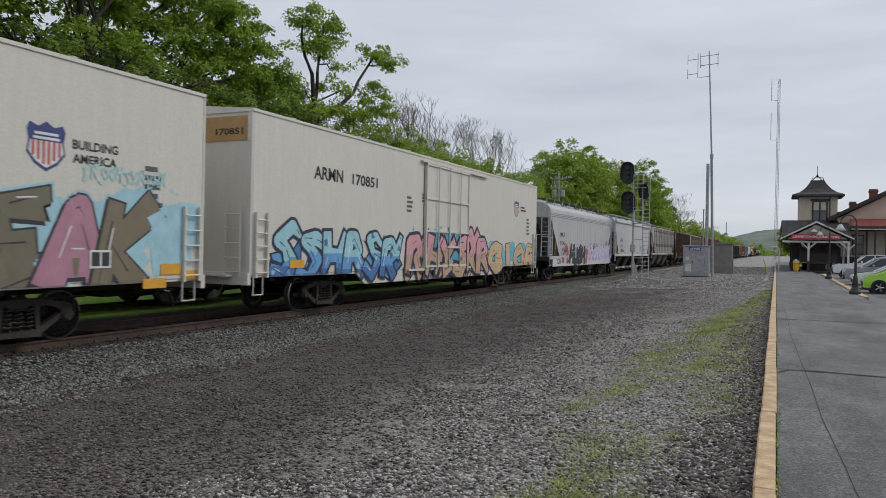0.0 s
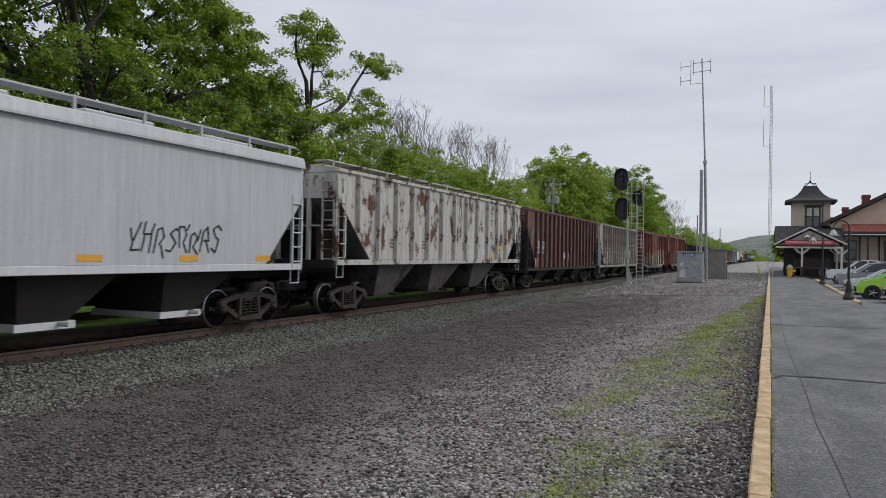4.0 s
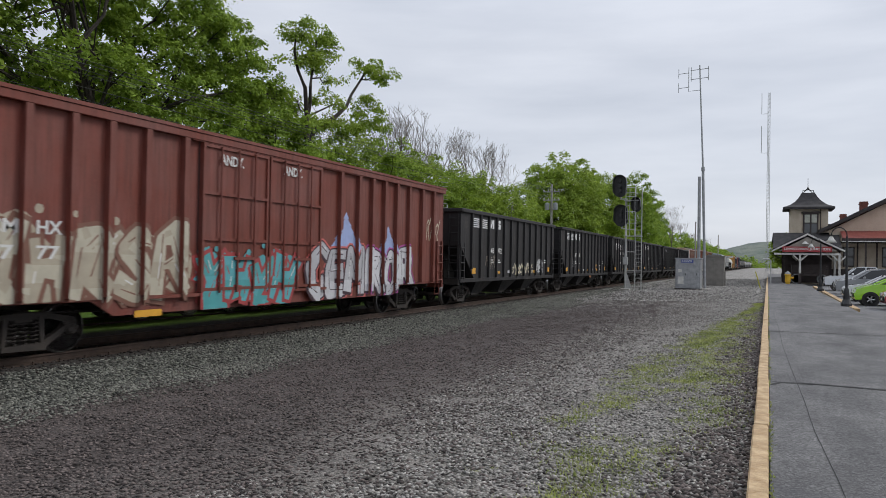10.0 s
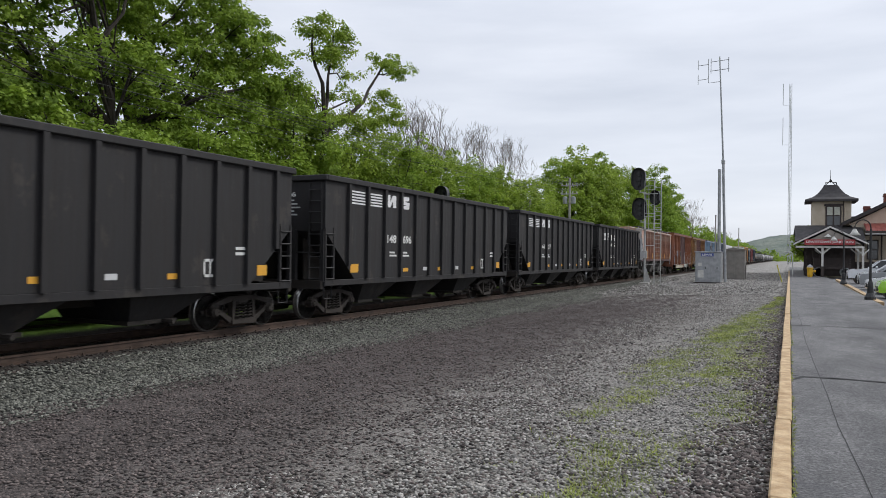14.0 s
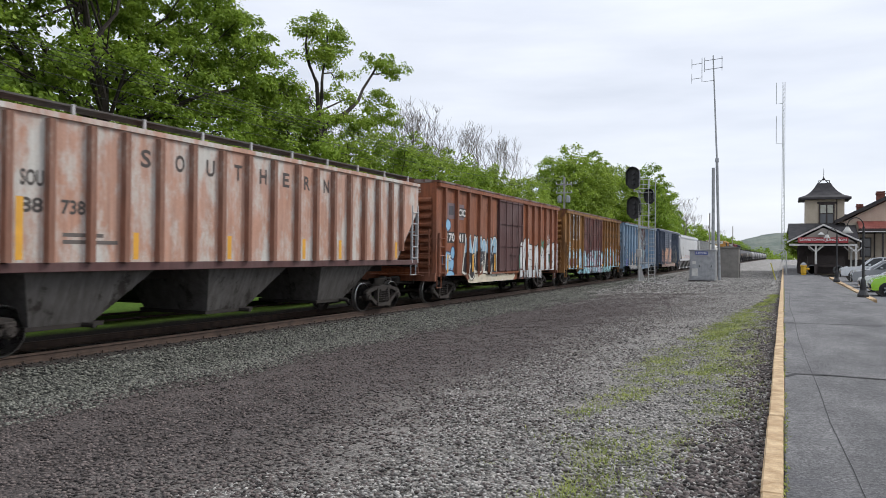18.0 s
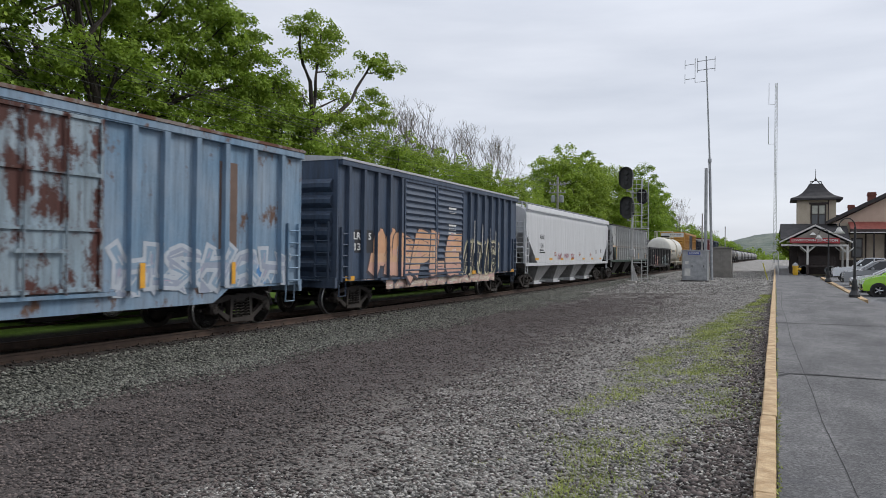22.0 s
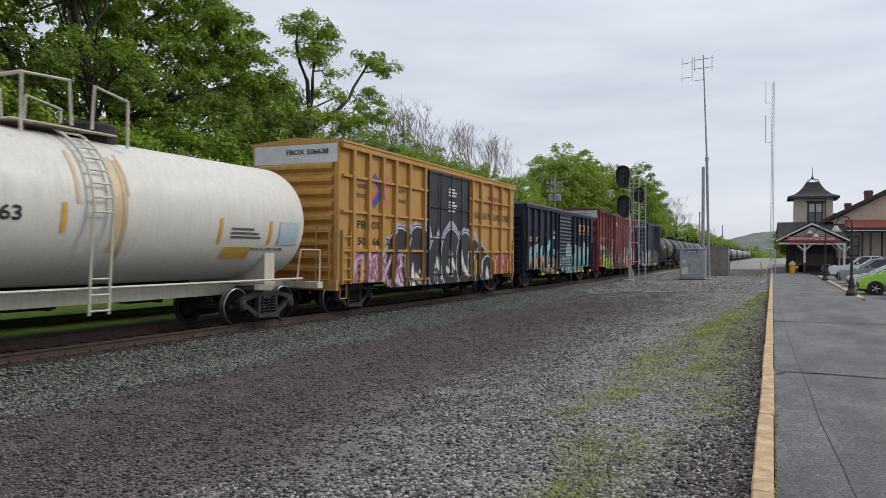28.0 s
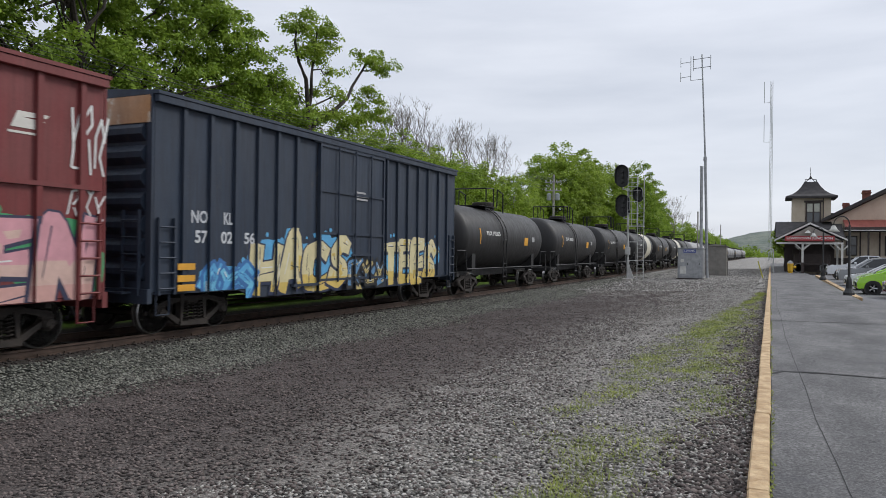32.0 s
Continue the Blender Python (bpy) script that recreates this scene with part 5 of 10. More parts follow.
def shield(car, y, z, s):
    g = Geo()
    pts = [(-0.5, 0.35), (-0.42, 0.5), (-0.2, 0.42), (0, 0.55), (0.2, 0.42), (0.42, 0.5), (0.5, 0.35), (0.45, 0.08), (0.5, -0.2), (0.3, -0.45), (0, -0.62), (-0.3, -0.45), (-0.5, -0.2), (-0.45, 0.08)]
    g.add([(1.5525, y + px * s * 1.12, z - 0.02 * s + pz * s * 1.12) for px, pz in pts], [list(range(len(pts)))], 2)
    g.add([(1.5545, y + px * s, z + pz * s) for px, pz in pts], [list(range(len(pts)))], 0)
    for i in range(6):
        px = -0.375 + i * 0.15
        lo_ = -0.28 - 0.3 * (1 - abs(px) / 0.42)
        g.box((1.5545, y + (px - 0.035) * s, z + lo_ * s), (1.557, y + (px + 0.035) * s, z + 0.08 * s), 1)
    g.add([(1.5575, y + px * s, z + max(pz, 0.06) * s) for px, pz in pts[:8] + [pts[13]]], [list(range(9))], 2)
    for k_, w_ in ((0.27, 0.34), (0.15, 0.38)):
        g.box((1.5575, y - w_ * s, z + (k_ - 0.035) * s), (1.5595, y + w_ * s, z + (k_ + 0.035) * s), 0)
    part("emblem", g, [flat_paint(WHITE), flat_paint(RED), flat_paint((0.03, 0.05, 0.18))], car, "red, white and blue shield emblem")


c, b = reefer(-10.4, 12.13)
graffiti(c, 7.4, 11.0, 1.1, 2.7, 3, [(0.36, 0.60, 0.68)], 10, b, cloud=(0.36, 0.60, 0.68), outline=(0.36, 0.60, 0.68), shine=(0.36, 0.60, 0.68), thick=0.3, label="pale blue sprayed cloud")
graffiti(c, 6.45, 9.8, 0.82, 2.5, 3, [(0.17, 0.15, 0.10), (0.45, 0.22, 0.29), (0.20, 0.165, 0.11)], 11, b, halo=(0.36, 0.60, 0.68), outline=(0.03, 0.03, 0.035), thick=0.62, word="EAK", each=True, line=0.04)
plate(c, 8.41, 1.34, 0.47, 0.34, WHITE, "data_panel", 1.574)
plate(c, 8.45, 1.38, 0.18, 0.26, (0.03, 0.03, 0.03), "marking", 1.577)
plate(c, 8.67, 1.38, 0.17, 0.26, (0.03, 0.03, 0.03), "marking", 1.577)
plate(c, 10.1, 1.18, 0.54, 0.22, YELLOW, "reflector", 1.574)
plate(c, 9.65, 0.91, 0.6, 0.2, YELLOW, "reflector", 1.574)
graffiti(c, -9.5, 0.5, 0.75, 2.3, 6, BLUES, 12, b, cloud=(0.25, 0.55, 0.66))
tag_marks(c, 8.2, 2.95, 2.0, 0.3, (0.40, 0.66, 0.66), 3)
shield(c, 7.52, 3.5, 0.66)
side_text(c, "BUILDING", 8.03, 3.49, 0.98, 0.17, BLACK)
side_text(c, "AMERICA", 8.03, 3.24, 0.95, 0.17, BLACK)
c, b = reefer(13.78, 36.32)
graffiti(c, -10.5, -3.8, 0.7, 2.2, 6, [(0.06, 0.18, 0.42), (0.13, 0.34, 0.62), (0.33, 0.60, 0.66)], 13, b, outline=(0.02, 0.03, 0.06), thick=0.36, grade=True)
plate(c, -9.77, 1.23, 0.62, 0.22, YELLOW, "reflector", 1.574)
graffiti(c, -3.1, 4.4, 0.65, 2.3, 6, [(0.52, 0.35, 0.22), (0.50, 0.33, 0.24), (0.66, 0.33, 0.36)], 14, b, cloud=(0.10, 0.36, 0.50), outline=(0.025, 0.03, 0.06), thick=0.38, grade=True, line=0.06)
graffiti(c, 4.55, 11.1, 0.72, 2.0, 4, [(0.58, 0.40, 0.24), (0.64, 0.46, 0.28)], 15, b, cloud=(0.16, 0.46, 0.6), word="GIOR", thick=0.5)
for y_, z_ in ((-2.15, 3.42), (-0.46, 3.4)):
    bars(c, y_, z_, 0.5, 0.34, 3, (0.08, 0.08, 0.08))
side_text(c, "ARMN", -8.75, 3.66, 1.45, 0.36, BLACK)
side_text(c, "170851", -6.8, 3.66, 1.5, 0.33, BLACK)
shield(c, 8.1, 3.8, 0.62)
bars(c, 8.7, 3.65, 0.9, 0.3, 2, BLACK)
plate(c, -10.0, 1.05, 0.9, 0.16, YELLOW, "reflector")

# covered hopper with plain curved shoulders
c, b = hopper(16.48, 4.44, GREY1, "light grey covered hopper with black and purple graffiti", [], smooth=True, zs=1.45, slope=(1.95, 2.2), slope_mat=paint("slope_pale", (0.21, 0.205, 0.20), 0.6, 0.1), bays=3, bay_mat=BAYGREY, white_sill=GREY1, walkway=ROOFDARK)
part("apron", Geo().box((1.5, -7.6, 0.86), (1.549, 7.6, 1.45), 0, 0.01), paint("white_apron", (0.66, 0.66, 0.65), 0.15, 0.0), c, "white lower side panel")
for z_ in (3.70, 3.79, 3.88):
    part("seam", Geo().prism([(1.549, z_), (1.575, z_ + 0.012), (1.575, z_ + 0.03), (1.549, z_ + 0.042)], "y", -8.15, 8.15), GREY1, c)
side_text(c, "FMLX", -6.2, 2.6, 1.0, 0.24, BLACK)
SIDE["foot"] = [(-99, 99, 0.87)]
side_text(c, "51365", -6.2, 2.12, 1.15, 0.23, BLACK)
graffiti(c, -3.95, -0.15, 0.95, 2.1, 4, [(0.03, 0.03, 0.035)], 20, b, outline=(0.02, 0.02, 0.022), halo=WHITE, word="HUSH", shine=WHITE, thick=0.5, x0=1.562, line=0.03, label="large sprayed black letters")
side_text(c, "CH", -6.75, 0.98, 0.75, 0.34, BLACK, label="sprayed black letters")
graffiti(c, 0.75, 7.45, 1.0, 2.1, 7, [(0.40, 0.35, 0.56), (0.48, 0.44, 0.62)], 21, b, outline=(0.72, 0.70, 0.78), cloud=BLACK, grade=True, thick=0.32, x0=1.562, line=0.03)
g_ = Geo()
r_ = random.Random(6)
for i, (y_, z_, ry, rz_) in enumerate(((-4.85, 1.92, 0.36, 0.24), (-5.2, 1.75, 0.16, 0.14), (-5.53, 1.22, 0.3, 0.19), (-4.58, 1.17, 0.24, 0.18), (0.15, 1.7, 0.3, 0.24), (0.18, 1.2, 0.26, 0.26), (0.45, 1.75, 0.12, 0.12), (-4.5, 1.62, 0.16, 0.2))):
    drape(g_, blob(y_, z_, ry, rz_, 14, r_), 0.014 + i * 0.0004, [], 0)
part("graffiti", g_, flat_paint((0.45, 0.09, 0.09)), c, "sprayed red bubbles")
tag_marks(c, -5.9, 1.55, 1.2, 0.35, BLACK, 4)
tag_marks(c, 5.8, 1.95, 1.0, 0.5, (0.12, 0.08, 0.3), 5)
tag_marks(c, 1.1, 1.8, 1.7, 0.45, BLACK, 7)
for y in (-7.3, -4.5, 3.4, 6.9):
    plate(c, y, 1.5, 0.1, 0.75, YELLOW, "reflector")
run_car(c, 38.99, 55.47)

c, b = hopper(16.79, 4.42, GREY2, "pale grey smooth-sided covered hopper with a white sill", [], smooth=True, zs=1.55, slope=(1.5, 1.7), slope_mat=SLOPEGREY, bays=4, bay_mat=BAYSHADE, white_sill=PURE, gate=0.14, gate_mat=PURE, eave=4.08)
side_text(c, "HRTX", -6.28, 2.56, 1.04, 0.26, BLACK)
side_text(c, "57110", -6.26, 2.14, 1.04, 0.24, BLACK)
tag_marks(c, -2.2, 1.85, 2.2, 0.5, BLACK, 7)
tag_marks(c, 2.6, 1.8, 2.6, 0.55, BLACK, 8)
for y in (-7.6, -4.6, -1.2, 1.5, 4.0, 6.5):
    plate(c, y, 1.62, 0.55, 0.13, YELLOW, "reflector")
bars(c, -6.2, 1.7, 1.5, 0.3, 3, BLACK)
run_car(c, 56.87, 73.66)

ribs = even(-7.3, 7.3, 13)
c, b = hopper(16.79, 4.3, OFFWHITE, "chalky white ribbed covered hopper with rust patches", ribs, zs=1.65, slope=(1.9, 1.8), slope_mat=SLOPEGREY, bays=3, bay_mat=BAYGREY, rail=OFFWHITE)
for i, ch in enumerate("XTRA"):
    side_text(c, ch, 4.12 + 0.02 * i, 3.64 - 0.52 * i, 0.36, 0.3, (0.12, 0.11, 0.1))
plate(c, 4.0, 1.75, 0.5, 0.12, YELLOW, "reflector")
plate(c, 5.3, 2.1, 0.45, 0.17, YELLOW, "reflector")
bars(c, 3.3, 1.85, 0.5, 0.25, 2, WHITE)
for y in (-5.2, -2.8, 0.9):
    bars(c, y, 2.0, 0.8, 0.35, 3, (0.15, 0.14, 0.13))
run_car(c, 75.4, 92.19)

ribs = even(-6.8, 7.5, 17)
c, b = hopper(16.22, 4.32, BROWN1, "brown ribbed covered hopper with grey worn patches", ribs, zs=1.2, slope=(1.7, 2.0), slope_mat=SLOPEGREY, bays=3, bay_mat=BAYSHADE, walkway=False, rail=BAYSHADE, posts=BROWNRIB, name="hopper_car")
for y, s_, t_ in ((-6.55, "AT", "50"), (-5.55, "W", "56")):
    plate(c, y, 1.98, 0.78, 0.64, (0.62, 0.65, 0.70), "sign_plate")
    side_text(c, s_, y + 0.12, 2.32, 0.5 if len(s_) > 1 else 0.3, 0.24, BLACK, 1.5605)
    side_text(c, t_, y + 0.12, 2.04, 0.5, 0.22, BLACK, 1.5605)
plate(c, -6.75, 1.25, 0.12, 0.78, YELLOW, "reflector")
for y in (-4.1, -0.9, 2.3, 5.6):
    plate(c, y, 1.25, 0.12, 0.5, YELLOW, "reflector")
plate(c, 0.2, 1.55, 0.45, 0.5, (0.6, 0.6, 0.6), "data_panel")
part("placard", Geo().add([(1.557, -1.05, 1.85), (1.557, -0.8, 1.6), (1.557, -0.55, 1.85), (1.557, -0.8, 2.1)], [(0, 1, 2, 3)]), flat_paint(WHITE), c, "white diamond placard")
run_car(c, 93.44, 109.66)

ribs = [-7.08, -6.2, -5.25, -4.42, -3.47, -2.58, -1.64, -0.69, 0.14, 1.04, 1.94, 2.78, 3.68, 4.61, 5.49, 6.49, 7.6]
c, b = hopper(16.58, 4.3, BEIGE, "dirty beige ribbed covered hopper with grey graffiti", ribs, zs=1.2, slope=(1.6, 2.0), slope_mat=SLOPEGREY, bays=3, bay_mat=BAYSHADE, rail=GREY1, white_sill=BEIGE, walkway=False, posts=BEIGERIB)
graffiti(c, -6.45, -3.5, 1.13, 2.4, 4, [WHITE, (0.66, 0.67, 0.68)], 31, b, thick=0.5, word="FONS", halo=WHITE, line=0.035)
graffiti(c, -3.15, -1.9, 1.15, 2.5, 2, [(0.34, 0.34, 0.34), (0.24, 0.24, 0.24)], 32, b, thick=0.4)
graffiti(c, -2.0, -0.45, 1.18, 2.4, 4, [WHITE, (0.62, 0.62, 0.62)], 34, b, thick=0.5, word="MILK", line=0.03)
graffiti(c, -0.45, 3.0, 1.15, 2.25, 4, [WHITE, (0.64, 0.65, 0.66)], 33, b, thick=0.46, word="SAVE", line=0.035)
side_text(c, "BAD", -6.94, 2.95, 0.62, 0.26, BLACK, 1.556, "stencilled lettering sprayed in black")
side_text(c, "LANDS", -6.92, 2.6, 0.63, 0.24, BLACK, 1.556, "stencilled lettering sprayed in black")
plate(c, -6.88, 1.6, 0.13, 0.8, YELLOW, "reflector")
for y in (4.7, 6.0):
    plate(c, y, 1.4, 0.5, 0.35, (0.03, 0.03, 0.03), "data_panel")
run_car(c, 110.86, 127.44)

ribs = [-8.46, -7.69, -6.78, -5.79, -4.8, -3.74, -2.6, 3.7, 5.0, 6.3, 7.6, 8.8]
c, b = boxcar(19.04, 4.45, RED1, RED1, RED1, "long oxide red ribbed boxcar with yellow and blue graffiti", ribs, 4.6, 0.45, 0.95, end_ribs=7, door_mat=RED2)
side_text(c, "CM", -8.25, 2.2, 0.65, 0.27, (0.66, 0.62, 0.52), 1.562)
side_text(c, "HX", -7.25, 2.2, 0.55, 0.27, (0.66, 0.62, 0.52), 1.562)
side_text(c, "26", -8.15, 1.72, 0.5, 0.25, (0.66, 0.62, 0.52), 1.562)
side_text(c, "01", -7.15, 1.72, 0.4, 0.25, (0.66, 0.62, 0.52), 1.562)
end_text(c, "CMHX 260106", -0.6, 4.08, 1.5, 0.14, WHITE, -9.56)
graffiti(c, -8.6, -1.9, 0.75, 1.9, 7, [(0.12, 0.42, 0.56)], 40, b, outline=(0.12, 0.42, 0.56), shine=(0.12, 0.42, 0.56), cloud=(0.12, 0.42, 0.56), thick=0.3)
graffiti(c, -6.75, -1.9, 0.72, 2.2, 5, [(0.62, 0.33, 0.12), (0.68, 0.48, 0.2), (0.70, 0.60, 0.34)], 41, b, thick=0.36, grade=True, x0=1.57)
graffiti(c, -1.5, 2.3, 0.75, 2.35, 4, [(0.17, 0.20, 0.075), (0.09, 0.08, 0.24), (0.20, 0.23, 0.085)], 42, b, outline=(0.15, 0.18, 0.07), halo=(0.42, 0.36, 0.10), cloud=(0.17, 0.20, 0.075), thick=0.55)
graffiti(c, 7.7, 9.4, 0.85, 2.1, 3, [(0.42, 0.10, 0.24), (0.2, 0.05, 0.12)], 45, b, thick=0.34)
graffiti(c, 2.3, 7.75, 0.75, 2.5, 4, [CREAM, (0.6, 0.54, 0.38)], 43, b, halo=(0.62, 0.58, 0.48), outline=(0.14, 0.06, 0.04), cloud=(0.5, 0.45, 0.3), thick=0.42)
tag_marks(c, -9.45, 3.3, 0.9, 0.45, WHITE, 44)
tag_marks(c, -9.45, 2.75, 0.95, 0.45, WHITE, 46)
plate(c, -8.4, 0.83, 0.7, 0.14, YELLOW, "reflector")
run_car(c, 129.15, 148.19)

ribs = [-8.5, -7.6, -6.71, -5.9, -5.02, -3.98, 2.2, 3.22, 4.05, 4.85, 5.69, 6.6, 7.64, 8.6]
c, b = boxcar(19.09, 4.6, RED2, RED2, RED2, "oxide red ribbed boxcar with double doors and pale graffiti", ribs, 4.7, 0.45, 0.95, end_ribs=6, doors=2, door_at=-1.17)
side_text(c, "CM", -8.4, 2.2, 0.6, 0.24, WHITE, 1.562)
side_text(c, "HX", -7.4, 2.2, 0.5, 0.24, WHITE, 1.562)
side_text(c, "57", -8.3, 1.76, 0.5, 0.24, WHITE, 1.562)
side_text(c, "77", -7.35, 1.76, 0.45, 0.24, WHITE, 1.562)
end_text(c, "CMHX  5777", -0.9, 4.25, 1.9, 0.16, WHITE, -9.60)
graffiti(c, -8.5, -3.8, 0.85, 2.35, 5, [(0.50, 0.46, 0.36), (0.42, 0.37, 0.28)], 51, b, outline=(0.20, 0.09, 0.06), cloud=(0.42, 0.36, 0.27), thick=0.46)
graffiti(c, -3.5, -0.1, 0.62, 1.9, 4, [TEAL, (0.10, 0.38, 0.42)], 52, b, outline=(0.36, 0.05, 0.05), cloud=(0.09, 0.33, 0.36), thick=0.46)
graffiti(c, 0.6, 3.7, 0.65, 2.2, 3, [(0.58, 0.58, 0.6), (0.45, 0.45, 0.47)], 53, b, outline=(0.05, 0.02, 0.03), halo=(0.62, 0.14, 0.12), word="CEM", thick=0.5)
graffiti(c, 3.8, 7.0, 0.65, 2.2, 3, [(0.5, 0.5, 0.53), (0.64, 0.64, 0.66)], 56, b, outline=(0.04, 0.02, 0.03), halo=(0.42, 0.06, 0.3), word="ROR", thick=0.5)
g_ = Geo()
for y_, w_, z_ in ((2.6, 0.95, 3.25), (5.2, 0.75, 2.95)):
    for k_ in range(6):
        drape(g_, [(y_ - w_ * (1 - k_ / 6), 2.0 + (z_ - 2.0) * k_ / 6), (y_ + w_ * (1 - k_ / 6), 2.0 + (z_ - 2.0) * k_ / 6), (y_ + w_ * (0.92 - (k_ + 1) / 6), 2.0 + (z_ - 2.0) * (k_ + 1) / 6), (y_ - w_ * (0.9 - (k_ + 1) / 6), 2.0 + (z_ - 2.0) * (k_ + 1) / 6)] if k_ < 5 else [(y_ - w_ / 6, 2.0 + (z_ - 2.0) * 5 / 6), (y_ + w_ / 6, 2.0 + (z_ - 2.0) * 5 / 6), (y_, z_)], 0.0012, b, 0)
part("graffiti", g_, flat_paint((0.34, 0.42, 0.68)), c, "pale blue sprayed peaks")
side_text(c, "ANDY.", -2.95, 3.95, 0.8, 0.24, WHITE, 1.66, "small sprayed white letters")
side_text(c, "ANDY.", -0.6, 3.98, 0.8, 0.24, WHITE, 1.66, "small sprayed white letters")
tag_marks(c, -9.2, 2.6, 0.6, 0.9, WHITE, 54)
tag_marks(c, 8.0, 2.6, 1.2, 0.8, CREAM, 55)
plate(c, -5.2, 0.62, 0.7, 0.14, YELLOW, "reflector")
run_car(c, 150.2, 169.29)

# black coal hoppers
def coal_hopper(number, logo, tags=False):
    ribs = even(-5.9, 6.4, 13)
    car, b = hopper(14.06, 3.98, COAL, "black ribbed open coal hopper with white lettering", ribs, covered=False, zs=1.12, slope=(1.5, 1.35), bays=3, bay_mat=COAL, bay_z=0.42, truck_in=1.16, rib_w=0.13, rib_d=0.09, name="coal_hopper")
    g = Geo()
    if logo == 1:
        for y0, y1 in ((-5.83, -5.0), (-4.68, -4.0)):
            for i in range(5):
                g.box((1.5545, y0, 3.30 + i * 0.085), (1.557, y1, 3.345 + i * 0.085))
    else:
        for k, (y0, y1) in enumerate(((-5.8, -5.05), (-4.7, -4.0))):
            for i in range(6):
                cut_ = 0.08 * (5 - i) if k else -0.03 * i
                g.box((1.5545, y0 + (0.06 * i if not k else 0), 3.0 + i * 0.085), (1.557, max(y0 + 0.1, y1 - (cut_ if k else 0)), 3.05 + i * 0.085))
    # two bold blocks for the emblem's initials
    dz = 0.0 if logo == 1 else -0.32
    g.prism([(-3.72, 3.33 + dz), (-3.50, 3.33 + dz), (-3.32, 3.55 + dz), (-3.32, 3.33 + dz), (-3.12, 3.33 + dz), (-3.12, 3.72 + dz), (-3.34, 3.72 + dz), (-3.5, 3.5 + dz), (-3.5, 3.72 + dz), (-3.72, 3.72 + dz)], "x", 1.5545, 1.557)
    g.prism([(-2.78, 3.33 + dz), (-2.25, 3.33 + dz), (-2.2, 3.55 + dz), (-2.55, 3.58 + dz), (-2.25, 3.62 + dz), (-2.25, 3.74 + dz), (-2.72, 3.74 + dz), (-2.78, 3.5 + dz), (-2.42, 3.46 + dz), (-2.78, 3.42 + dz)], "x", 1.5545, 1.557)
    part("emblem", g, flat_paint((0.78, 0.78, 0.78)), car, "white striped railway emblem")
    zn = 2.2 if logo == 1 else 2.56
    side_text(car, number[:3], -3.68, zn, 0.58, 0.26, WHITE)
    side_text(car, number[3:], -2.72, zn, 0.58, 0.26, WHITE)
    end_text(car, number, -0.3, 3.42, 0.85, 0.14, WHITE, -7.034)
    g2 = Geo()
    for i in range(5):
        g2.box((-0.5, -7.033, 3.3 - i * 0.1), (0.5 + 0.1 * (i % 3), -7.03, 3.34 - i * 0.1))
    part("small_print", g2, flat_paint((0.5, 0.5, 0.5)), car)
    plate(car, -5.75, 1.3, 0.42, 0.25, YELLOW, "reflector")
    plate(car, 5.75, 1.3, 0.35, 0.25, YELLOW, "reflector")
    for y in (-2.6, 0.0, 3.0):
        plate(car, y, 1.28, 0.35, 0.12, YELLOW, "reflector")
    for y in (-1.15, 1.5):
        plate(car, y, 1.3, 0.28, 0.12, (0.6, 0.6, 0.6), "marking")
    bars(car, -3.5, 1.75, 0.5, 0.2, 2, WHITE)
    bars(car, -2.65, 1.75, 0.5, 0.2, 2, WHITE)
    bars(car, 5.0, 1.75, 0.5, 0.25, 2, WHITE)
    fr = Geo()
    for a_, b_ in (((4.0, 1.3), (4.42, 1.36)), ((4.0, 1.64), (4.42, 1.7)), ((4.0, 1.3), (4.05, 1.7)), ((4.37, 1.3), (4.42, 1.7)), ((4.18, 1.3), (4.22, 1.7))):
        fr.box((1.5535, a_[0], a_[1]), (1.556, b_[0], b_[1]))
    part("data_panel", fr, flat_paint(WHITE), car)
    return car, b


NUMBERS = (("146992", 1, 171.12), ("147198", 1, 186.71), ("145378", 2, 202.41), ("148696", 1, 217.96), ("144817", 1, 233.6), ("144906", 2, 249.25))
for number, logo, lo in NUMBERS:
    c, b = coal_hopper(number, logo)
    if number == "146992":
        graffiti(c, -0.7, 2.9, 1.2, 1.75, 6, [CREAM, (0.62, 0.55, 0.36)], 61, b, thick=0.3, shine=CREAM)
        tag_marks(c, -4.2, 1.6, 1.2, 0.5, (0.3, 0.25, 0.2), 62)
        graffiti(c, 3.3, 4.5, 1.2, 2.0, 2, [(0.6, 0.6, 0.6)], 64, b, thick=0.3)
    if number == "147198":
        part("rust_stain", Geo().add([(1.557, 0.6, 1.0), (1.557, 1.3, 1.05), (1.557, 1.2, 0.8), (1.557, 0.7, 0.82)], [(0, 1, 2, 3)]), flat_paint((0.25, 0.1, 0.03)), c)
        tag_marks(c, -4.2, 1.5, 0.8, 0.6, (0.4, 0.4, 0.4), 63)
        for y in (2.6, 2.62):
            plate(c, y, 1.35 if y < 2.61 else 1.6, 0.4, 0.12, YELLOW, "reflector")
    run_car(c, lo, lo + 14.06)

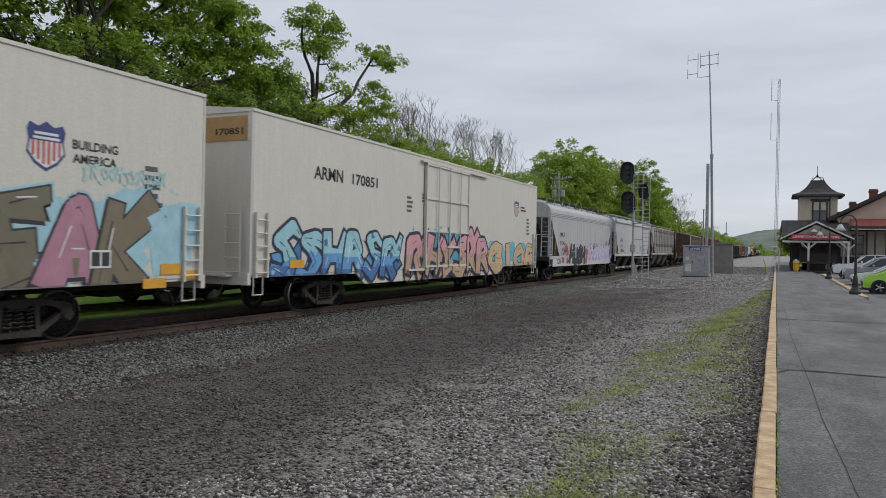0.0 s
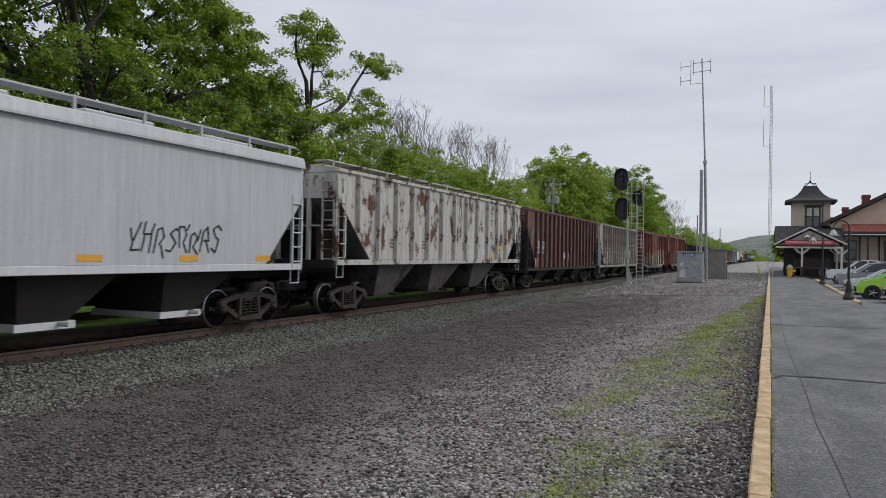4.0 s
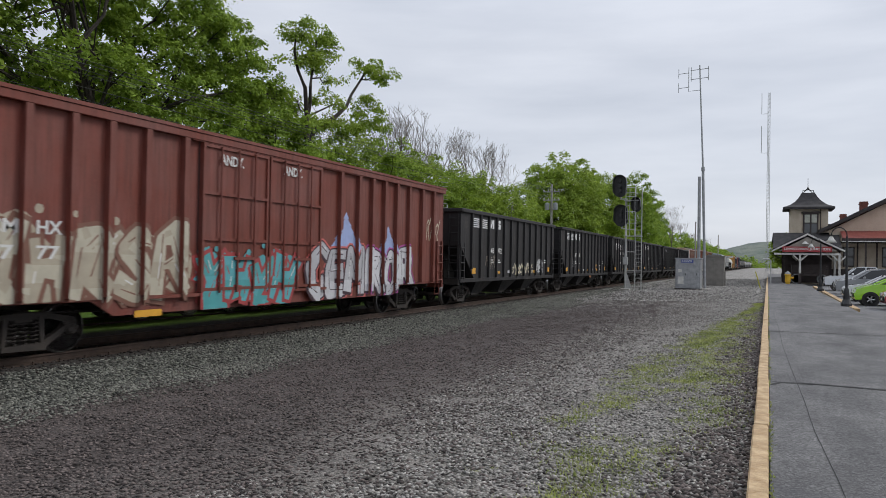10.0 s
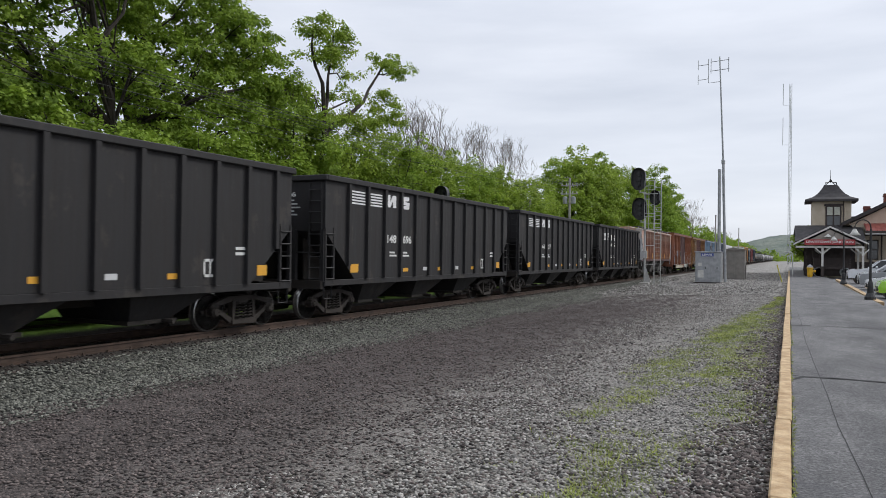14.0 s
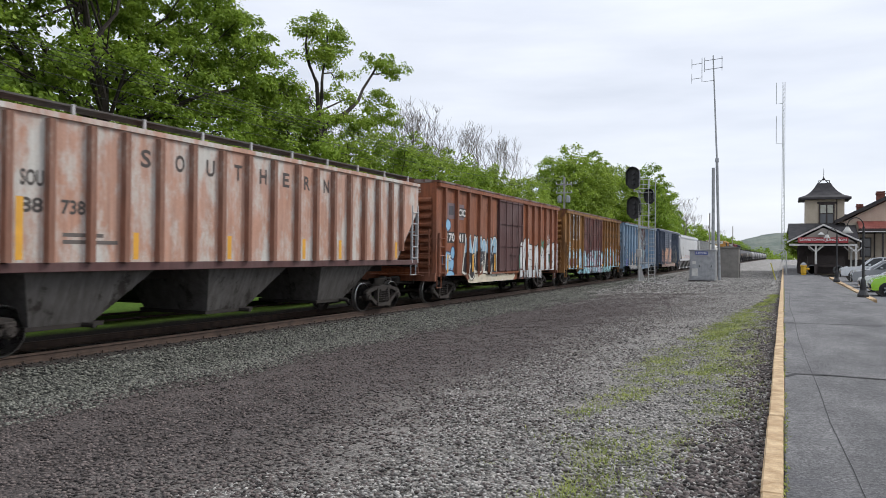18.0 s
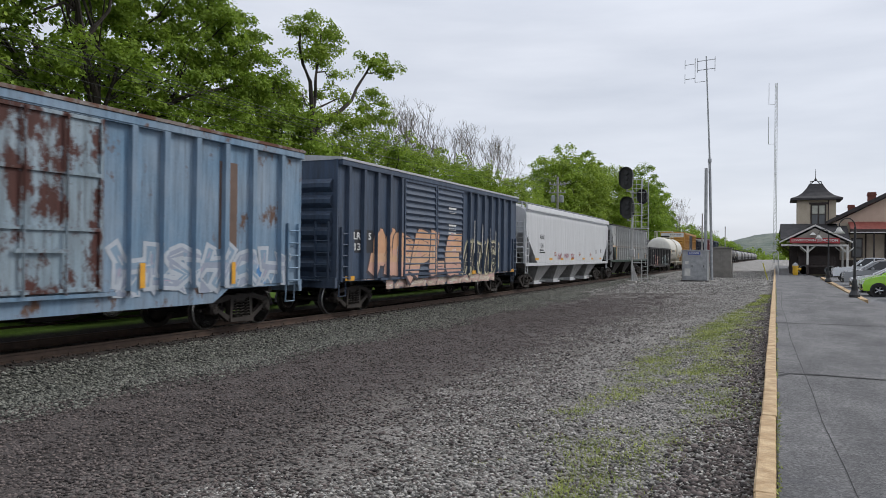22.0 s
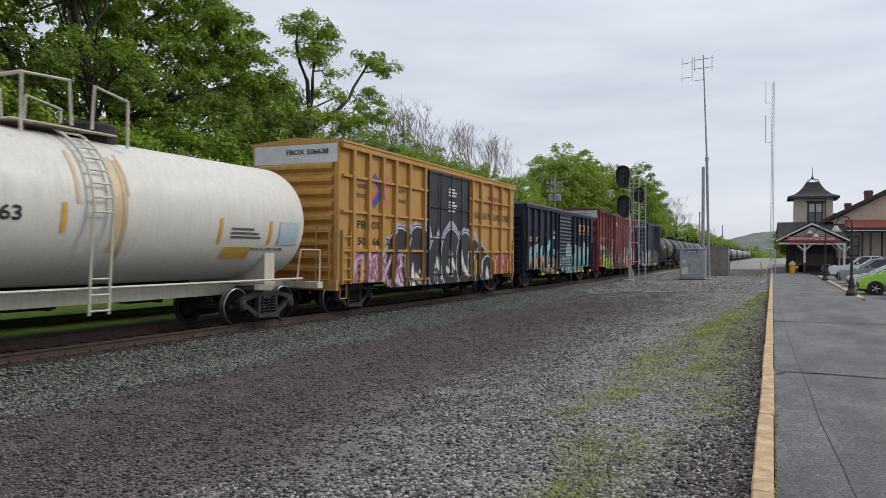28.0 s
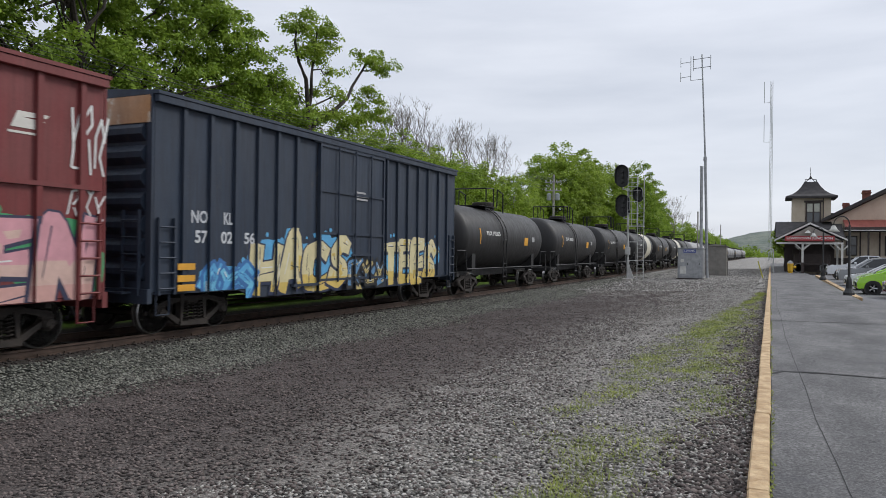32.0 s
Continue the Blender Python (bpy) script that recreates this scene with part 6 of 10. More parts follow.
ribs = [-7.15, -6.35, -5.59, -4.77, -4.01, -3.17, -2.27, -1.38, -0.51, 0.43, 1.4, 2.22, 3.06, 3.88, 4.69, 5.5, 6.32, 7.04]
c, b = hopper(16.66, 4.25, SOUTH, "faded salmon-brown ribbed covered hopper with peeling paint", ribs, zs=1.65, slope=(1.5, 1.75), slope_mat=SLOPEGREY, bays=3, bay_mat=BAYGREY, rail=GREY1, white_sill=CICDOOR, end_mat=BAYGREY, walkway=ROOFDARK, posts=SOUTHRIB)
for i, ch in enumerate("SOUTHERN"):
    side_text(c, ch, -3.62 + i * 0.892, 3.52, 0.26, 0.36, (0.06, 0.045, 0.04))
side_text(c, "SOU", -6.15, 2.95, 0.55, 0.28, (0.06, 0.05, 0.045))
side_text(c, "88", -6.1, 2.5, 0.42, 0.26, (0.06, 0.05, 0.045))
side_text(c, "738", -5.3, 2.5, 0.5, 0.26, (0.06, 0.05, 0.045))
bars(c, -5.3, 1.95, 1.3, 0.25, 2, (0.12, 0.1, 0.09))
for y in (-6.26, -3.9, -1.3, 1.5, 3.2, 6.45):
    plate(c, y, 1.7, 0.13, 0.52 if y > -6 else 1.05, YELLOW, "reflector", 1.7)
run_car(c, 264.74, 281.4)

ribs = [-7.17, -6.08, -4.92, -3.78, -2.64, 2.39, 3.4, 4.4, 5.4, 6.4, 7.3]
c, b = boxcar(15.5, 4.52, CICBR, CICBR, ROOFRUST, "orange-brown ribbed boxcar with pale blue, black and white graffiti", ribs, 3.2, 0.38, 0.98, end_ribs=9, door_mat=CICDOOR)
plate(c, -5.98, 3.3, 0.82, 0.36, BLACK, "sign_plate", 1.556)
side_text(c, "CIC", -5.95, 3.34, 0.68, 0.27, WHITE, 1.558)
plate(c, -7.05, 2.28, 0.82, 0.42, BLACK, "sign_plate", 1.554)
plate(c, -5.98, 2.28, 0.85, 0.42, BLACK, "sign_plate", 1.554)
side_text(c, "170", -7.0, 2.33, 0.74, 0.32, WHITE, 1.558)
side_text(c, "411", -5.93, 2.33, 0.74, 0.32, WHITE, 1.558)
end_text(c, "CIC", 0.6, 4.12, 0.3, 0.14, WHITE, -7.81)
plate(c, -6.72, 3.35, 0.42, 0.34, (0.05, 0.05, 0.06), "marking")
plate(c, -6.9, 3.2, 1.6, 0.6, (0.16, 0.11, 0.12), "marking", 1.553)
g_ = Geo()
r_ = random.Random(16)
for i, (y_, z_, ry, rz_) in enumerate(((-6.9, 2.95, 0.34, 0.22), (-6.75, 1.5, 0.5, 0.42), (-6.55, 1.05, 0.36, 0.16), (-6.35, 1.9, 0.16, 0.22), (-7.1, 1.6, 0.18, 0.36))):
    drape(g_, blob(y_, z_, ry + 0.05, rz_ + 0.05, 18), 0.004 + i * 0.0012, b, 1)
    drape(g_, blob(y_, z_, ry, rz_, 18), 0.0046 + i * 0.0012, b, 0)
for y_, z_ in ((-6.9, 1.75), (-6.6, 1.72)):
    drape(g_, blob(y_, z_, 0.12, 0.15, 12), 0.0125, b, 1)
    drape(g_, blob(y_, z_, 0.09, 0.12, 12), 0.013, b, 2)
    drape(g_, blob(y_ + 0.02, z_ - 0.02, 0.035, 0.05, 8), 0.0135, b, 1)
for poly_ in ribbon([(-7.05, 1.32), (-6.8, 1.22), (-6.5, 1.3)], [0.02] * 3, 0):
    drape(g_, poly_, 0.013, b, 1)
part("graffiti", g_, [flat_paint((0.25, 0.48, 0.68)), flat_paint((0.03, 0.04, 0.1)), flat_paint(WHITE)], c, "sprayed pale blue rounded shapes")
graffiti(c, -5.15, -1.75, 0.95, 2.55, 3, [(0.018, 0.018, 0.022), (0.02, 0.022, 0.03), (0.25, 0.42, 0.55)], 71, b, outline=(0.68, 0.66, 0.58), halo=(0.03, 0.03, 0.03), shine=(0.3, 0.45, 0.6), thick=0.44, word="NMM", line=0.05)
graffiti(c, 1.3, 7.6, 0.72, 2.3, 5, [(0.56, 0.57, 0.57), (0.66, 0.67, 0.66)], 72, b, cloud=(0.06, 0.20, 0.13), word="MEVES", thick=0.62, line=0.05)
tag_marks(c, 5.7, 2.35, 0.9, 0.5, WHITE, 74)
graffiti(c, -4.6, 0.6, 0.62, 0.92, 6, [CREAM, (0.6, 0.52, 0.4)], 73, (), cloud=CREAM, outline=CREAM, thick=0.4, x0=1.53)
for y in (-7.0, -4.55, -2.1, 2.4):
    plate(c, y, 1.15, 0.13, 0.7, YELLOW, "reflector", 1.62)
run_car(c, 282.9, 298.4)

ribs = [-7.22, -6.33, -5.53, -4.86, -3.77, 2.09, 2.9, 3.8, 4.77, 5.75, 6.71]
c, b = boxcar(15.37, 4.5, OCHRE, OCHRE, ROOFRUST, "rusty ochre boxcar with dull red double doors and pale blue graffiti", ribs, 5.0, 0.5, 0.95, end_ribs=9, door_mat=OCHRED, doors=2, door_at=-1.13)
draped_plate(c, -6.5, 2.76, 1.62, 1.5, (0.62, 0.6, 0.55), 0.003)
draped_plate(c, -6.42, 2.83, 1.46, 1.36, (0.045, 0.03, 0.028), 0.005)
draped_plate(c, -6.2, 3.0, 0.1, 1.0, (0.62, 0.62, 0.6), 0.007)
draped_plate(c, -5.82, 3.0, 0.1, 1.0, (0.62, 0.62, 0.6), 0.007)
draped_plate(c, -6.2, 3.42, 0.45, 0.1, (0.62, 0.62, 0.6), 0.0075)
draped_plate(c, -5.62, 3.0, 0.08, 1.05, (0.42, 0.27, 0.1), 0.007)
draped_plate(c, -6.95, 1.2, 0.6, 0.45, (0.16, 0.035, 0.03), 0.016, label="dull red panel")
draped_plate(c, -6.15, 1.2, 0.6, 0.45, (0.16, 0.035, 0.03), 0.016, label="dull red panel")
plate(c, -6.95, 2.33, 0.72, 0.32, (0.60, 0.6, 0.56), "sign_plate", 1.556)
side_text(c, "LRS", -6.88, 2.38, 0.5, 0.22, BLACK, 1.56)
plate(c, -6.7, 2.0, 0.42, 0.27, (0.60, 0.6, 0.56), "sign_plate", 1.556)
plate(c, -6.2, 2.0, 0.42, 0.27, (0.60, 0.6, 0.56), "sign_plate", 1.556)
side_text(c, "43", -6.65, 2.04, 0.3, 0.2, BLACK, 1.56)
side_text(c, "32", -6.15, 2.04, 0.3, 0.2, BLACK, 1.56)
end_text(c, "LRS 4332", 0.3, 4.15, 0.85, 0.16, WHITE, -7.75)
for s_, y_, z_, w_ in (("OREGON &", 2.95, 3.66, 3.6), ("NORTHWESTERN", 2.2, 3.12, 4.9), ("RAILROAD", 2.6, 2.55, 3.6)):
    side_text(c, s_, y_, z_, w_, 0.3, (0.07, 0.045, 0.03), 1.556)
graffiti(c, -7.3, -3.0, 0.6, 2.1, 4, [(0.27, 0.52, 0.60), (0.40, 0.58, 0.66)], 81, b, outline=(0.03, 0.04, 0.06), cloud=(0.28, 0.54, 0.58), thick=0.46, word="DEMA", line=0.05)
graffiti(c, -3.0, 2.0, 0.6, 2.1, 5, [(0.30, 0.54, 0.60), (0.42, 0.40, 0.48)], 82, b, outline=(0.03, 0.04, 0.06), cloud=(0.30, 0.42, 0.46), thick=0.4)
graffiti(c, 2.0, 7.3, 0.6, 2.2, 5, [(0.27, 0.54, 0.58), (0.34, 0.56, 0.64)], 83, b, outline=(0.03, 0.03, 0.04), cloud=(0.52, 0.36, 0.42), thick=0.46, word="AKAL", line=0.05)
plate(c, -4.3, 0.70, 8.6, 0.32, (0.26, 0.52, 0.50), "sprayed_band", 1.534)
graffiti(c, -4.4, 4.4, 0.45, 0.92, 8, [(0.26, 0.55, 0.52), (0.3, 0.6, 0.58)], 84, (), cloud=(0.28, 0.56, 0.54), thick=0.3, x0=1.53)
for y in (-7.4, -5.2, -0.9, 1.2, 6.9):
    plate(c, y, 1.1, 0.55, 0.15, YELLOW, "reflector", 1.63)
run_car(c, 300.0, 315.37)

ribs = [-7.13, -6.0, -4.9, -3.7, -2.4, 2.28, 3.1, 4.0, 4.9, 5.85, 6.95]
c, b = boxcar(15.61, 4.5, SKY, SKY, ROOFRUST, "faded sky blue boxcar with a rusted door and grey graffiti", ribs, 3.2, 0.35, 0.95, end_ribs=8, door_mat=paint("rusted_blue_door", (0.30, 0.40, 0.47), 0.6, 0.72, 0.6, (0.085, 0.032, 0.025)))
for s_, y_, z_, w_, h_ in (("CIC", -6.88, 2.05, 0.6, 0.26), ("63", -6.78, 1.68, 0.48, 0.26), ("00", -6.0, 1.68, 0.42, 0.26)):
    plate(c, y_ - 0.05, z_ - 0.04, w_ + 0.1, h_ + 0.08, BLACK, "sign_plate", 1.556)
    side_text(c, s_, y_, z_, w_, h_, WHITE, 1.56)
plate(c, -7.2, 1.2, 1.0, 0.4, (0.25, 0.4, 0.6), "marking", 1.554)
graffiti(c, -5.9, -1.4, 0.7, 2.0, 5, [(0.45, 0.45, 0.44), (0.3, 0.3, 0.3)], 91, b, word="RESER", cloud=(0.10, 0.06, 0.17), shine=WHITE, thick=0.55, line=0.035)
graffiti(c, -7.5, -6.1, 0.75, 1.6, 2, [BLUE, (0.2, 0.1, 0.35)], 92, b, thick=0.3, cloud=BLUE)
graffiti(c, 1.9, 7.3, 0.95, 1.9, 5, [(0.22, 0.32, 0.42), (0.30, 0.34, 0.42)], 93, b, outline=(0.46, 0.50, 0.55), shine=(0.4, 0.33, 0.42), thick=0.24)
plate(c, 4.75, 1.9, 0.6, 2.0, (0.14, 0.085, 0.06), "rust_patch", 1.555)
plate(c, 5.9, 1.05, 0.5, 0.5, (0.08, 0.24, 0.5), "marking", 1.557)
tag_marks(c, -7.3, 2.9, 0.9, 0.8, (0.06, 0.08, 0.1), 94)
for y in (-6.9, -4.5, 2.5, 5.15):
    plate(c, y, 1.1, 0.13, 0.5, YELLOW, "reflector", 1.6)
run_car(c, 316.93, 332.54)

ribs = [-7.34, -6.48, -5.65, -4.85, -4.06, 1.91, 2.65, 3.5, 4.31, 5.16, 5.91, 6.85]
c, b = boxcar(15.61, 4.58, NAVY, NAVY, GREY1, "slate blue boxcar with ridged doors and orange graffiti", ribs, 5.1, 0.3, 0.95, end_ribs=6, doors=2, slats=True, door_at=-1.37)
plate(c, -6.9, 1.85, 1.1, 0.7, (0.02, 0.02, 0.025), "sign_plate", 1.555)
side_text(c, "LR", -6.8, 2.25, 0.4, 0.22, WHITE, 1.559)
side_text(c, "S", -6.1, 2.25, 0.16, 0.22, WHITE, 1.559)
side_text(c, "13", -6.7, 1.92, 0.35, 0.22, WHITE, 1.559)
graffiti(c, -5.8, 0.95, 1.0, 2.45, 5, [(0.62, 0.36, 0.27), (0.66, 0.40, 0.24), (0.66, 0.36, 0.2)], 101, b, outline=(0.05, 0.04, 0.05), word="MRPLE", thick=0.6, line=0.05)
graffiti(c, 1.35, 5.2, 0.97, 2.25, 4, [(0.022, 0.027, 0.04)], 102, b, outline=(0.62, 0.56, 0.36), halo=(0.30, 0.28, 0.2), shine=CREAM, thick=0.4, word="AHNG", line=0.06)
graffiti(c, -7.4, 7.3, 0.68, 0.95, 14, [CREAM, (0.62, 0.4, 0.36), (0.6, 0.55, 0.45)], 103, (), outline=(0.5, 0.36, 0.3), thick=0.4, x0=1.53)
for y in (2.4, 3.3, 4.2, 4.9):
    plate(c, y, 1.9, 0.06, 1.4 - 0.15 * (y - 2), (0.6, 0.6, 0.58), "paint_run", 1.62)
for z_ in (2.6, 2.75, 2.9, 3.4, 3.55):
    plate(c, -0.3, z_, 0.7, 0.07, WHITE, "marking", 1.66)
for y in (-7.5, -3.4, 0.2, 2.2, 6.9):
    plate(c, y, 1.02, 0.5, 0.14, YELLOW, "reflector", 1.63)
run_car(c, 334.39, 350.0)

c, b = hopper(19.54, 4.3, PURE, "clean white smooth-sided covered hopper with four grey bays", [], smooth=True, zs=1.42, slope=(1.9, 1.5), bays=4, bay_mat=paint("bay_pale", (0.30, 0.30, 0.30), 0.5, 0.2, 0.6), white_sill=PURE, walkway=galvanised, gate=0.2, gate_mat=PURE, bay_z=0.42, eave=4.14)
side_text(c, "ALHX", -7.43, 2.68, 0.82, 0.25, BLACK)
side_text(c, "1134", -7.42, 2.22, 0.62, 0.25, BLACK)
bars(c, -7.45, 1.9, 1.1, 0.25, 2, BLACK)
for y in (-8.2, -5.6, -3.3, -0.9, 2.0, 4.5, 7.0):
    plate(c, y, 1.55, 0.6, 0.12, YELLOW, "reflector")
for y in (-4.6, 1.0, 4.0):
    bars(c, y, 1.75, 0.5, 0.28, 3, (0.35, 0.15, 0.1))
tag_marks(c, -4.0, 1.6, 0.9, 0.3, (0.4, 0.06, 0.1), 111)
tag_marks(c, -2.5, 1.65, 1.0, 0.25, (0.4, 0.06, 0.1), 112)
tag_marks(c, -1.0, 1.65, 0.8, 0.25, (0.4, 0.06, 0.1), 113)
bars(c, 7.2, 2.0, 0.45, 0.3, 4, BLACK)
bars(c, 5.6, 1.95, 0.7, 0.28, 4, (0.3, 0.3, 0.3))
run_car(c, 351.66, 371.2)

ribs = even(-6.6, 7.1, 17)
c, b = hopper(16.64, 4.25, RBGREY, "weathered grey and dark green covered hopper with a peach stripe", ribs, zs=1.5, slope=(1.6, 2.3), slope_mat=SLOPEGREY, bays=3, bay_mat=BAYSHADE, rail=RBGREY, white_sill=RBGREEN, walkway=False, roof_mat=ROOFDARK, low=(RBGREEN, 2.5, "dark green lower side"))
grib = Geo().prism([(0, -0.064), (0.1, -0.046), (0.1, 0.046), (0, 0.064)], "z", 1.5, 2.5).mesh("lower_rib", RBGREEN)
for y in ribs:
    if abs(y) < 7.0:
        child("lower_rib", grib, c, (1.55, y, 0))
sg = Geo()
drape(sg, [(-7.75, 2.5), (7.75, 2.5), (7.75, 2.63), (-7.75, 2.63)], 0.006, b, 0)
part("stripe", sg, flat_paint((0.62, 0.44, 0.28)), c, "peach stripe")
DKG = (0.03, 0.06, 0.045)
side_text(c, "R", -5.47, 3.6, 0.42, 0.55, DKG, 1.558)
side_text(c, "N", -4.7, 2.78, 0.6, 0.56, DKG, 1.558)
for i, ch in enumerate("EADING"):
    side_text(c, ch, -4.42 + i * 0.96, 3.55, 0.3, 0.3, DKG, 1.558)
side_text(c, "&", 1.9, 3.5, 0.26, 0.3, DKG, 1.558)
for i, ch in enumerate("ORTHERN"):
    side_text(c, ch, -3.6 + i * 0.96, 2.85, 0.3, 0.3, DKG, 1.558)
side_text(c, "RB", -5.45, 2.12, 0.5, 0.22, WHITE, 1.562)
side_text(c, "MN", -4.6, 2.12, 0.52, 0.22, WHITE, 1.562)
side_text(c, "100", -5.55, 1.82, 0.6, 0.2, WHITE, 1.562)
side_text(c, "23", -4.55, 1.82, 0.4, 0.2, WHITE, 1.562)
end_text(c, "RBMN", 0.7, 4.0, 0.6, 0.13, DKG, -8.36)
for y in (-6.85, -4.75, -2.2, 0.9, 3.3, 5.6, 7.0):
    plate(c, y, 1.55, 0.1, 0.5 if y > -6 else 0.95, YELLOW, "reflector", 1.63)
bars(c, -3.4, 1.75, 0.5, 0.2, 2, WHITE)
bars(c, -2.5, 1.75, 0.5, 0.2, 2, WHITE)
run_car(c, 372.56, 389.2)


def gondola(lo, hi):
    L, H, zs = hi - lo, 2.66, 1.0
    a = L / 2
    car = new_car("gondola", "low black ribbed gondola with sprayed tags")
    g = Geo().box((1.48, -a, zs), (1.55, a, H)).box((-1.55, -a, zs), (-1.48, a, H)).box((-1.48, -a, zs), (1.48, a, zs + 0.08))
    for s in (-1, 1):
        g.box((-1.48, min(s * a, s * (a - 0.07)), zs + 0.08), (1.48, max(s * a, s * (a - 0.07)), H))
    part("body", g, GONDBLK, car)
    tc = Geo()
    for s in (-1, 1):
        tc.box((min(s * 1.46, s * 1.66), -a - 0.05, H - 0.1), (max(s * 1.46, s * 1.66), a + 0.05, H + 0.06), 0, 0.02)
        tc.box((-1.66, min(s * (a - 0.07), s * (a + 0.1)), H - 0.1), (1.66, max(s * (a - 0.07), s * (a + 0.1)), H + 0.057), 0, 0.02)
    part("top_chord", tc, GONDBLK, car)
    ribs = even(-a + 1.0, a - 1.0, 12)
    rib = Geo().prism([(0, -0.1), (0.1, -0.06), (0.1, 0.06), (0, 0.1)], "z", zs, H - 0.1).mesh("rib", GONDBLK)
    for y in ribs:
        child("rib", rib, car, (1.55, y, 0))
        child("rib", rib, car, (-1.55, y, 0), "", (0, 0, 180))
    eg = Geo()
    for i in range(4):
        z = zs + 0.25 + i * 0.36
        eg.prism([(-a, z), (-a - 0.1, z + 0.06), (-a - 0.1, z + 0.16), (-a, z + 0.22)], "x", -1.4, 1.4)
    part("end_panel", eg, GONDBLK, car)
    part("side_sill", Geo().prism([(-a, zs), (-a, zs - 0.2), (-a + 3, zs - 0.2), (-a + 3.6, zs - 0.36), (a - 3.6, zs - 0.36), (a - 3, zs - 0.2), (a, zs - 0.2), (a, zs)], "x", 1.44, 1.53), GONDBLK, car)
    ladder(car, -a + 0.15, -a + 0.55, zs - 0.1, H - 0.2, 4, GONDBLK)
    ladder(car, a - 0.55, a - 0.15, zs - 0.1, H - 0.2, 4, GONDBLK)
    b = rib_bands(ribs, 0.17, 0.1)
    side_text(car, "TILX", -5.9, 2.22, 0.6, 0.18, WHITE)
    side_text(car, "5302", -5.9, 1.75, 0.6, 0.17, WHITE)
    side_text(car, "8", -4.85, 1.75, 0.15, 0.17, WHITE)
    graffiti(car, -4.3, -1.2, 0.85, 1.85, 4, [(0.62, 0.45, 0.4), CREAM, (0.55, 0.25, 0.2)], 121, b, thick=0.2, outline=(0.1, 0.03, 0.03))
    graffiti(car, 0.6, 5.0, 0.85, 1.95, 4, [(0.5, 0.6, 0.6), (0.35, 0.5, 0.52)], 122, b, thick=0.2)
    tag_marks(car, -7.3, 1.0, 0.8, 1.2, WHITE, 123)
    plate(car, -7.0, 1.05, 0.1, 0.7, YELLOW, "reflector")
    plate(car, 7.0, 1.05, 0.14, 0.75, YELLOW, "reflector")
    graffiti(car, 4.9, 6.6, 1.1, 2.2, 3, [(0.5, 0.5, 0.5), WHITE], 124, b, thick=0.14)
    underframe(car, L, zs)
    add_truck(car, -a + 1.7)
    add_truck(car, a - 1.7)
    add_couplers(car, a)
    run_car(car, lo, hi)


gondola(390.72, 406.6)


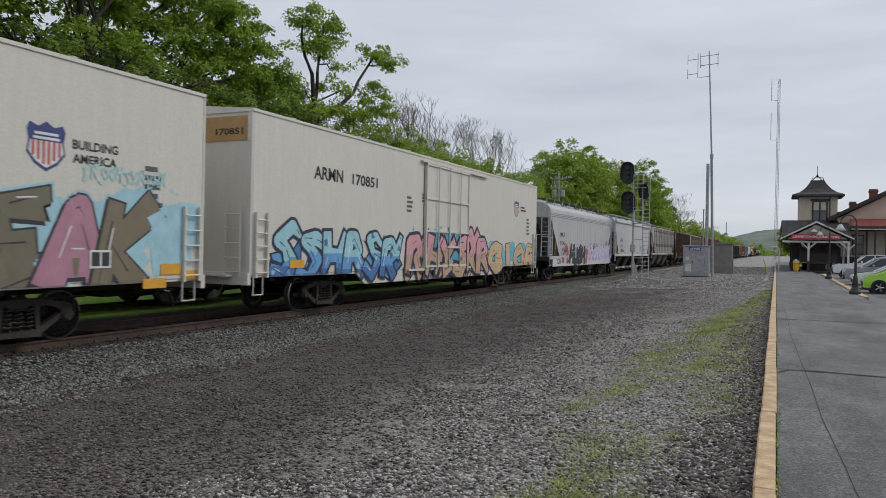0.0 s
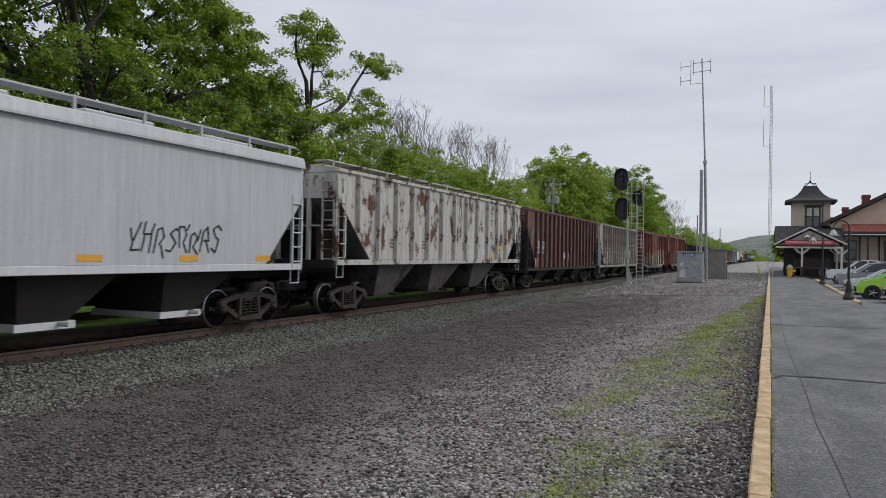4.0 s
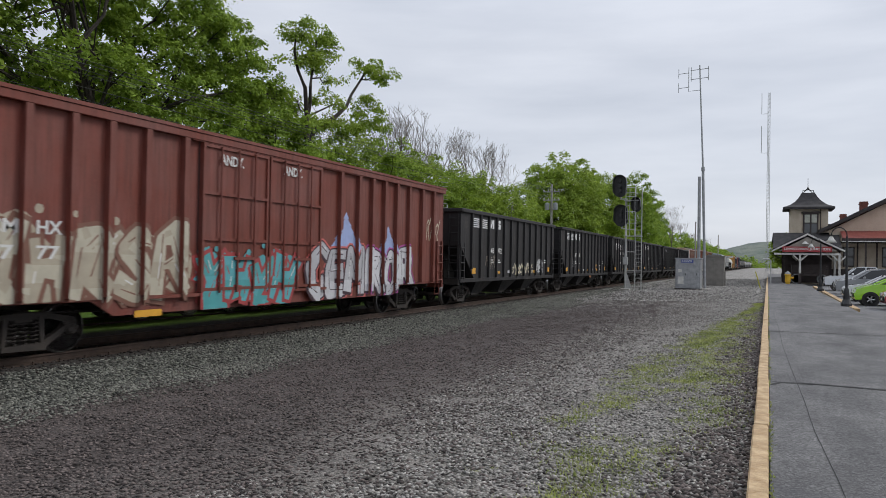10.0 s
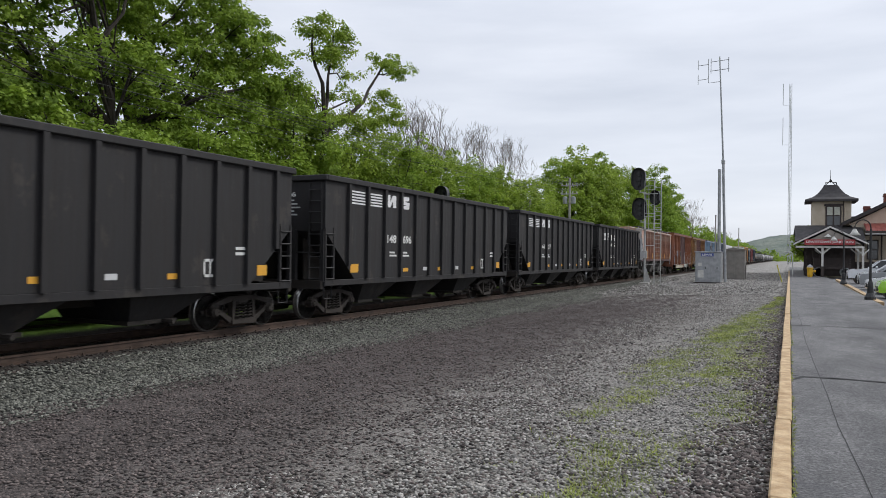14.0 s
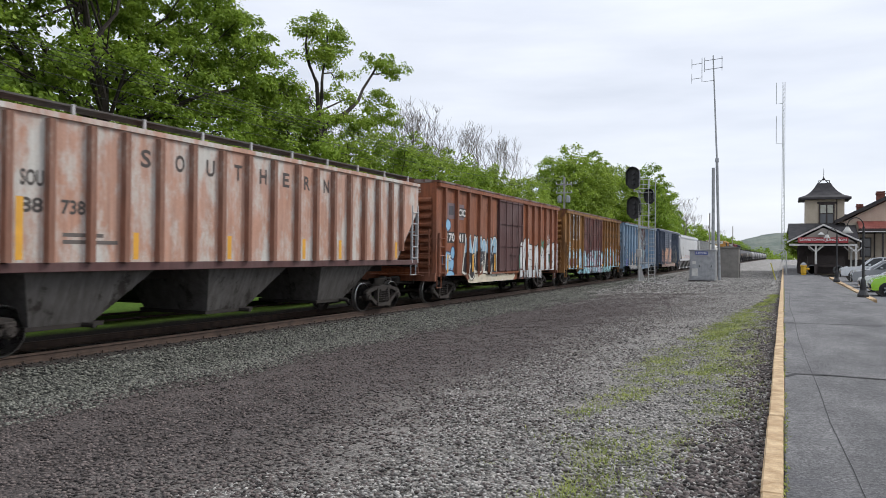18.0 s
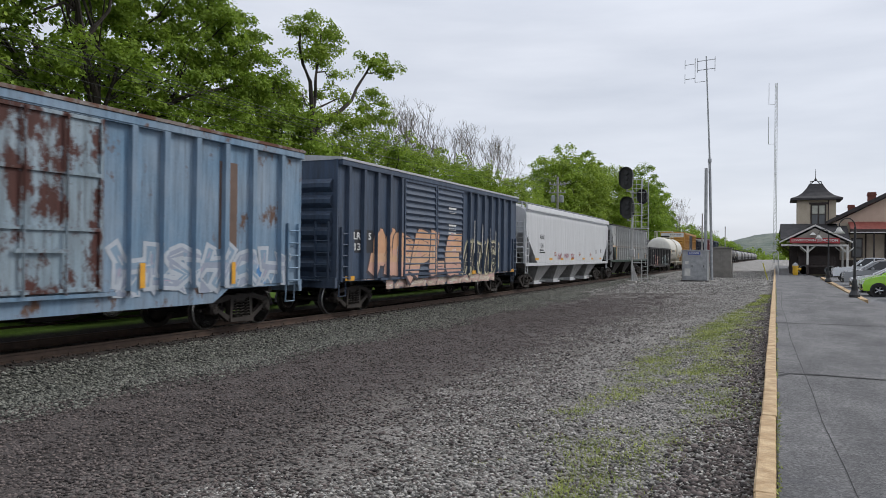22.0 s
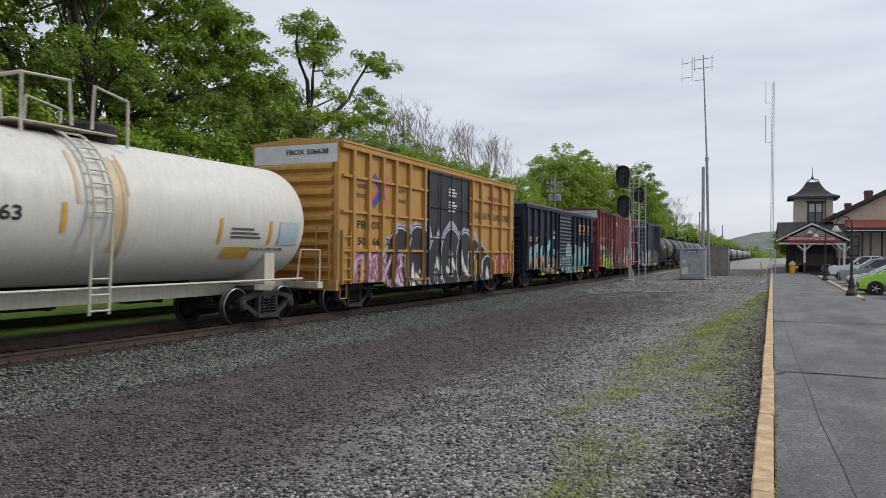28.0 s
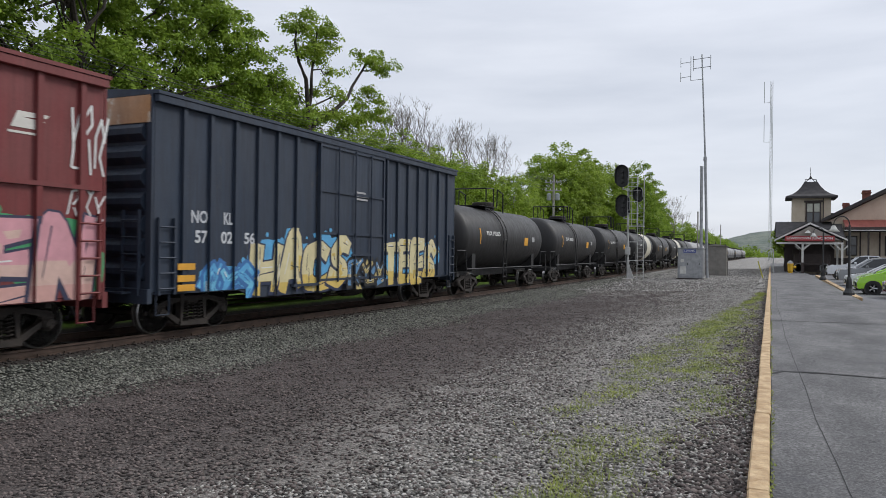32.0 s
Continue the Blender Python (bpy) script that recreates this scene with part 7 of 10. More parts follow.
def tank_car(L, R, zc, material, label, dome=True, detail=True, band=None, rail=None):
    """A tank on a low frame, with ladder, walkway and hand rails."""
    car = new_car("tank_car", label)
    a = L / 2
    rail = rail or material
    prof = []
    hd = 0.62
    for i in range(7):
        t = i / 6 * math.pi / 2
        prof.append((R * math.sin(t), -a + 0.55 + hd * (1 - math.cos(t))))
    prof += [(R, -a * 0.33), (R * 1.004, -0.01), (R, a * 0.33)] + [(r, -y) for r, y in reversed(prof)]
    n = 40 if detail else 24
    g = Geo().lathe(prof, "y", (0, 0, zc), n)
    part("tank", g, material, car, smooth=True)
    if band:
        part("band", Geo().lathe([(R + 0.006, band[0]), (R + 0.006, band[1])], "y", (0, 0, zc), n), band[2], car, "broad pale band", smooth=True)
    fr = Geo().box((-0.2, -a, 0.72), (0.2, a, 1.0))
    for s in (-1, 1):
        fr.box((-1.4, min(s * a, s * (a - 0.25)), 0.82), (1.4, max(s * a, s * (a - 0.25)), 1.0))
        fr.prism([(-1.25, 1.0), (1.25, 1.0), (1.25, zc - R * 0.45), (0.9, zc - R * 0.72), (-0.9, zc - R * 0.72), (-1.25, zc - R * 0.45)], "y", s * (a - 2.2) - 0.2, s * (a - 2.2) + 0.2)
    part("frame", fr, rail, car)
    top = Geo().lathe([(0.55, zc + R - 0.12), (0.55, zc + R + 0.28), (0.5, zc + R + 0.34)], "z", (0, 0, 0), 16)
    part("manway", top, steel_brown, car)
    for s in (-1, 1):
        hr = Geo().tube([(s * 1.35, -a + 0.1, 1.02), (s * 1.35, -a + 0.1, 1.9), (s * 1.35, -a + 1.0, 1.9), (s * 1.35, -a + 1.1, 1.85), (s * 1.35, -a + 1.15, 1.05)], 0.03, 5)
        hr.tube([(s * 1.35, a - 0.1, 1.02), (s * 1.35, a - 0.1, 1.9), (s * 1.35, a - 1.0, 1.9), (s * 1.35, a - 1.15, 1.05)], 0.03, 5)
        hr.tube([(s * 1.42, -a + 1.0, 1.12), (s * 1.42, a - 1.0, 1.12)], 0.03, 5)
        part("hand_rail", hr, rail, car)
    if detail:
        lg = Geo()
        for y in (-1.17, -0.73):
            pts = [(1.5, y, 0.62), (1.52, y, 1.15)] + [(math.cos(t) * (R + 0.1), y, zc + math.sin(t) * (R + 0.1)) for t in even(-0.2, 1.25, 9)]
            lg.tube(pts, 0.03, 5)
        for i in range(11):
            t = -0.55 + i * 0.17
            x, z = (math.cos(t) * (R + 0.1), zc + math.sin(t) * (R + 0.1)) if t > -0.2 else (1.52, 0.7 + i * 0.3)
            lg.tube([(x, -1.17, z), (x, -0.73, z)], 0.02, 5)
        part("ladder", lg, rail, car, "curved ladder to the tank top")
        pl = Geo().box((-0.7, -2.2, zc + R + 0.06), (0.7, 0.1, zc + R + 0.09))
        for s in (-1, 1):
            pl.tube([(s * 1.0, -2.2, zc + R - 0.2), (s * 1.0, -2.2, zc + R + 0.85), (s * 1.0, -1.25, zc + R + 0.9), (s * 1.0, -1.2, zc + R + 0.06)], 0.035, 6)
            pl.tube([(s * 1.0, 0.1, zc + R - 0.2), (s * 1.0, 0.1, zc + R + 0.75), (s * 1.0, -0.7, zc + R + 0.9), (s * 1.0, -0.75, zc + R + 0.06)], 0.035, 6)
        pl.tube([(-1.0, -2.2, zc + R + 0.85), (1.0, -2.2, zc + R + 0.85)], 0.035, 6)
        part("top_platform", pl, rail, car, "railed platform on the tank top")
    add_truck(car, -a + 2.0)
    add_truck(car, a - 2.0)
    add_couplers(car, a)
    return car


def tank_text(car, string, y, width, height, z, R, zc, color):
    """Lettering bent round the tank."""
    me = text_mesh(string, width, height)
    for v in me.vertices:
        t = (z - zc + v.co.y) / R
        v.co = ((R + 0.006) * math.cos(t), y + v.co.x, zc + (R + 0.006) * math.sin(t))
    me.materials.append(flat_paint(color))
    child("lettering", me, car, (0, 0, 0), "black lettering")


def tank_plate(car, y, w, z, h, R, zc, color):
    g = Geo()
    n = max(2, int(h / 0.12))
    vs, fs = [], []
    for i in range(n + 1):
        t = (z - zc + h * i / n) / R
        for yy in (y, y + w):
            vs.append(((R + 0.013) * math.cos(t), yy, zc + (R + 0.013) * math.sin(t)))
    g.add(vs, [(2 * i, 2 * i + 1, 2 * i + 3, 2 * i + 2) for i in range(n)])
    part("marking", g, flat_paint(color), car)


RT, ZT = 1.5, 2.62
c = tank_car(13.2, RT, ZT, TANKW, "white tank car with rust-stained belly and railed top platform", rail=paint("rail_cream", (0.62, 0.58, 0.46), 0.25, 0.1))
tank_text(c, "SHPX", -5.0, 1.0, 0.27, 2.33, RT, ZT, BLACK)
tank_text(c, "209463", -3.8, 1.3, 0.27, 2.33, RT, ZT, BLACK)
for i, (y_, w_, z_, h_) in enumerate(((-0.62, 0.13, 1.75, 2.0), (-0.5, 0.06, 2.2, 1.6), (-1.45, 0.09, 2.7, 1.1), (-0.3, 0.05, 2.9, 1.0))):
    tank_plate(c, y_, w_, z_, h_, RT, ZT, (0.60, 0.47 - 0.02 * i, 0.27))
for y_, w_, z_, h_, col in ((-5.6, 0.12, 1.55, 1.1, YELLOW), (-1.75, 0.1, 2.15, 0.55, YELLOW), (2.3, 0.1, 2.0, 0.6, YELLOW), (4.1, 0.1, 2.0, 0.6, YELLOW), (2.6, 0.95, 1.6, 0.32, (0.6, 0.36, 0.06)), (4.5, 0.8, 2.0, 0.6, (0.45, 0.53, 0.58)), (2.7, 1.1, 2.15, 0.05, (0.1, 0.1, 0.1)), (2.7, 1.0, 2.25, 0.05, (0.1, 0.1, 0.1)), (2.7, 0.8, 2.35, 0.05, (0.1, 0.1, 0.1)), (-5.0, 1.9, 1.98, 0.05, (0.1, 0.1, 0.1)), (-5.0, 1.7, 1.84, 0.05, (0.1, 0.1, 0.1)), (-0.42, 0.1, 1.5, 2.2, (0.52, 0.38, 0.2))):
    tank_plate(c, y_, w_, z_, h_, RT, ZT, col)
tank_text(c, "HYDROCHLORIC ACID", 3.3, 1.5, 0.09, 1.82, RT, ZT, (0.1, 0.1, 0.1))
run_car(c, 407.2, 420.4)

ribs = [-7.05, -6.15, -5.27, -4.41, -3.4, -2.2, 2.3, 3.3, 4.6, 5.8, 7.0]
c, b = boxcar(15.43, 5.08, TTXY, TTXY, TTXY, "tall yellow boxcar with black door and black-white graffiti", ribs, 3.9, 0.35, 0.85, end_ribs=9, door_mat=paint("door_black", (0.025, 0.027, 0.032), 0.2), top_band=flat_paint((0.62, 0.63, 0.62)), belts=(1.9, 3.05, 4.1))
side_text(c, "FB", -6.73, 2.57, 0.5, 0.24, BLACK, 1.56)
side_text(c, "OX", -5.8, 2.57, 0.5, 0.24, BLACK, 1.56)
for s_, y_ in (("50", -6.7), ("66", -5.75), ("38", -4.7)):
    side_text(c, s_, y_, 2.06, 0.45, 0.24, BLACK, 1.56)
for s_, y_, z_ in (("next", -6.85, 3.8), ("load", -6.85, 3.52), ("any", -4.4, 3.8), ("road", -4.4, 3.52)):
    side_text(c, s_, y_, z_, 0.55, 0.17, (0.12, 0.08, 0.05), 1.56)
g_ = Geo()
for i, (p_, q_, m_) in enumerate((((-5.95, 3.4), (-4.85, 4.2), 0), ((-5.95, 4.2), (-4.85, 3.4), 1))):
    drape(g_, stroke(p_, q_, 0.12, 0, random.Random(1)), 0.006 + 0.003 * i, b, m_)
for p_, q_ in (((-5.75, 4.25), (-5.35, 3.9)), ((-5.75, 3.35), (-5.35, 3.7))):
    drape(g_, stroke(p_, q_, 0.1, 0, random.Random(2)), 0.013, b, 2)
part("emblem", g_, [flat_paint((0.6, 0.12, 0.08)), flat_paint((0.62, 0.14, 0.1)), flat_paint((0.05, 0.08, 0.35))], c, "red and blue crossed emblem")
g_ = Geo()
for y_ in (4.25, 4.85):
    drape(g_, [(y_ + 0.2, 3.75), (y_ + 0.36, 3.75), (y_ + 0.36, 4.22), (y_ + 0.2, 4.22)], 0.004, b, 0)
    drape(g_, [(y_, 4.2), (y_ + 0.56, 4.2), (y_ + 0.56, 4.36), (y_, 4.36)], 0.0045, b, 0)
for p_, q_ in (((5.5, 3.78), (5.95, 4.33)), ((5.5, 4.33), (5.95, 3.78))):
    drape(g_, stroke(p_, q_, 0.07, 0, random.Random(1)), 0.005, b, 0)
part("emblem", g_, flat_paint((0.32, 0.07, 0.05)), c, "dark red bold emblem")
draped_text(c, "RAILCAR POOLING EXPERTS", 2.7, 3.3, 4.65, 0.3, (0.05, 0.035, 0.03), "dark painted lettering")
bars(c, -0.2, 4.0, 0.9, 0.35, 3, WHITE, 1.66)
bars(c, -0.2, 3.4, 0.9, 0.45, 4, WHITE, 1.66)
end_text(c, "FBOX 506638", -0.3, 4.72, 1.5, 0.16, BLACK, -7.79)
g_ = Geo()
r_ = random.Random(31)
LUMPS = ((-3.9, 1.55, 1.0, 1.1), (-2.6, 1.5, 0.95, 1.25), (-1.2, 1.4, 0.75, 1.0), (0.1, 1.6, 0.95, 1.15), (1.5, 1.55, 0.9, 1.1), (2.6, 1.45, 0.8, 1.0), (3.5, 1.3, 0.75, 0.85), (4.2, 1.1, 0.6, 0.6))
for i, (y_, z_, ry, rz_) in enumerate(LUMPS):
    drape(g_, cut(blob(y_, z_ + 0.12, ry * 1.15, rz_ * 1.1, 22, r_), 0.95, 3.4, 1), 0.002 + 0.0001 * i, b, 3)
for i, (y_, z_, ry, rz_) in enumerate(LUMPS):
    for grow, m_, o_ in ((0.09, 0, 0.0), (0.05, 1, 0.0006), (0.0, 0, 0.0012)):
        drape(g_, cut([(p[0], max(p[1], 0.66)) for p in blob(y_, z_, ry + grow, rz_ + grow, 26)], 0.6, 3.2, 1), 0.004 + 0.002 * i + o_, b, m_)
    for k_ in range(3):
        cy_, cz_ = y_ + r_.uniform(-0.45, 0.45) * ry, z_ + r_.uniform(-0.55, 0.05) * rz_
        tilt_ = r_.uniform(0.3, 1.2)
        path_ = [(cy_ - 0.3 * ry * math.cos(tilt_) * f + 0.1 * f * f, cz_ + 0.45 * rz_ * math.sin(tilt_) * f) for f in (-1, -0.5, 0, 0.5, 1)]
        for grow, m_, o_ in ((0.045, 4, 0.0), (0.0, 1, 0.0005)):
            for poly_ in ribbon(path_, [0.03, 0.1, 0.13, 0.09, 0.02], grow):
                drape(g_, poly_, 0.0055 + 0.002 * i + 0.0005 * k_ + o_, b, m_)
part("graffiti", g_, [flat_paint((0.016, 0.017, 0.02)), flat_paint(WHITE), flat_paint((0.3, 0.3, 0.3)), flat_paint((0.42, 0.42, 0.56)), flat_paint((0.28, 0.29, 0.31))], c, "swollen black sprayed forms with white rims")
graffiti(c, -6.9, -3.6, 0.65, 1.9, 4, [(0.48, 0.42, 0.56), (0.6, 0.52, 0.6)], 133, b, outline=(0.35, 0.1, 0.2), thick=0.14, cloud=(0.5, 0.46, 0.56))
graffiti(c, 4.5, 7.3, 0.7, 1.9, 3, [(0.5, 0.08, 0.06), (0.45, 0.35, 0.5)], 134, b, outline=(0.45, 0.08, 0.06), thick=0.14)
for y in (-6.6, -4.4, 2.7, 5.0, 6.7):
    plate(c, y, 0.95, 0.13, 0.62, YELLOW, "reflector", 1.63)
run_car(c, 420.99, 436.42)

ribs = [-7.4, -6.3, -5.21, -4.01, -2.89, -2.0, 2.08, 3.12, 4.27, 5.45, 6.6]
c, b = boxcar(15.3, 4.42, BLUEBLK, BLUEBLK, paint("grey_roof", (0.2, 0.2, 0.21), 0.3), "blue-black boxcar with ridged doors and teal graffiti", ribs, 2.9, 0.35, 0.95, end_ribs=9, doors=1, slats=True)
side_text(c, "CS", -6.75, 2.48, 0.5, 0.24, GOLD, 1.56)
side_text(c, "XT", -5.7, 2.48, 0.5, 0.24, GOLD, 1.56)
side_text(c, "141", -6.75, 1.98, 0.6, 0.24, GOLD, 1.56)
side_text(c, "478", -5.8, 1.98, 0.62, 0.24, GOLD, 1.56)
for y_ in (3.65, 4.65, 5.75):
    g_ = Geo().box((1.556, y_, 3.3), (1.559, y_ + 0.14, 3.75)).box((1.556, y_ + 0.38, 3.3), (1.559, y_ + 0.5, 3.75)).box((1.559, y_ + 0.1, 3.62), (1.561, y_ + 0.42, 3.75)).box((1.559, y_ + 0.1, 3.3), (1.561, y_ + 0.42, 3.42)).box((1.556, y_ - 0.04, 3.12), (1.559, y_ + 0.56, 3.19))
    part("emblem", g_, flat_paint(GOLD), c, "bold yellow block emblem")
graffiti(c, -7.0, -1.9, 0.6, 2.3, 5, [(0.33, 0.24, 0.15), (0.42, 0.31, 0.20), (0.24, 0.54, 0.60)], 141, b, thick=0.4, outline=(0.012, 0.02, 0.03), grade=True)
graffiti(c, -1.7, 0.6, 0.8, 1.7, 3, [(0.2, 0.24, 0.26), (0.25, 0.4, 0.42)], 142, b, thick=0.2)
graffiti(c, 0.4, 6.2, 0.65, 2.2, 5, [(0.05, 0.20, 0.19), (0.10, 0.34, 0.33), (0.25, 0.45, 0.44)], 143, b, halo=(0.24, 0.05, 0.12), outline=(0.60, 0.66, 0.66), word="DAIN", thick=0.5, line=0.035)
for y in (-4.6, -1.7, 0.7, 2.5, 4.5, 6.6):
    plate(c, y, 0.66, 0.55, 0.14, YELLOW, "reflector", 1.56)
plate(c, -2.3, 3.0, 0.4, 0.14, WHITE, "marking")
plate(c, -2.6, 2.7, 0.5, 0.14, WHITE, "marking")
run_car(c, 438.2, 453.5)

ribs = [-7.33, -6.31, -5.26, -4.24, -3.19, -2.2, 2.1, 3.1, 4.2, 5.3, 6.35, 7.2]
c, b = boxcar(15.4, 5.05, RED3, RED3, RED3, "tall maroon boxcar with lime green and pink graffiti", ribs, 3.8, 0.35, 0.85, end_ribs=5, top_band=flat_paint((0.55, 0.54, 0.52)), belts=(2.95,), rib_w=0.12, rib_d=0.07)
for s_, y_ in (("BN", -7.0), ("SF", -5.95)):
    g_ = Geo()
    for i in range(2):
        g_.box((1.556, y_ + i * 0.36, 2.78), (1.559, y_ + i * 0.36 + 0.09, 3.06)).box((1.556, y_ + i * 0.36 + 0.18, 2.78), (1.559, y_ + i * 0.36 + 0.26, 3.06)).box((1.5595, y_ + i * 0.36, 2.89), (1.561, y_ + i * 0.36 + 0.26, 2.95))
    part("emblem", g_, flat_paint(WHITE), c, "white block initials")
side_text(c, "729", -7.0, 2.14, 0.7, 0.28, WHITE, 1.56)
side_text(c, "214", -5.98, 2.14, 0.62, 0.28, WHITE, 1.56)
end_text(c, "729214", -0.1, 4.68, 0.9, 0.17, BLACK, -7.77)
for i in range(4):
    y_ = 3.0 + i * 0.95
    g_ = Geo().prism([(y_, 3.86), (y_ + 0.5, 3.86), (y_ + 0.62, 4.02), (y_ + 0.2, 4.04), (y_ + 0.66, 4.08), (y_ + 0.7, 4.14), (y_ + 0.12, 4.14)], "x", 1.556, 1.559).box((1.556, y_ - 0.05, 3.76), (1.559, y_ + 0.55, 3.80))
    part("emblem", g_, flat_paint((0.66, 0.64, 0.58)), c, "slanted cream emblem")
graffiti(c, -7.4, -6.0, 0.65, 1.6, 3, [RED, (0.55, 0.1, 0.08)], 150, b, outline=(0.2, 0.02, 0.02), thick=0.18)
graffiti(c, -6.8, -1.9, 0.65, 2.4, 5, [LIME, (0.42, 0.60, 0.08), (0.12, 0.10, 0.07)], 151, b, outline=(0.05, 0.02, 0.03), cloud=(0.42, 0.32, 0.52), word="BREKC", thick=0.58, line=0.045)
graffiti(c, -1.2, 1.6, 0.7, 1.9, 4, [(0.12, 0.4, 0.08), (0.3, 0.3, 0.5), RED], 152, b, thick=0.2, outline=(0.05, 0.02, 0.02))
graffiti(c, 1.9, 7.5, 0.75, 2.3, 5, [(0.60, 0.34, 0.30), (0.62, 0.42, 0.36), (0.62, 0.30, 0.34)], 153, b, outline=(0.03, 0.03, 0.07), cloud=(0.05, 0.3, 0.12), word="DAVEN", thick=0.5)
tag_marks(c, 6.9, 3.2, 0.8, 1.2, WHITE, 154)
tag_marks(c, 6.9, 2.4, 0.8, 0.5, WHITE, 155)
tag_marks(c, -3.2, 2.6, 0.9, 0.3, WHITE, 156)
bars(c, -1.8, 4.1, 1.0, 0.25, 2, WHITE, 1.66)
run_car(c, 455.1, 470.5)

ribs = [-6.84, -6.02, -5.2, -4.38, -3.61, -2.81, 2.1, 2.85, 3.6, 4.4, 5.2, 6.1, 6.9]
c, b = boxcar(15.3, 5.05, DKBLUE, DKBLUE, DKBLUE, "tall dark blue boxcar with blue and yellow graffiti", ribs, 3.7, 0.35, 0.85, end_ribs=7, top_band=paint("peeling_band", (0.42, 0.22, 0.10), 0.2, 0.4, 0.6, (0.55, 0.5, 0.42)), rib_w=0.11, rib_d=0.075)
side_text(c, "NO", -6.55, 2.42, 0.5, 0.28, (0.55, 0.57, 0.6), 1.56)
side_text(c, "KL", -5.55, 2.42, 0.3, 0.28, (0.55, 0.57, 0.6), 1.56)
for s_, y_ in (("57", -6.45), ("02", -5.55), ("56", -4.85)):
    side_text(c, s_, y_, 1.98, 0.38, 0.28, (0.62, 0.64, 0.66), 1.56)
graffiti(c, -4.5, -0.3, 0.62, 2.15, 4, [(0.66, 0.48, 0.12), (0.68, 0.6, 0.34)], 161, b, outline=(0.02, 0.03, 0.07), cloud=(0.10, 0.38, 0.66), thick=0.52, word="HACS", line=0.04)
graffiti(c, 2.0, 6.0, 0.6, 2.15, 4, [(0.66, 0.48, 0.12), (0.68, 0.6, 0.34)], 162, b, outline=(0.02, 0.03, 0.07), cloud=(0.10, 0.38, 0.66), thick=0.52, word="TEES", line=0.04)
graffiti(c, -6.2, -4.5, 0.66, 1.5, 3, [(0.10, 0.38, 0.66), (0.16, 0.5, 0.7)], 163, b, cloud=(0.10, 0.38, 0.66), outline=(0.04, 0.16, 0.4), thick=0.3)
graffiti(c, -0.3, 2.0, 0.7, 1.6, 3, [(0.10, 0.25, 0.45), (0.5, 0.4, 0.15)], 164, b, thick=0.2)
bars(c, 0.1, 3.35, 0.8, 0.3, 3, (0.4, 0.4, 0.4), 1.66)
for z_ in (0.95, 1.15, 1.4):
    plate(c, -7.05, z_, 0.5, 0.14, YELLOW, "reflector", 1.65)
run_car(c, 471.7, 487.0)

# the string of tank cars behind, most of them black
proto = []
proto.append(tank_car(12.9, 1.45, 2.5, TANKB, "black tank car with grey road grime", detail=True))
tank_text(proto[0], "TILX 192625", -3.2, 1.8, 0.2, 2.6, 1.45, 2.5, WHITE)
tank_plate(proto[0], -4.0, 0.1, 2.2, 0.7, 1.45, 2.5, YELLOW)
tank_plate(proto[0], 2.2, 0.6, 2.2, 0.4, 1.45, 2.5, YELLOW)
tank_plate(proto[0], 3.5, 0.4, 2.4, 0.25, 1.45, 2.5, (0.4, 0.4, 0.4))
proto.append(tank_car(12.9, 1.45, 2.5, TANKB, "black tank car with a broad cream band", detail=True, band=(1.5, 4.2, flat_paint((0.6, 0.57, 0.46)))))
tank_text(proto[1], "TILX 290", -3.0, 1.4, 0.2, 2.6, 1.45, 2.5, WHITE)
proto.append(tank_car(12.9, 1.45, 2.5, paint("tank_grey", (0.33, 0.33, 0.33), 0.4, 0.2), "dull grey tank car", detail=False))
order = [0, 0, 0, 1, 0, 1] + [0, 2, 2, 0, 2, 0, 2, 2, 0, 2, 2, 2, 0, 2, 2, 2, 2, 0, 2, 2, 2]
used = set()
for i, k in enumerate(order):
    lo = 487.7 + i * 13.75
    if k in used:
        c = copy_thing(proto[k], Matrix())
    else:
        c = proto[k]
        used.add(k)
    run_car(c, lo, lo + 12.9)

# the other train, rolling slowly the other way on the far track
BACK = []
proto2, b = coal_hopper("148210", 1)
tagged(proto2, group="freight cars of the far train")
proto3, b = hopper(14.06, 3.98, paint("far_hopper_grey", (0.16, 0.165, 0.17), 0.3, 0.1), "dark grey ribbed open hopper on the far track", even(-5.9, 6.4, 13), covered=False, zs=1.12, slope=(1.5, 1.35), bays=3, bay_mat=COAL, bay_z=0.42, truck_in=1.16, rib_d=0.09, name="coal_hopper")
proto4, b = hopper(14.06, 3.98, paint("far_hopper_brown", (0.07, 0.042, 0.034), 0.3, 0.1), "dark brown ribbed open hopper on the far track", even(-5.9, 6.4, 13), covered=False, zs=1.12, slope=(1.5, 1.35), bays=3, bay_mat=COAL, bay_z=0.42, truck_in=1.16, rib_d=0.09, name="coal_hopper")
tagged(proto3, group="freight cars of the far train")
tagged(proto4, group="freight cars of the far train")
kinds = [proto2, proto3, proto4]
seen_ = set()
# the black and the grey car meet at 42.7 m along the track at 25.45 s
first = 42.7 - 25.45 * 4.6
for i in range(-12, 8):
    k = 1 if i == 0 else (2 if i in (-2, -3, -6) else (1 if i in (3, 6) else 0))
    c = kinds[k] if k not in seen_ else copy_thing(kinds[k], Matrix())
    seen_.add(k)
    BACK.append((c, first + 0.75 + 7.03 + i * 15.55))


SPEED, BACK_SPEED = 14.40, 4.6


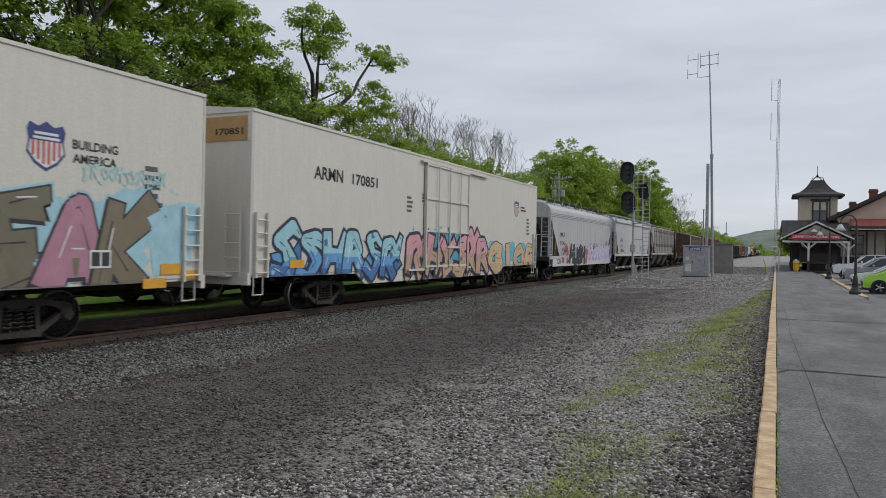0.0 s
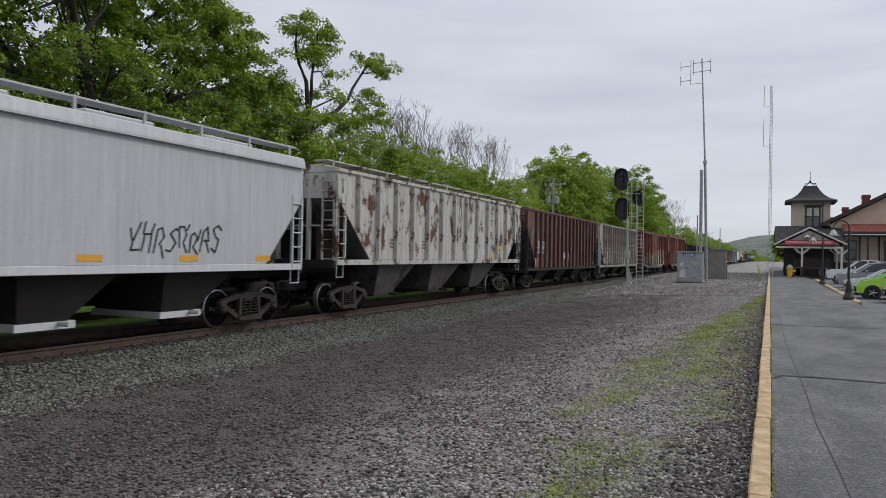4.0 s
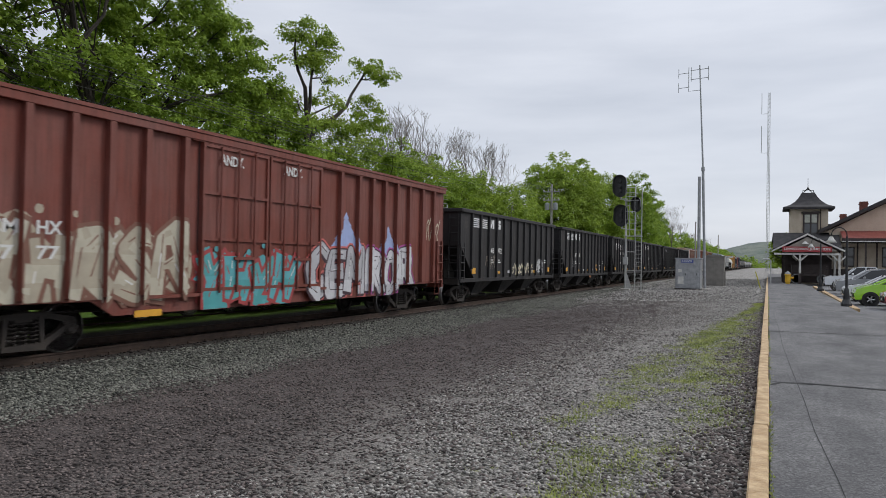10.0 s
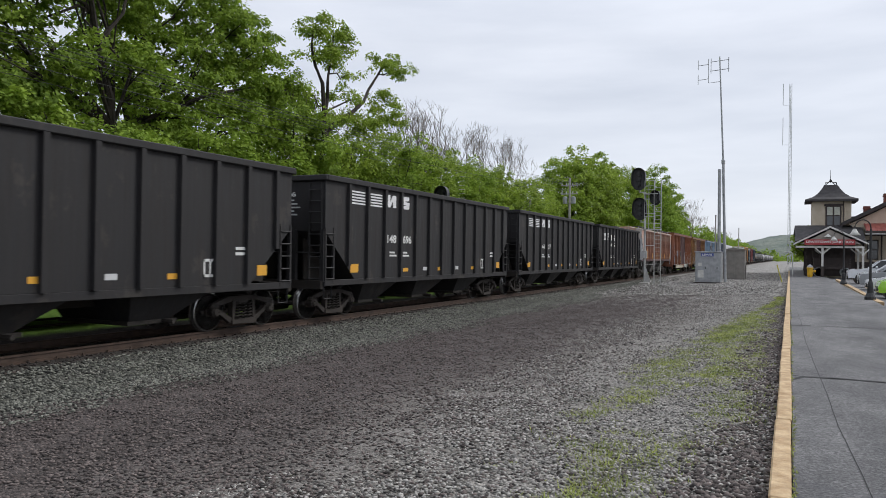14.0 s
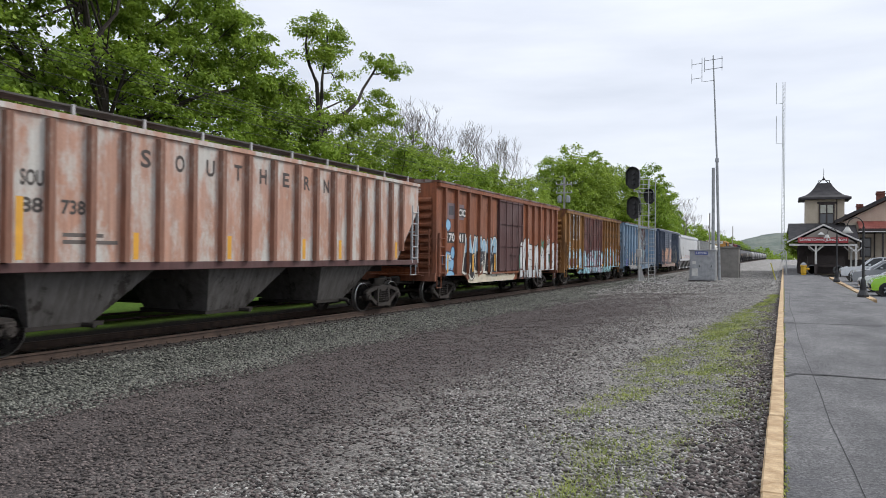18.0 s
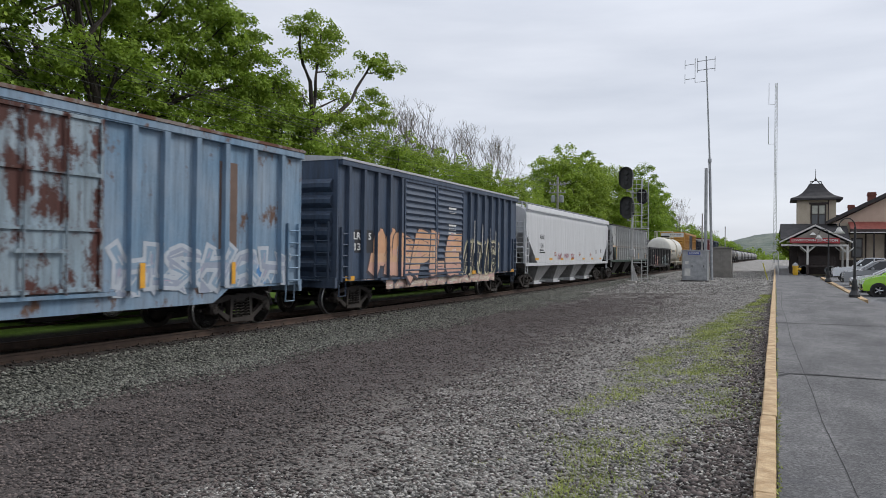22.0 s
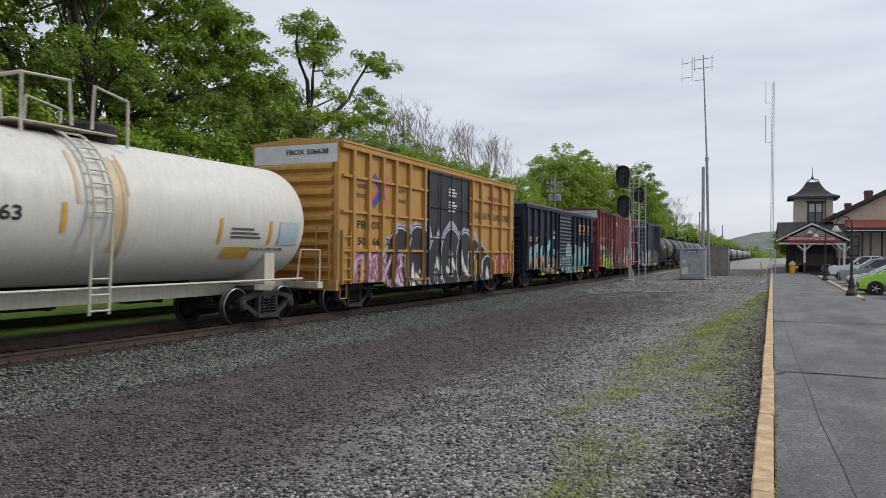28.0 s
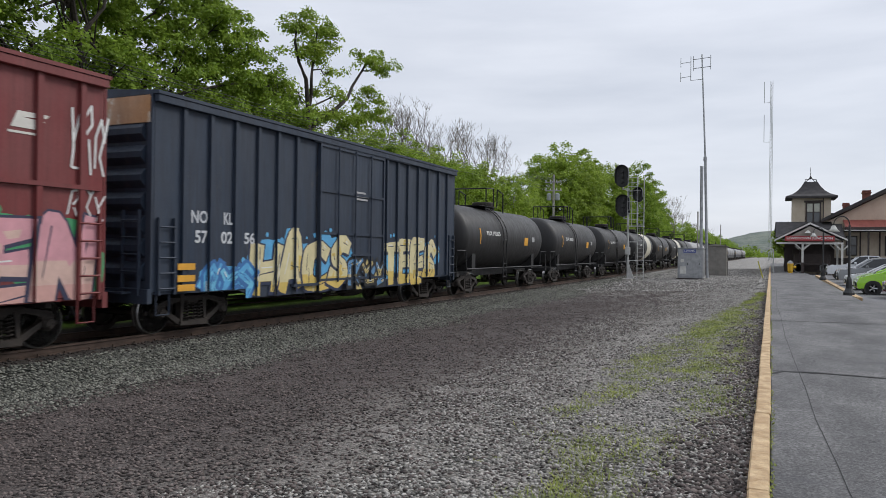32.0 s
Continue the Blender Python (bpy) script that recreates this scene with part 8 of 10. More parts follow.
def motions():
    """The trains roll past at an even pace."""
    for car, at in CARS:
        walk(car, [(0, pose(TRACK_X, at, 0)), (32, pose(TRACK_X, at - SPEED * 32, 0))])
    for car, at in BACK:
        walk(car, [(0, pose(TRACK2_X, at, 0)), (32, pose(TRACK2_X, at + BACK_SPEED * 32, 0))])

# ---- station building and its canopy ----
cream = surface("cream_boards", (0.50, 0.42, 0.32), (0.58, 0.50, 0.39), 1.5, 25, 0.75, 0, 0.2)
cream_pink = surface("buff_stucco", (0.52, 0.40, 0.31), (0.60, 0.47, 0.37), 1.0, 30, 0.8, 0, 0.2)
shingle = surface("dark_shingles", (0.035, 0.033, 0.035), (0.065, 0.06, 0.06), 2.0, 14, 0.9, 0, 0.8, 0.02)
trim_dark = surface("dark_brown_trim", (0.030, 0.020, 0.018), (0.05, 0.035, 0.03), 3, 30, 0.6, 0, 0.2)
trim_white = surface("white_trim", (0.55, 0.54, 0.50), (0.68, 0.67, 0.63), 3, 30, 0.6, 0, 0.2)
red_metal = surface("red_metal_roof", (0.26, 0.060, 0.045), (0.36, 0.10, 0.075), 1.5, 20, 0.5, 0.1, 0.2)
brick_red = surface("chimney_brick", (0.17, 0.055, 0.04), (0.24, 0.09, 0.065), 6, 30, 0.9, 0, 0.5)
grey_boards = surface("grey_gable_boards", (0.26, 0.24, 0.21), (0.34, 0.31, 0.27), 2, 25, 0.8, 0, 0.2)
m_, n_, l_, b_ = base_mat("window_glass", (0.05, 0.055, 0.06), 0.08)
b_.inputs["Specular IOR Level"].default_value = 0.7
pane_mat = m_
m_, n_, l_, b_ = base_mat("car_glass", (0.02, 0.022, 0.025), 0.05)
car_glass = m_
sign_red = flat_paint((0.36, 0.035, 0.04))

st = thing("station_building", "cream railway station with dark shingle roofs and a square tower", "building")


def wall_part(a, b, mat, name="wall", label=""):
    return part(name, Geo().box(a, b), mat, st, label)


# long body behind the platform canopy
wall_part((5.7, 84.0, 0.0), (23.0, 84.3, 5.4), cream, label="cream boarded wall with brown frames")
wall_part((2.2, 84.6, 0.0), (5.7, 84.9, 4.2), cream)
part("wall", Geo().prism([(5.3, 5.4), (22.7, 5.4), (14.0, 10.1)], "y", 84.0, 84.25), cream_pink, st, "buff gable wall")
wall_part((22.7, 84.3, 0.0), (23.0, 120.0, 5.4), cream)
wall_part((2.2, 84.9, 0.0), (2.45, 120.0, 4.2), cream)
rake = Geo()
rake.prism([(4.75, 5.35), (14.0, 10.25), (14.0, 10.6), (4.75, 5.65)], "y", 83.5, 120.0)
rake.prism([(23.25, 5.35), (14.0, 10.25), (14.0, 10.6), (23.25, 5.65)], "y", 83.5, 120.0)
part("roof", rake, shingle, st, "dark shingle gable roof")
part("barge_board", Geo().prism([(4.7, 5.25), (14.0, 10.15), (14.0, 10.3), (4.7, 5.42)], "y", 83.42, 83.5), trim_dark, st)
# dark frames and panels on the wall under the awning
fr = Geo()
for x in (6.6, 8.2, 9.9, 11.6, 13.3, 15.0, 16.8):
    fr.box((x, 83.93, 0.2), (x + 0.14, 84.0, 4.4))
fr.box((5.7, 83.94, 1.5), (23.0, 84.0, 1.66)).box((5.7, 83.94, 4.3), (23.0, 84.0, 4.45))
part("wall_frame", fr, trim_dark, st)
part("wainscot", Geo().box((5.7, 83.96, 0.2), (23.0, 83.998, 1.5)), trim_dark, st)
for x in (7.0, 10.4, 13.8):
    w = part("window", Geo().box((x, 83.9, 1.9), (x + 1.0, 83.99, 3.9)), trim_dark, st)
    part("pane", Geo().box((x + 0.1, 83.88, 2.0), (x + 0.9, 83.9, 2.85)), pane_mat, w)
    part("pane", Geo().box((x + 0.1, 83.88, 2.95), (x + 0.9, 83.9, 3.8)), pane_mat, w)
aw = Geo().prism([(80.9, 4.62), (84.0, 5.45), (84.0, 5.55), (80.9, 4.72)], "x", 6.7, 23.2)
for i in range(40):
    x = 6.75 + i * 0.42
    aw.prism([(80.9, 4.72), (84.0, 5.55), (84.0, 5.6), (80.9, 4.77)], "x", x, x + 0.05)
part("awning", aw, red_metal, st, "red standing-seam metal awning")
part("fascia", Geo().box((6.6, 80.82, 4.42), (23.2, 80.9, 4.70)), trim_dark, st)
part("gutter", Geo().box((6.6, 80.74, 4.34), (23.2, 80.82, 4.43), 0, 0.02), trim_white, st)
for x in (8.6, 12.6, 16.6):
    part("awning_post", Geo().box((x, 81.0, 0.1), (x + 0.16, 81.16, 4.4)), trim_dark, st)

# tower
tw = Geo().box((2.05, 84.6, 4.2), (5.65, 88.2, 7.95))
tower = part("tower", tw, cream, st, "square cream tower above the roofs")
for x in (2.6, 3.2, 4.95, 5.3):
    part("tower_board", Geo().box((x, 84.57, 5.2), (x + 0.05, 84.6, 7.9)), cream, tower)
win = part("tower_window", Geo().box((3.3, 84.5, 5.3), (4.75, 84.6, 7.5)), trim_dark, tower, "tall dark-framed double window")
part("window_head", Geo().box((3.15, 84.44, 7.42), (4.9, 84.6, 7.62)), trim_dark, tower)
# daylight seen through the tower is painted as a pale pane colour
lit_pane = surface("bright_pane", (0.35, 0.36, 0.30), (0.5, 0.5, 0.42), 2, 10, 0.1, 0, 0)
for x in (3.45, 4.1):
    part("pane", Geo().box((x, 84.48, 5.4), (x + 0.5, 84.5, 6.35)), pane_mat, win)
    part("pane", Geo().box((x, 84.48, 6.45), (x + 0.5, 84.5, 7.3)), lit_pane, win)
tr_ = Geo()
lev = [(2.42, 7.88), (2.42, 8.08), (1.75, 8.35), (1.25, 8.75), (0.9, 9.2), (0.62, 9.7)]
cx, cy = 3.82, 86.4
vs, fs = [], []
for r, z in lev:
    vs += [(cx - r, cy - r, z), (cx + r, cy - r, z), (cx + r, cy + r, z), (cx - r, cy + r, z)]
for i in range(len(lev) - 1):
    for k in range(4):
        fs.append((4 * i + k, 4 * i + (k + 1) % 4, 4 * i + 4 + (k + 1) % 4, 4 * i + 4 + k))
fs += [(3, 2, 1, 0), tuple(4 * len(lev) - 4 + k for k in range(4))]
tr_.add(vs, fs)
part("tower_roof", tr_, shingle, st, "flared dark hip roof")
fin = Geo()
for sx in (-1, 1):
    fin.tube([(cx + sx * 0.55, cy - 0.55, 9.7), (cx + sx * 0.5, cy - 0.5, 9.95), (cx + sx * 0.18, cy - 0.2, 10.0), (cx, cy, 10.35)], 0.05, 6)
    fin.tube([(cx + sx * 0.55, cy + 0.55, 9.7), (cx, cy, 10.2)], 0.04, 6)
fin.lathe([(0.02, 10.0), (0.12, 10.2), (0.03, 10.4), (0.02, 11.3)], "z", (cx, cy, 0), 8)
part("finial", fin, black_metal, st, "black iron cresting with a spike")
part("downpipe", Geo().tube([(4.95, 84.52, 7.9), (4.95, 84.52, 5.2)], 0.05, 6), trim_dark, st)
# low roof round the tower foot
low = Geo().prism([(80.2, 3.55), (84.6, 5.3), (84.6, 5.4), (80.2, 3.68)], "x", 0.45, 6.6)
low.prism([(84.6, 5.25), (120, 5.25), (120, 5.4), (84.6, 5.4)], "x", 0.45, 6.6)
part("low_roof", low, shingle, st, "dark lower roof")
for x, y, z0, z1, w in ((9.05, 90, 6.5, 8.9, 0.75), (7.65, 96, 6.0, 7.95, 0.65)):
    cg = Geo().box((x, y, z0), (x + w, y + w, z1), 0, 0.02).box((x - 0.06, y - 0.06, z1 - 0.22), (x + w + 0.06, y + w + 0.06, z1 - 0.06)).box((x - 0.02, y - 0.02, z1), (x + w + 0.02, y + w + 0.02, z1 + 0.12))
    part("chimney", cg, brick_red, st, "red brick chimney")
part("roof", Geo().prism([(96, 6.6), (104, 6.6), (104, 6.9), (96, 6.9)], "x", 5.6, 9.0), shingle, st)

# platform canopy with the station's sign
cp = thing("platform_canopy", "gabled platform canopy with white posts and a red sign", "canopy")
rp = Geo().prism([(0.35, 3.32), (3.4, 4.92), (6.5, 3.38), (6.5, 3.52), (3.4, 5.08), (0.35, 3.46)], "y", 76.7, 83.0)
part("roof", rp, shingle, cp, "dark shingled gable roof")
bg = Geo().prism([(0.3, 3.20), (3.4, 4.84), (6.55, 3.26), (6.55, 3.42), (3.4, 5.02), (0.3, 3.36)], "y", 76.62, 76.7)
part("barge_board", bg, trim_white, cp, "white barge board")
part("gable_board", Geo().prism([(0.9, 3.3), (3.4, 4.66), (5.95, 3.35)], "y", 76.75, 76.8), grey_boards, cp)
part("beam", Geo().box((0.5, 76.72, 2.95), (6.2, 76.9, 3.13)), trim_white, cp)
for x in (2.78, 6.1):
    for y in (76.8, 82.2):
        pt = Geo().box((x - 0.09, y - 0.09, 0.18), (x + 0.09, y + 0.09, 3.0), 0, 0.015)
        p_ = part("post", pt, trim_white if (x > 3 or y < 80) else trim_dark, cp)
        br = Geo()
        for s in (-1, 1):
            br.prism(stroke((x, 2.35), (x + s * 0.62, 2.95), 0.055, 0, random.Random(3)), "y", y - 0.05, y + 0.05)
        part("brace", br, trim_white, p_)
part("post_guard", Geo().box((2.66, 76.68, 0.18), (2.9, 76.92, 1.2)), trim_dark, cp)
part("downpipe", Geo().tube([(0.4, 76.7, 3.2), (0.55, 76.8, 2.95), (1.35, 78.5, 2.5), (1.4, 78.6, 0.2)], 0.05, 6), trim_dark, cp)
sg = part("sign_board", Geo().box((1.25, 76.5, 3.22), (5.45, 76.58, 3.74), 0, 0.01), sign_red, cp, "red sign board with white letters")
me = text_mesh("LEWISTOWN JUNCTION", 3.9, 0.3)
me.materials.append(flat_paint(WHITE))
child("lettering", me, sg, (1.4, 76.495, 3.33), "white letters", (90, 0, 0))
part("lamp_shade", Geo().lathe([(0.05, 4.25), (0.1, 4.2), (0.3, 4.0)], "z", (3.2, 76.45, 0), 12), trim_white, cp)
part("back_wall", Geo().box((1.3, 83.0, 0.19), (5.9, 83.1, 3.3)), trim_dark, cp)
for x in (1.5, 2.0):
    part("post", Geo().box((x, 80.0, 0.18), (x + 0.2, 80.2, 3.2)), trim_dark, cp)
# baggage wagon under the canopy
wg = thing("baggage_wagon", "dark wooden baggage wagon with spoked wheels", "wagon")
part("bed", Geo().box((2.1, 78.3, 0.95), (5.3, 79.6, 1.15)).box((2.1, 78.3, 1.15), (2.2, 79.6, 2.0)).box((5.2, 78.3, 1.15), (5.3, 79.6, 2.0)), trim_dark, wg)
for i in range(5):
    part("slat", Geo().box((2.2, 78.3, 1.22 + i * 0.17), (5.2, 78.34, 1.33 + i * 0.17)), trim_dark, wg)
for x in (2.5, 4.8):
    for y in (78.2, 79.6):
        w_ = part("wheel", Geo().lathe([(0.40, -0.04), (0.45, -0.04), (0.45, 0.04), (0.40, 0.04), (0.40, -0.04)], "y", (x, y, 0.645), 18), galvanised, wg)
        sp_ = Geo()
        for k in range(6):
            t = k * math.pi / 6
            sp_.tube([(x - 0.4 * math.cos(t), y, 0.645 - 0.4 * math.sin(t)), (x + 0.4 * math.cos(t), y, 0.645 + 0.4 * math.sin(t))], 0.025, 4)
        part("spokes", sp_, trim_dark, w_)
hy = thing("fire_hydrant", "yellow fire hydrant with a grey cap beside the platform", "hydrant")
part("body", Geo().lathe([(0.2, 0.19), (0.2, 0.3), (0.24, 0.35), (0.24, 0.95), (0.3, 1.0), (0.28, 1.1)], "z", (1.72, 75.6, 0), 14), flat_paint((0.72, 0.42, 0.02)), hy)
part("cap", Geo().lathe([(0.28, 1.1), (0.22, 1.25), (0.08, 1.34), (0.05, 1.4)], "z", (1.72, 75.6, 0), 14), galvanised, hy)
part("outlet", Geo().lathe([(0.12, 0.2), (0.12, 0.5)], "x", (1.72, 75.6, 0.75), 10), flat_paint((0.72, 0.42, 0.02)), hy)

# ---- lamp posts with a goose neck ----
def lamp_post(x, y, h):
    lp = thing("street_lamp", "dark gooseneck lamp post with a white enamel shade", "street lamp", "lamps along the platform", (x, y, 0.19))
    part("base", Geo().lathe([(0.22, 0), (0.22, 0.12), (0.13, 0.3), (0.10, 0.7), (0.07, 0.8)], "z", (0, 0, 0), 12), black_metal, lp)
    part("pole", Geo().lathe([(0.055, 0.8), (0.045, h - 0.45)], "z", (0, 0, 0), 10), black_metal, lp)
    arc = [(-0.3 + 0.3 * math.cos(t), 0, h - 0.42 + 0.36 * math.sin(t)) for t in even(0, math.pi, 12)]
    part("neck", Geo().tube([(0, 0, h - 0.8)] + arc + [(-0.6, 0, h - 0.5)], 0.026, 6), black_metal, lp)
    part("shade", Geo().lathe([(0.05, h - 0.44), (0.09, h - 0.5), (0.12, h - 0.58), (0.24, h - 0.72), (0.22, h - 0.72), (0.1, h - 0.6)], "z", (-0.6, 0, 0), 16), trim_white, lp, "white enamel shade", smooth=True)
    return lp


lamp_post(3.08, 35.3, 3.45)
lamp_post(3.3, 55.9, 3.7)

# ---- parked cars, noses to the kerb ----
tyre_mat = surface("tyre_rubber", (0.012, 0.012, 0.012), (0.02, 0.02, 0.02), 5, 40, 0.8, 0, 0.2)
rim_mat = surface("alloy_rim", (0.45, 0.45, 0.46), (0.6, 0.6, 0.6), 8, 40, 0.3, 0.8, 0.1)
lamp_glass = surface("lamp_glass", (0.6, 0.62, 0.64), (0.75, 0.76, 0.77), 5, 30, 0.1, 0, 0)
plastic = surface("black_plastic", (0.015, 0.015, 0.016), (0.03, 0.03, 0.03), 5, 50, 0.6, 0, 0.1)


def car_paint(name, color):
    m, n, l, b = base_mat(name, color, 0.25)
    co = n.new("ShaderNodeTexCoord").outputs["Object"]
    l.new(blend(n, l, ramp(n, l, noise_node(n, l, co, 3, 5), 0.3, 0.7), color, scaled(color, 0.85)), b.inputs["Base Color"])
    b.inputs["Coat Weight"].default_value = 0.6
    return m


def tapered(g, prof, w0, w1, zlo, zhi, m=0):
    """A side profile (length, height) drawn out over the width, which narrows from zlo to zhi."""
    k = len(prof)
    def wd(z):
        t = min(1, max(0, (z - zlo) / (zhi - zlo)))
        return w0 + (w1 - w0) * t
    vs = [(x, -wd(z), z) for x, z in prof] + [(x, wd(z), z) for x, z in prof]
    fs = [list(range(k)), list(range(2 * k - 1, k - 1, -1))] + [(i, (i + 1) % k, k + (i + 1) % k, k + i) for i in range(k)]
    g.add(vs, fs, m)


def parked_car(kind, color, x, y, label, rz=0):
    """x: the nose; the car lies along +x from it."""
    c = thing("car", label, "car", "cars parked at the station", (x, y, 0.06), rz)
    pm = car_paint("car_paint", color)
    if kind == "hatch":
        L, R, H = 3.65, 0.30, 1.52
        body = [(0.05, 0.28), (0.0, 0.55), (0.12, 0.78), (0.75, 0.98), (1.1, 1.02), (3.4, 1.06), (3.62, 0.9), (3.65, 0.45), (3.55, 0.25)]
        glass = [(1.0, 1.0), (1.85, 1.42), (2.3, 1.5), (3.0, 1.46), (3.5, 1.05)]
        roof = [(1.8, 1.42), (1.92, 1.47), (2.3, 1.54), (3.0, 1.5), (3.25, 1.40), (3.0, 1.44), (2.3, 1.48)]
        ax = (0.68, 3.02)
    elif kind == "suv":
        L, R, H = 4.6, 0.36, 1.72
        body = [(0.05, 0.35), (0.0, 0.7), (0.1, 0.95), (1.0, 1.08), (1.3, 1.12), (4.4, 1.16), (4.58, 0.95), (4.6, 0.5), (4.5, 0.3)]
        glass = [(1.1, 1.08), (1.85, 1.6), (2.4, 1.68), (4.0, 1.64), (4.45, 1.15)]
        roof = [(1.8, 1.6), (1.95, 1.65), (2.5, 1.73), (4.0, 1.69), (4.2, 1.6), (4.0, 1.63), (2.5, 1.67)]
        ax = (0.85, 3.65)
    elif kind == "pickup":
        L, R, H = 5.6, 0.40, 1.85
        body = [(0.05, 0.45), (0.0, 0.8), (0.1, 1.05), (1.4, 1.18), (1.7, 1.2), (3.7, 1.22), (3.75, 1.2), (5.55, 1.2), (5.6, 0.7), (5.5, 0.45)]
        glass = [(1.45, 1.18), (2.1, 1.74), (2.6, 1.8), (3.4, 1.78), (3.7, 1.22)]
        roof = [(2.05, 1.74), (2.2, 1.79), (2.6, 1.86), (3.4, 1.83), (3.55, 1.74), (3.4, 1.76), (2.6, 1.79)]
        ax = (0.95, 4.55)
    else:
        L, R, H = 4.5, 0.32, 1.46
        body = [(0.05, 0.28), (0.0, 0.55), (0.1, 0.75), (1.05, 0.92), (1.4, 0.96), (3.8, 1.0), (4.4, 0.96), (4.5, 0.7), (4.5, 0.4), (4.4, 0.25)]
        glass = [(1.15, 0.93), (1.95, 1.36), (2.5, 1.42), (3.3, 1.38), (4.0, 0.99)]
        roof = [(1.9, 1.36), (2.05, 1.40), (2.5, 1.47), (3.3, 1.43), (3.5, 1.34), (3.3, 1.37), (2.5, 1.41)]
        ax = (0.85, 3.55)
    W = 0.86
    g = Geo()
    tapered(g, body, W, W - 0.06, 0.5, H)
    for a_ in ax:
        g.lathe([(R + 0.07, -W - 0.012), (R + 0.07, W + 0.012)], "y", (a_, 0, R), 18, 1)
    part("body", g, [pm, plastic], c, smooth=False)
    g = Geo()
    tapered(g, glass, W - 0.08, W - 0.26, 1.0, H)
    part("windows", g, car_glass, c)
    g = Geo()
    tapered(g, roof, W - 0.09, W - 0.24, 1.0, H)
    part("roof", g, pm, c)
    g = Geo()
    mid = (glass[1][0] + glass[3][0]) / 2
    for s in (-1, 1):
        for px, pz, qx, qz in ((*glass[0], *glass[1]), (mid, glass[0][1] + 0.02, mid, glass[2][1]), (*glass[4], *glass[3])):
            def wq(z):
                return (W - 0.08) - 0.18 * min(1, max(0, (z - 1.0) / (H - 1.0)))
            g.tube([(px, s * (wq(pz) + 0.004), pz), (qx, s * (wq(qz) + 0.004), qz)], 0.045, 5)
    part("pillars", g, pm, c)
    for a_ in ax:
        for s in (-1, 1):
            t = part("wheel", Geo().lathe([(R * 0.62, -0.1), (R, -0.1), (R, 0.1), (R * 0.62, 0.1)], "y", (a_, s * (W - 0.08), R), 22), tyre_mat, c)
            rg = Geo().lathe([(0.05, 0.06), (R * 0.62, 0.10), (R * 0.64, -0.1)], "y", (a_, s * (W - 0.08), R), 22)
            for k in range(5):
                q = k * 2 * math.pi / 5
                rg.tube([(a_, s * (W + 0.02), R), (a_ + R * 0.6 * math.cos(q), s * (W + 0.02), R + R * 0.6 * math.sin(q))], 0.03, 4)
            part("rim", rg, rim_mat, t)
    zl = body[2][1]
    for s in (-1, 1):
        g = Geo().prism([(-0.01 + 0.02, zl - 0.2), (0.02, zl - 0.05), (0.5, zl + 0.1), (0.45, zl - 0.05)], "y", s * (W - 0.3) - 0.2, s * (W - 0.3) + 0.2 + (0.085 if s > 0 else 0))
        part("headlight", g, lamp_glass, c)
        part("mirror", Geo().box((glass[0][0] + 0.35, s * (W + 0.02) - 0.09, glass[0][1] + 0.03), (glass[0][0] + 0.5, s * (W + 0.02) + 0.09, glass[0][1] + 0.18), 0, 0.03), pm, c)
    part("grille", Geo().box((-0.015, -0.45, 0.36), (0.06, 0.45, 0.58), 0, 0.01), plastic, c)
    part("number_plate", Geo().box((-0.025, -0.15, 0.40), (-0.016, 0.15, 0.50)), trim_white, c)
    return c


parked_car("hatch", (0.30, 0.62, 0.02), 3.75, 40.2, "lime green hatchback parked at the station")
parked_car("sedan", (0.66, 0.67, 0.68), 3.7, 44.8, "white sedan parked at the station")
parked_car("suv", (0.22, 0.23, 0.24), 3.75, 50.6, "dark silver sport utility car parked at the station")
parked_car("suv", (0.64, 0.65, 0.66), 4.1, 55.2, "white sport utility car parked at the station")
parked_car("pickup", (0.62, 0.64, 0.66), 3.9, 62.5, "white pickup truck parked at the station")
parked_car("sedan", (0.34, 0.02, 0.03), 4.55, 36.6, "red sedan parked at the station")
gp = Geo()
rg_ = random.Random(5)
for i in range(5000):
    x, y_ = 3.6 + rg_.random() * 8, 24.2 + rg_.random() * 6.6
    h = rg_.uniform(0.05, 0.12)
    dx, dy = rg_.uniform(-0.05, 0.05), rg_.uniform(-0.05, 0.05)
    gp.add([(x - 0.012, y_, 0.05), (x + 0.012, y_, 0.05), (x + dx, y_ + dy, 0.06 + h)], [(0, 1, 2)])
lawn_soil = surface("lawn", (0.07, 0.14, 0.02), (0.14, 0.24, 0.04), 2, 20, 0.95, 0, 0.5)
tagged(new("lawn", Geo().box((3.2, 24.0, -0.2), (40, 31, 0.1)).mesh("lawn", lawn_soil)), "green mown grass strip beside the lot", "lawn", kind="structure")
tagged(new("lawn_blades", gp.mesh("lawn_blades", lawn_soil)), "short green grass blades on the strip", "grass", kind="stuff")

# ---- signal beside the rails ----
signal_grey = surface("aluminium_paint", (0.42, 0.42, 0.41), (0.55, 0.55, 0.53), 3, 40, 0.55, 0.3, 0.2)
lens_mat = surface("dark_lens", (0.02, 0.025, 0.03), (0.05, 0.055, 0.06), 5, 40, 0.1, 0, 0)


def oval(w, h, n=18):
    r = w / 2
    pts = [(r * math.cos(t), h / 2 - r + r * math.sin(t)) for t in even(0, math.pi, n // 2)]
    return pts + [(-x, -z) for x, z in pts]


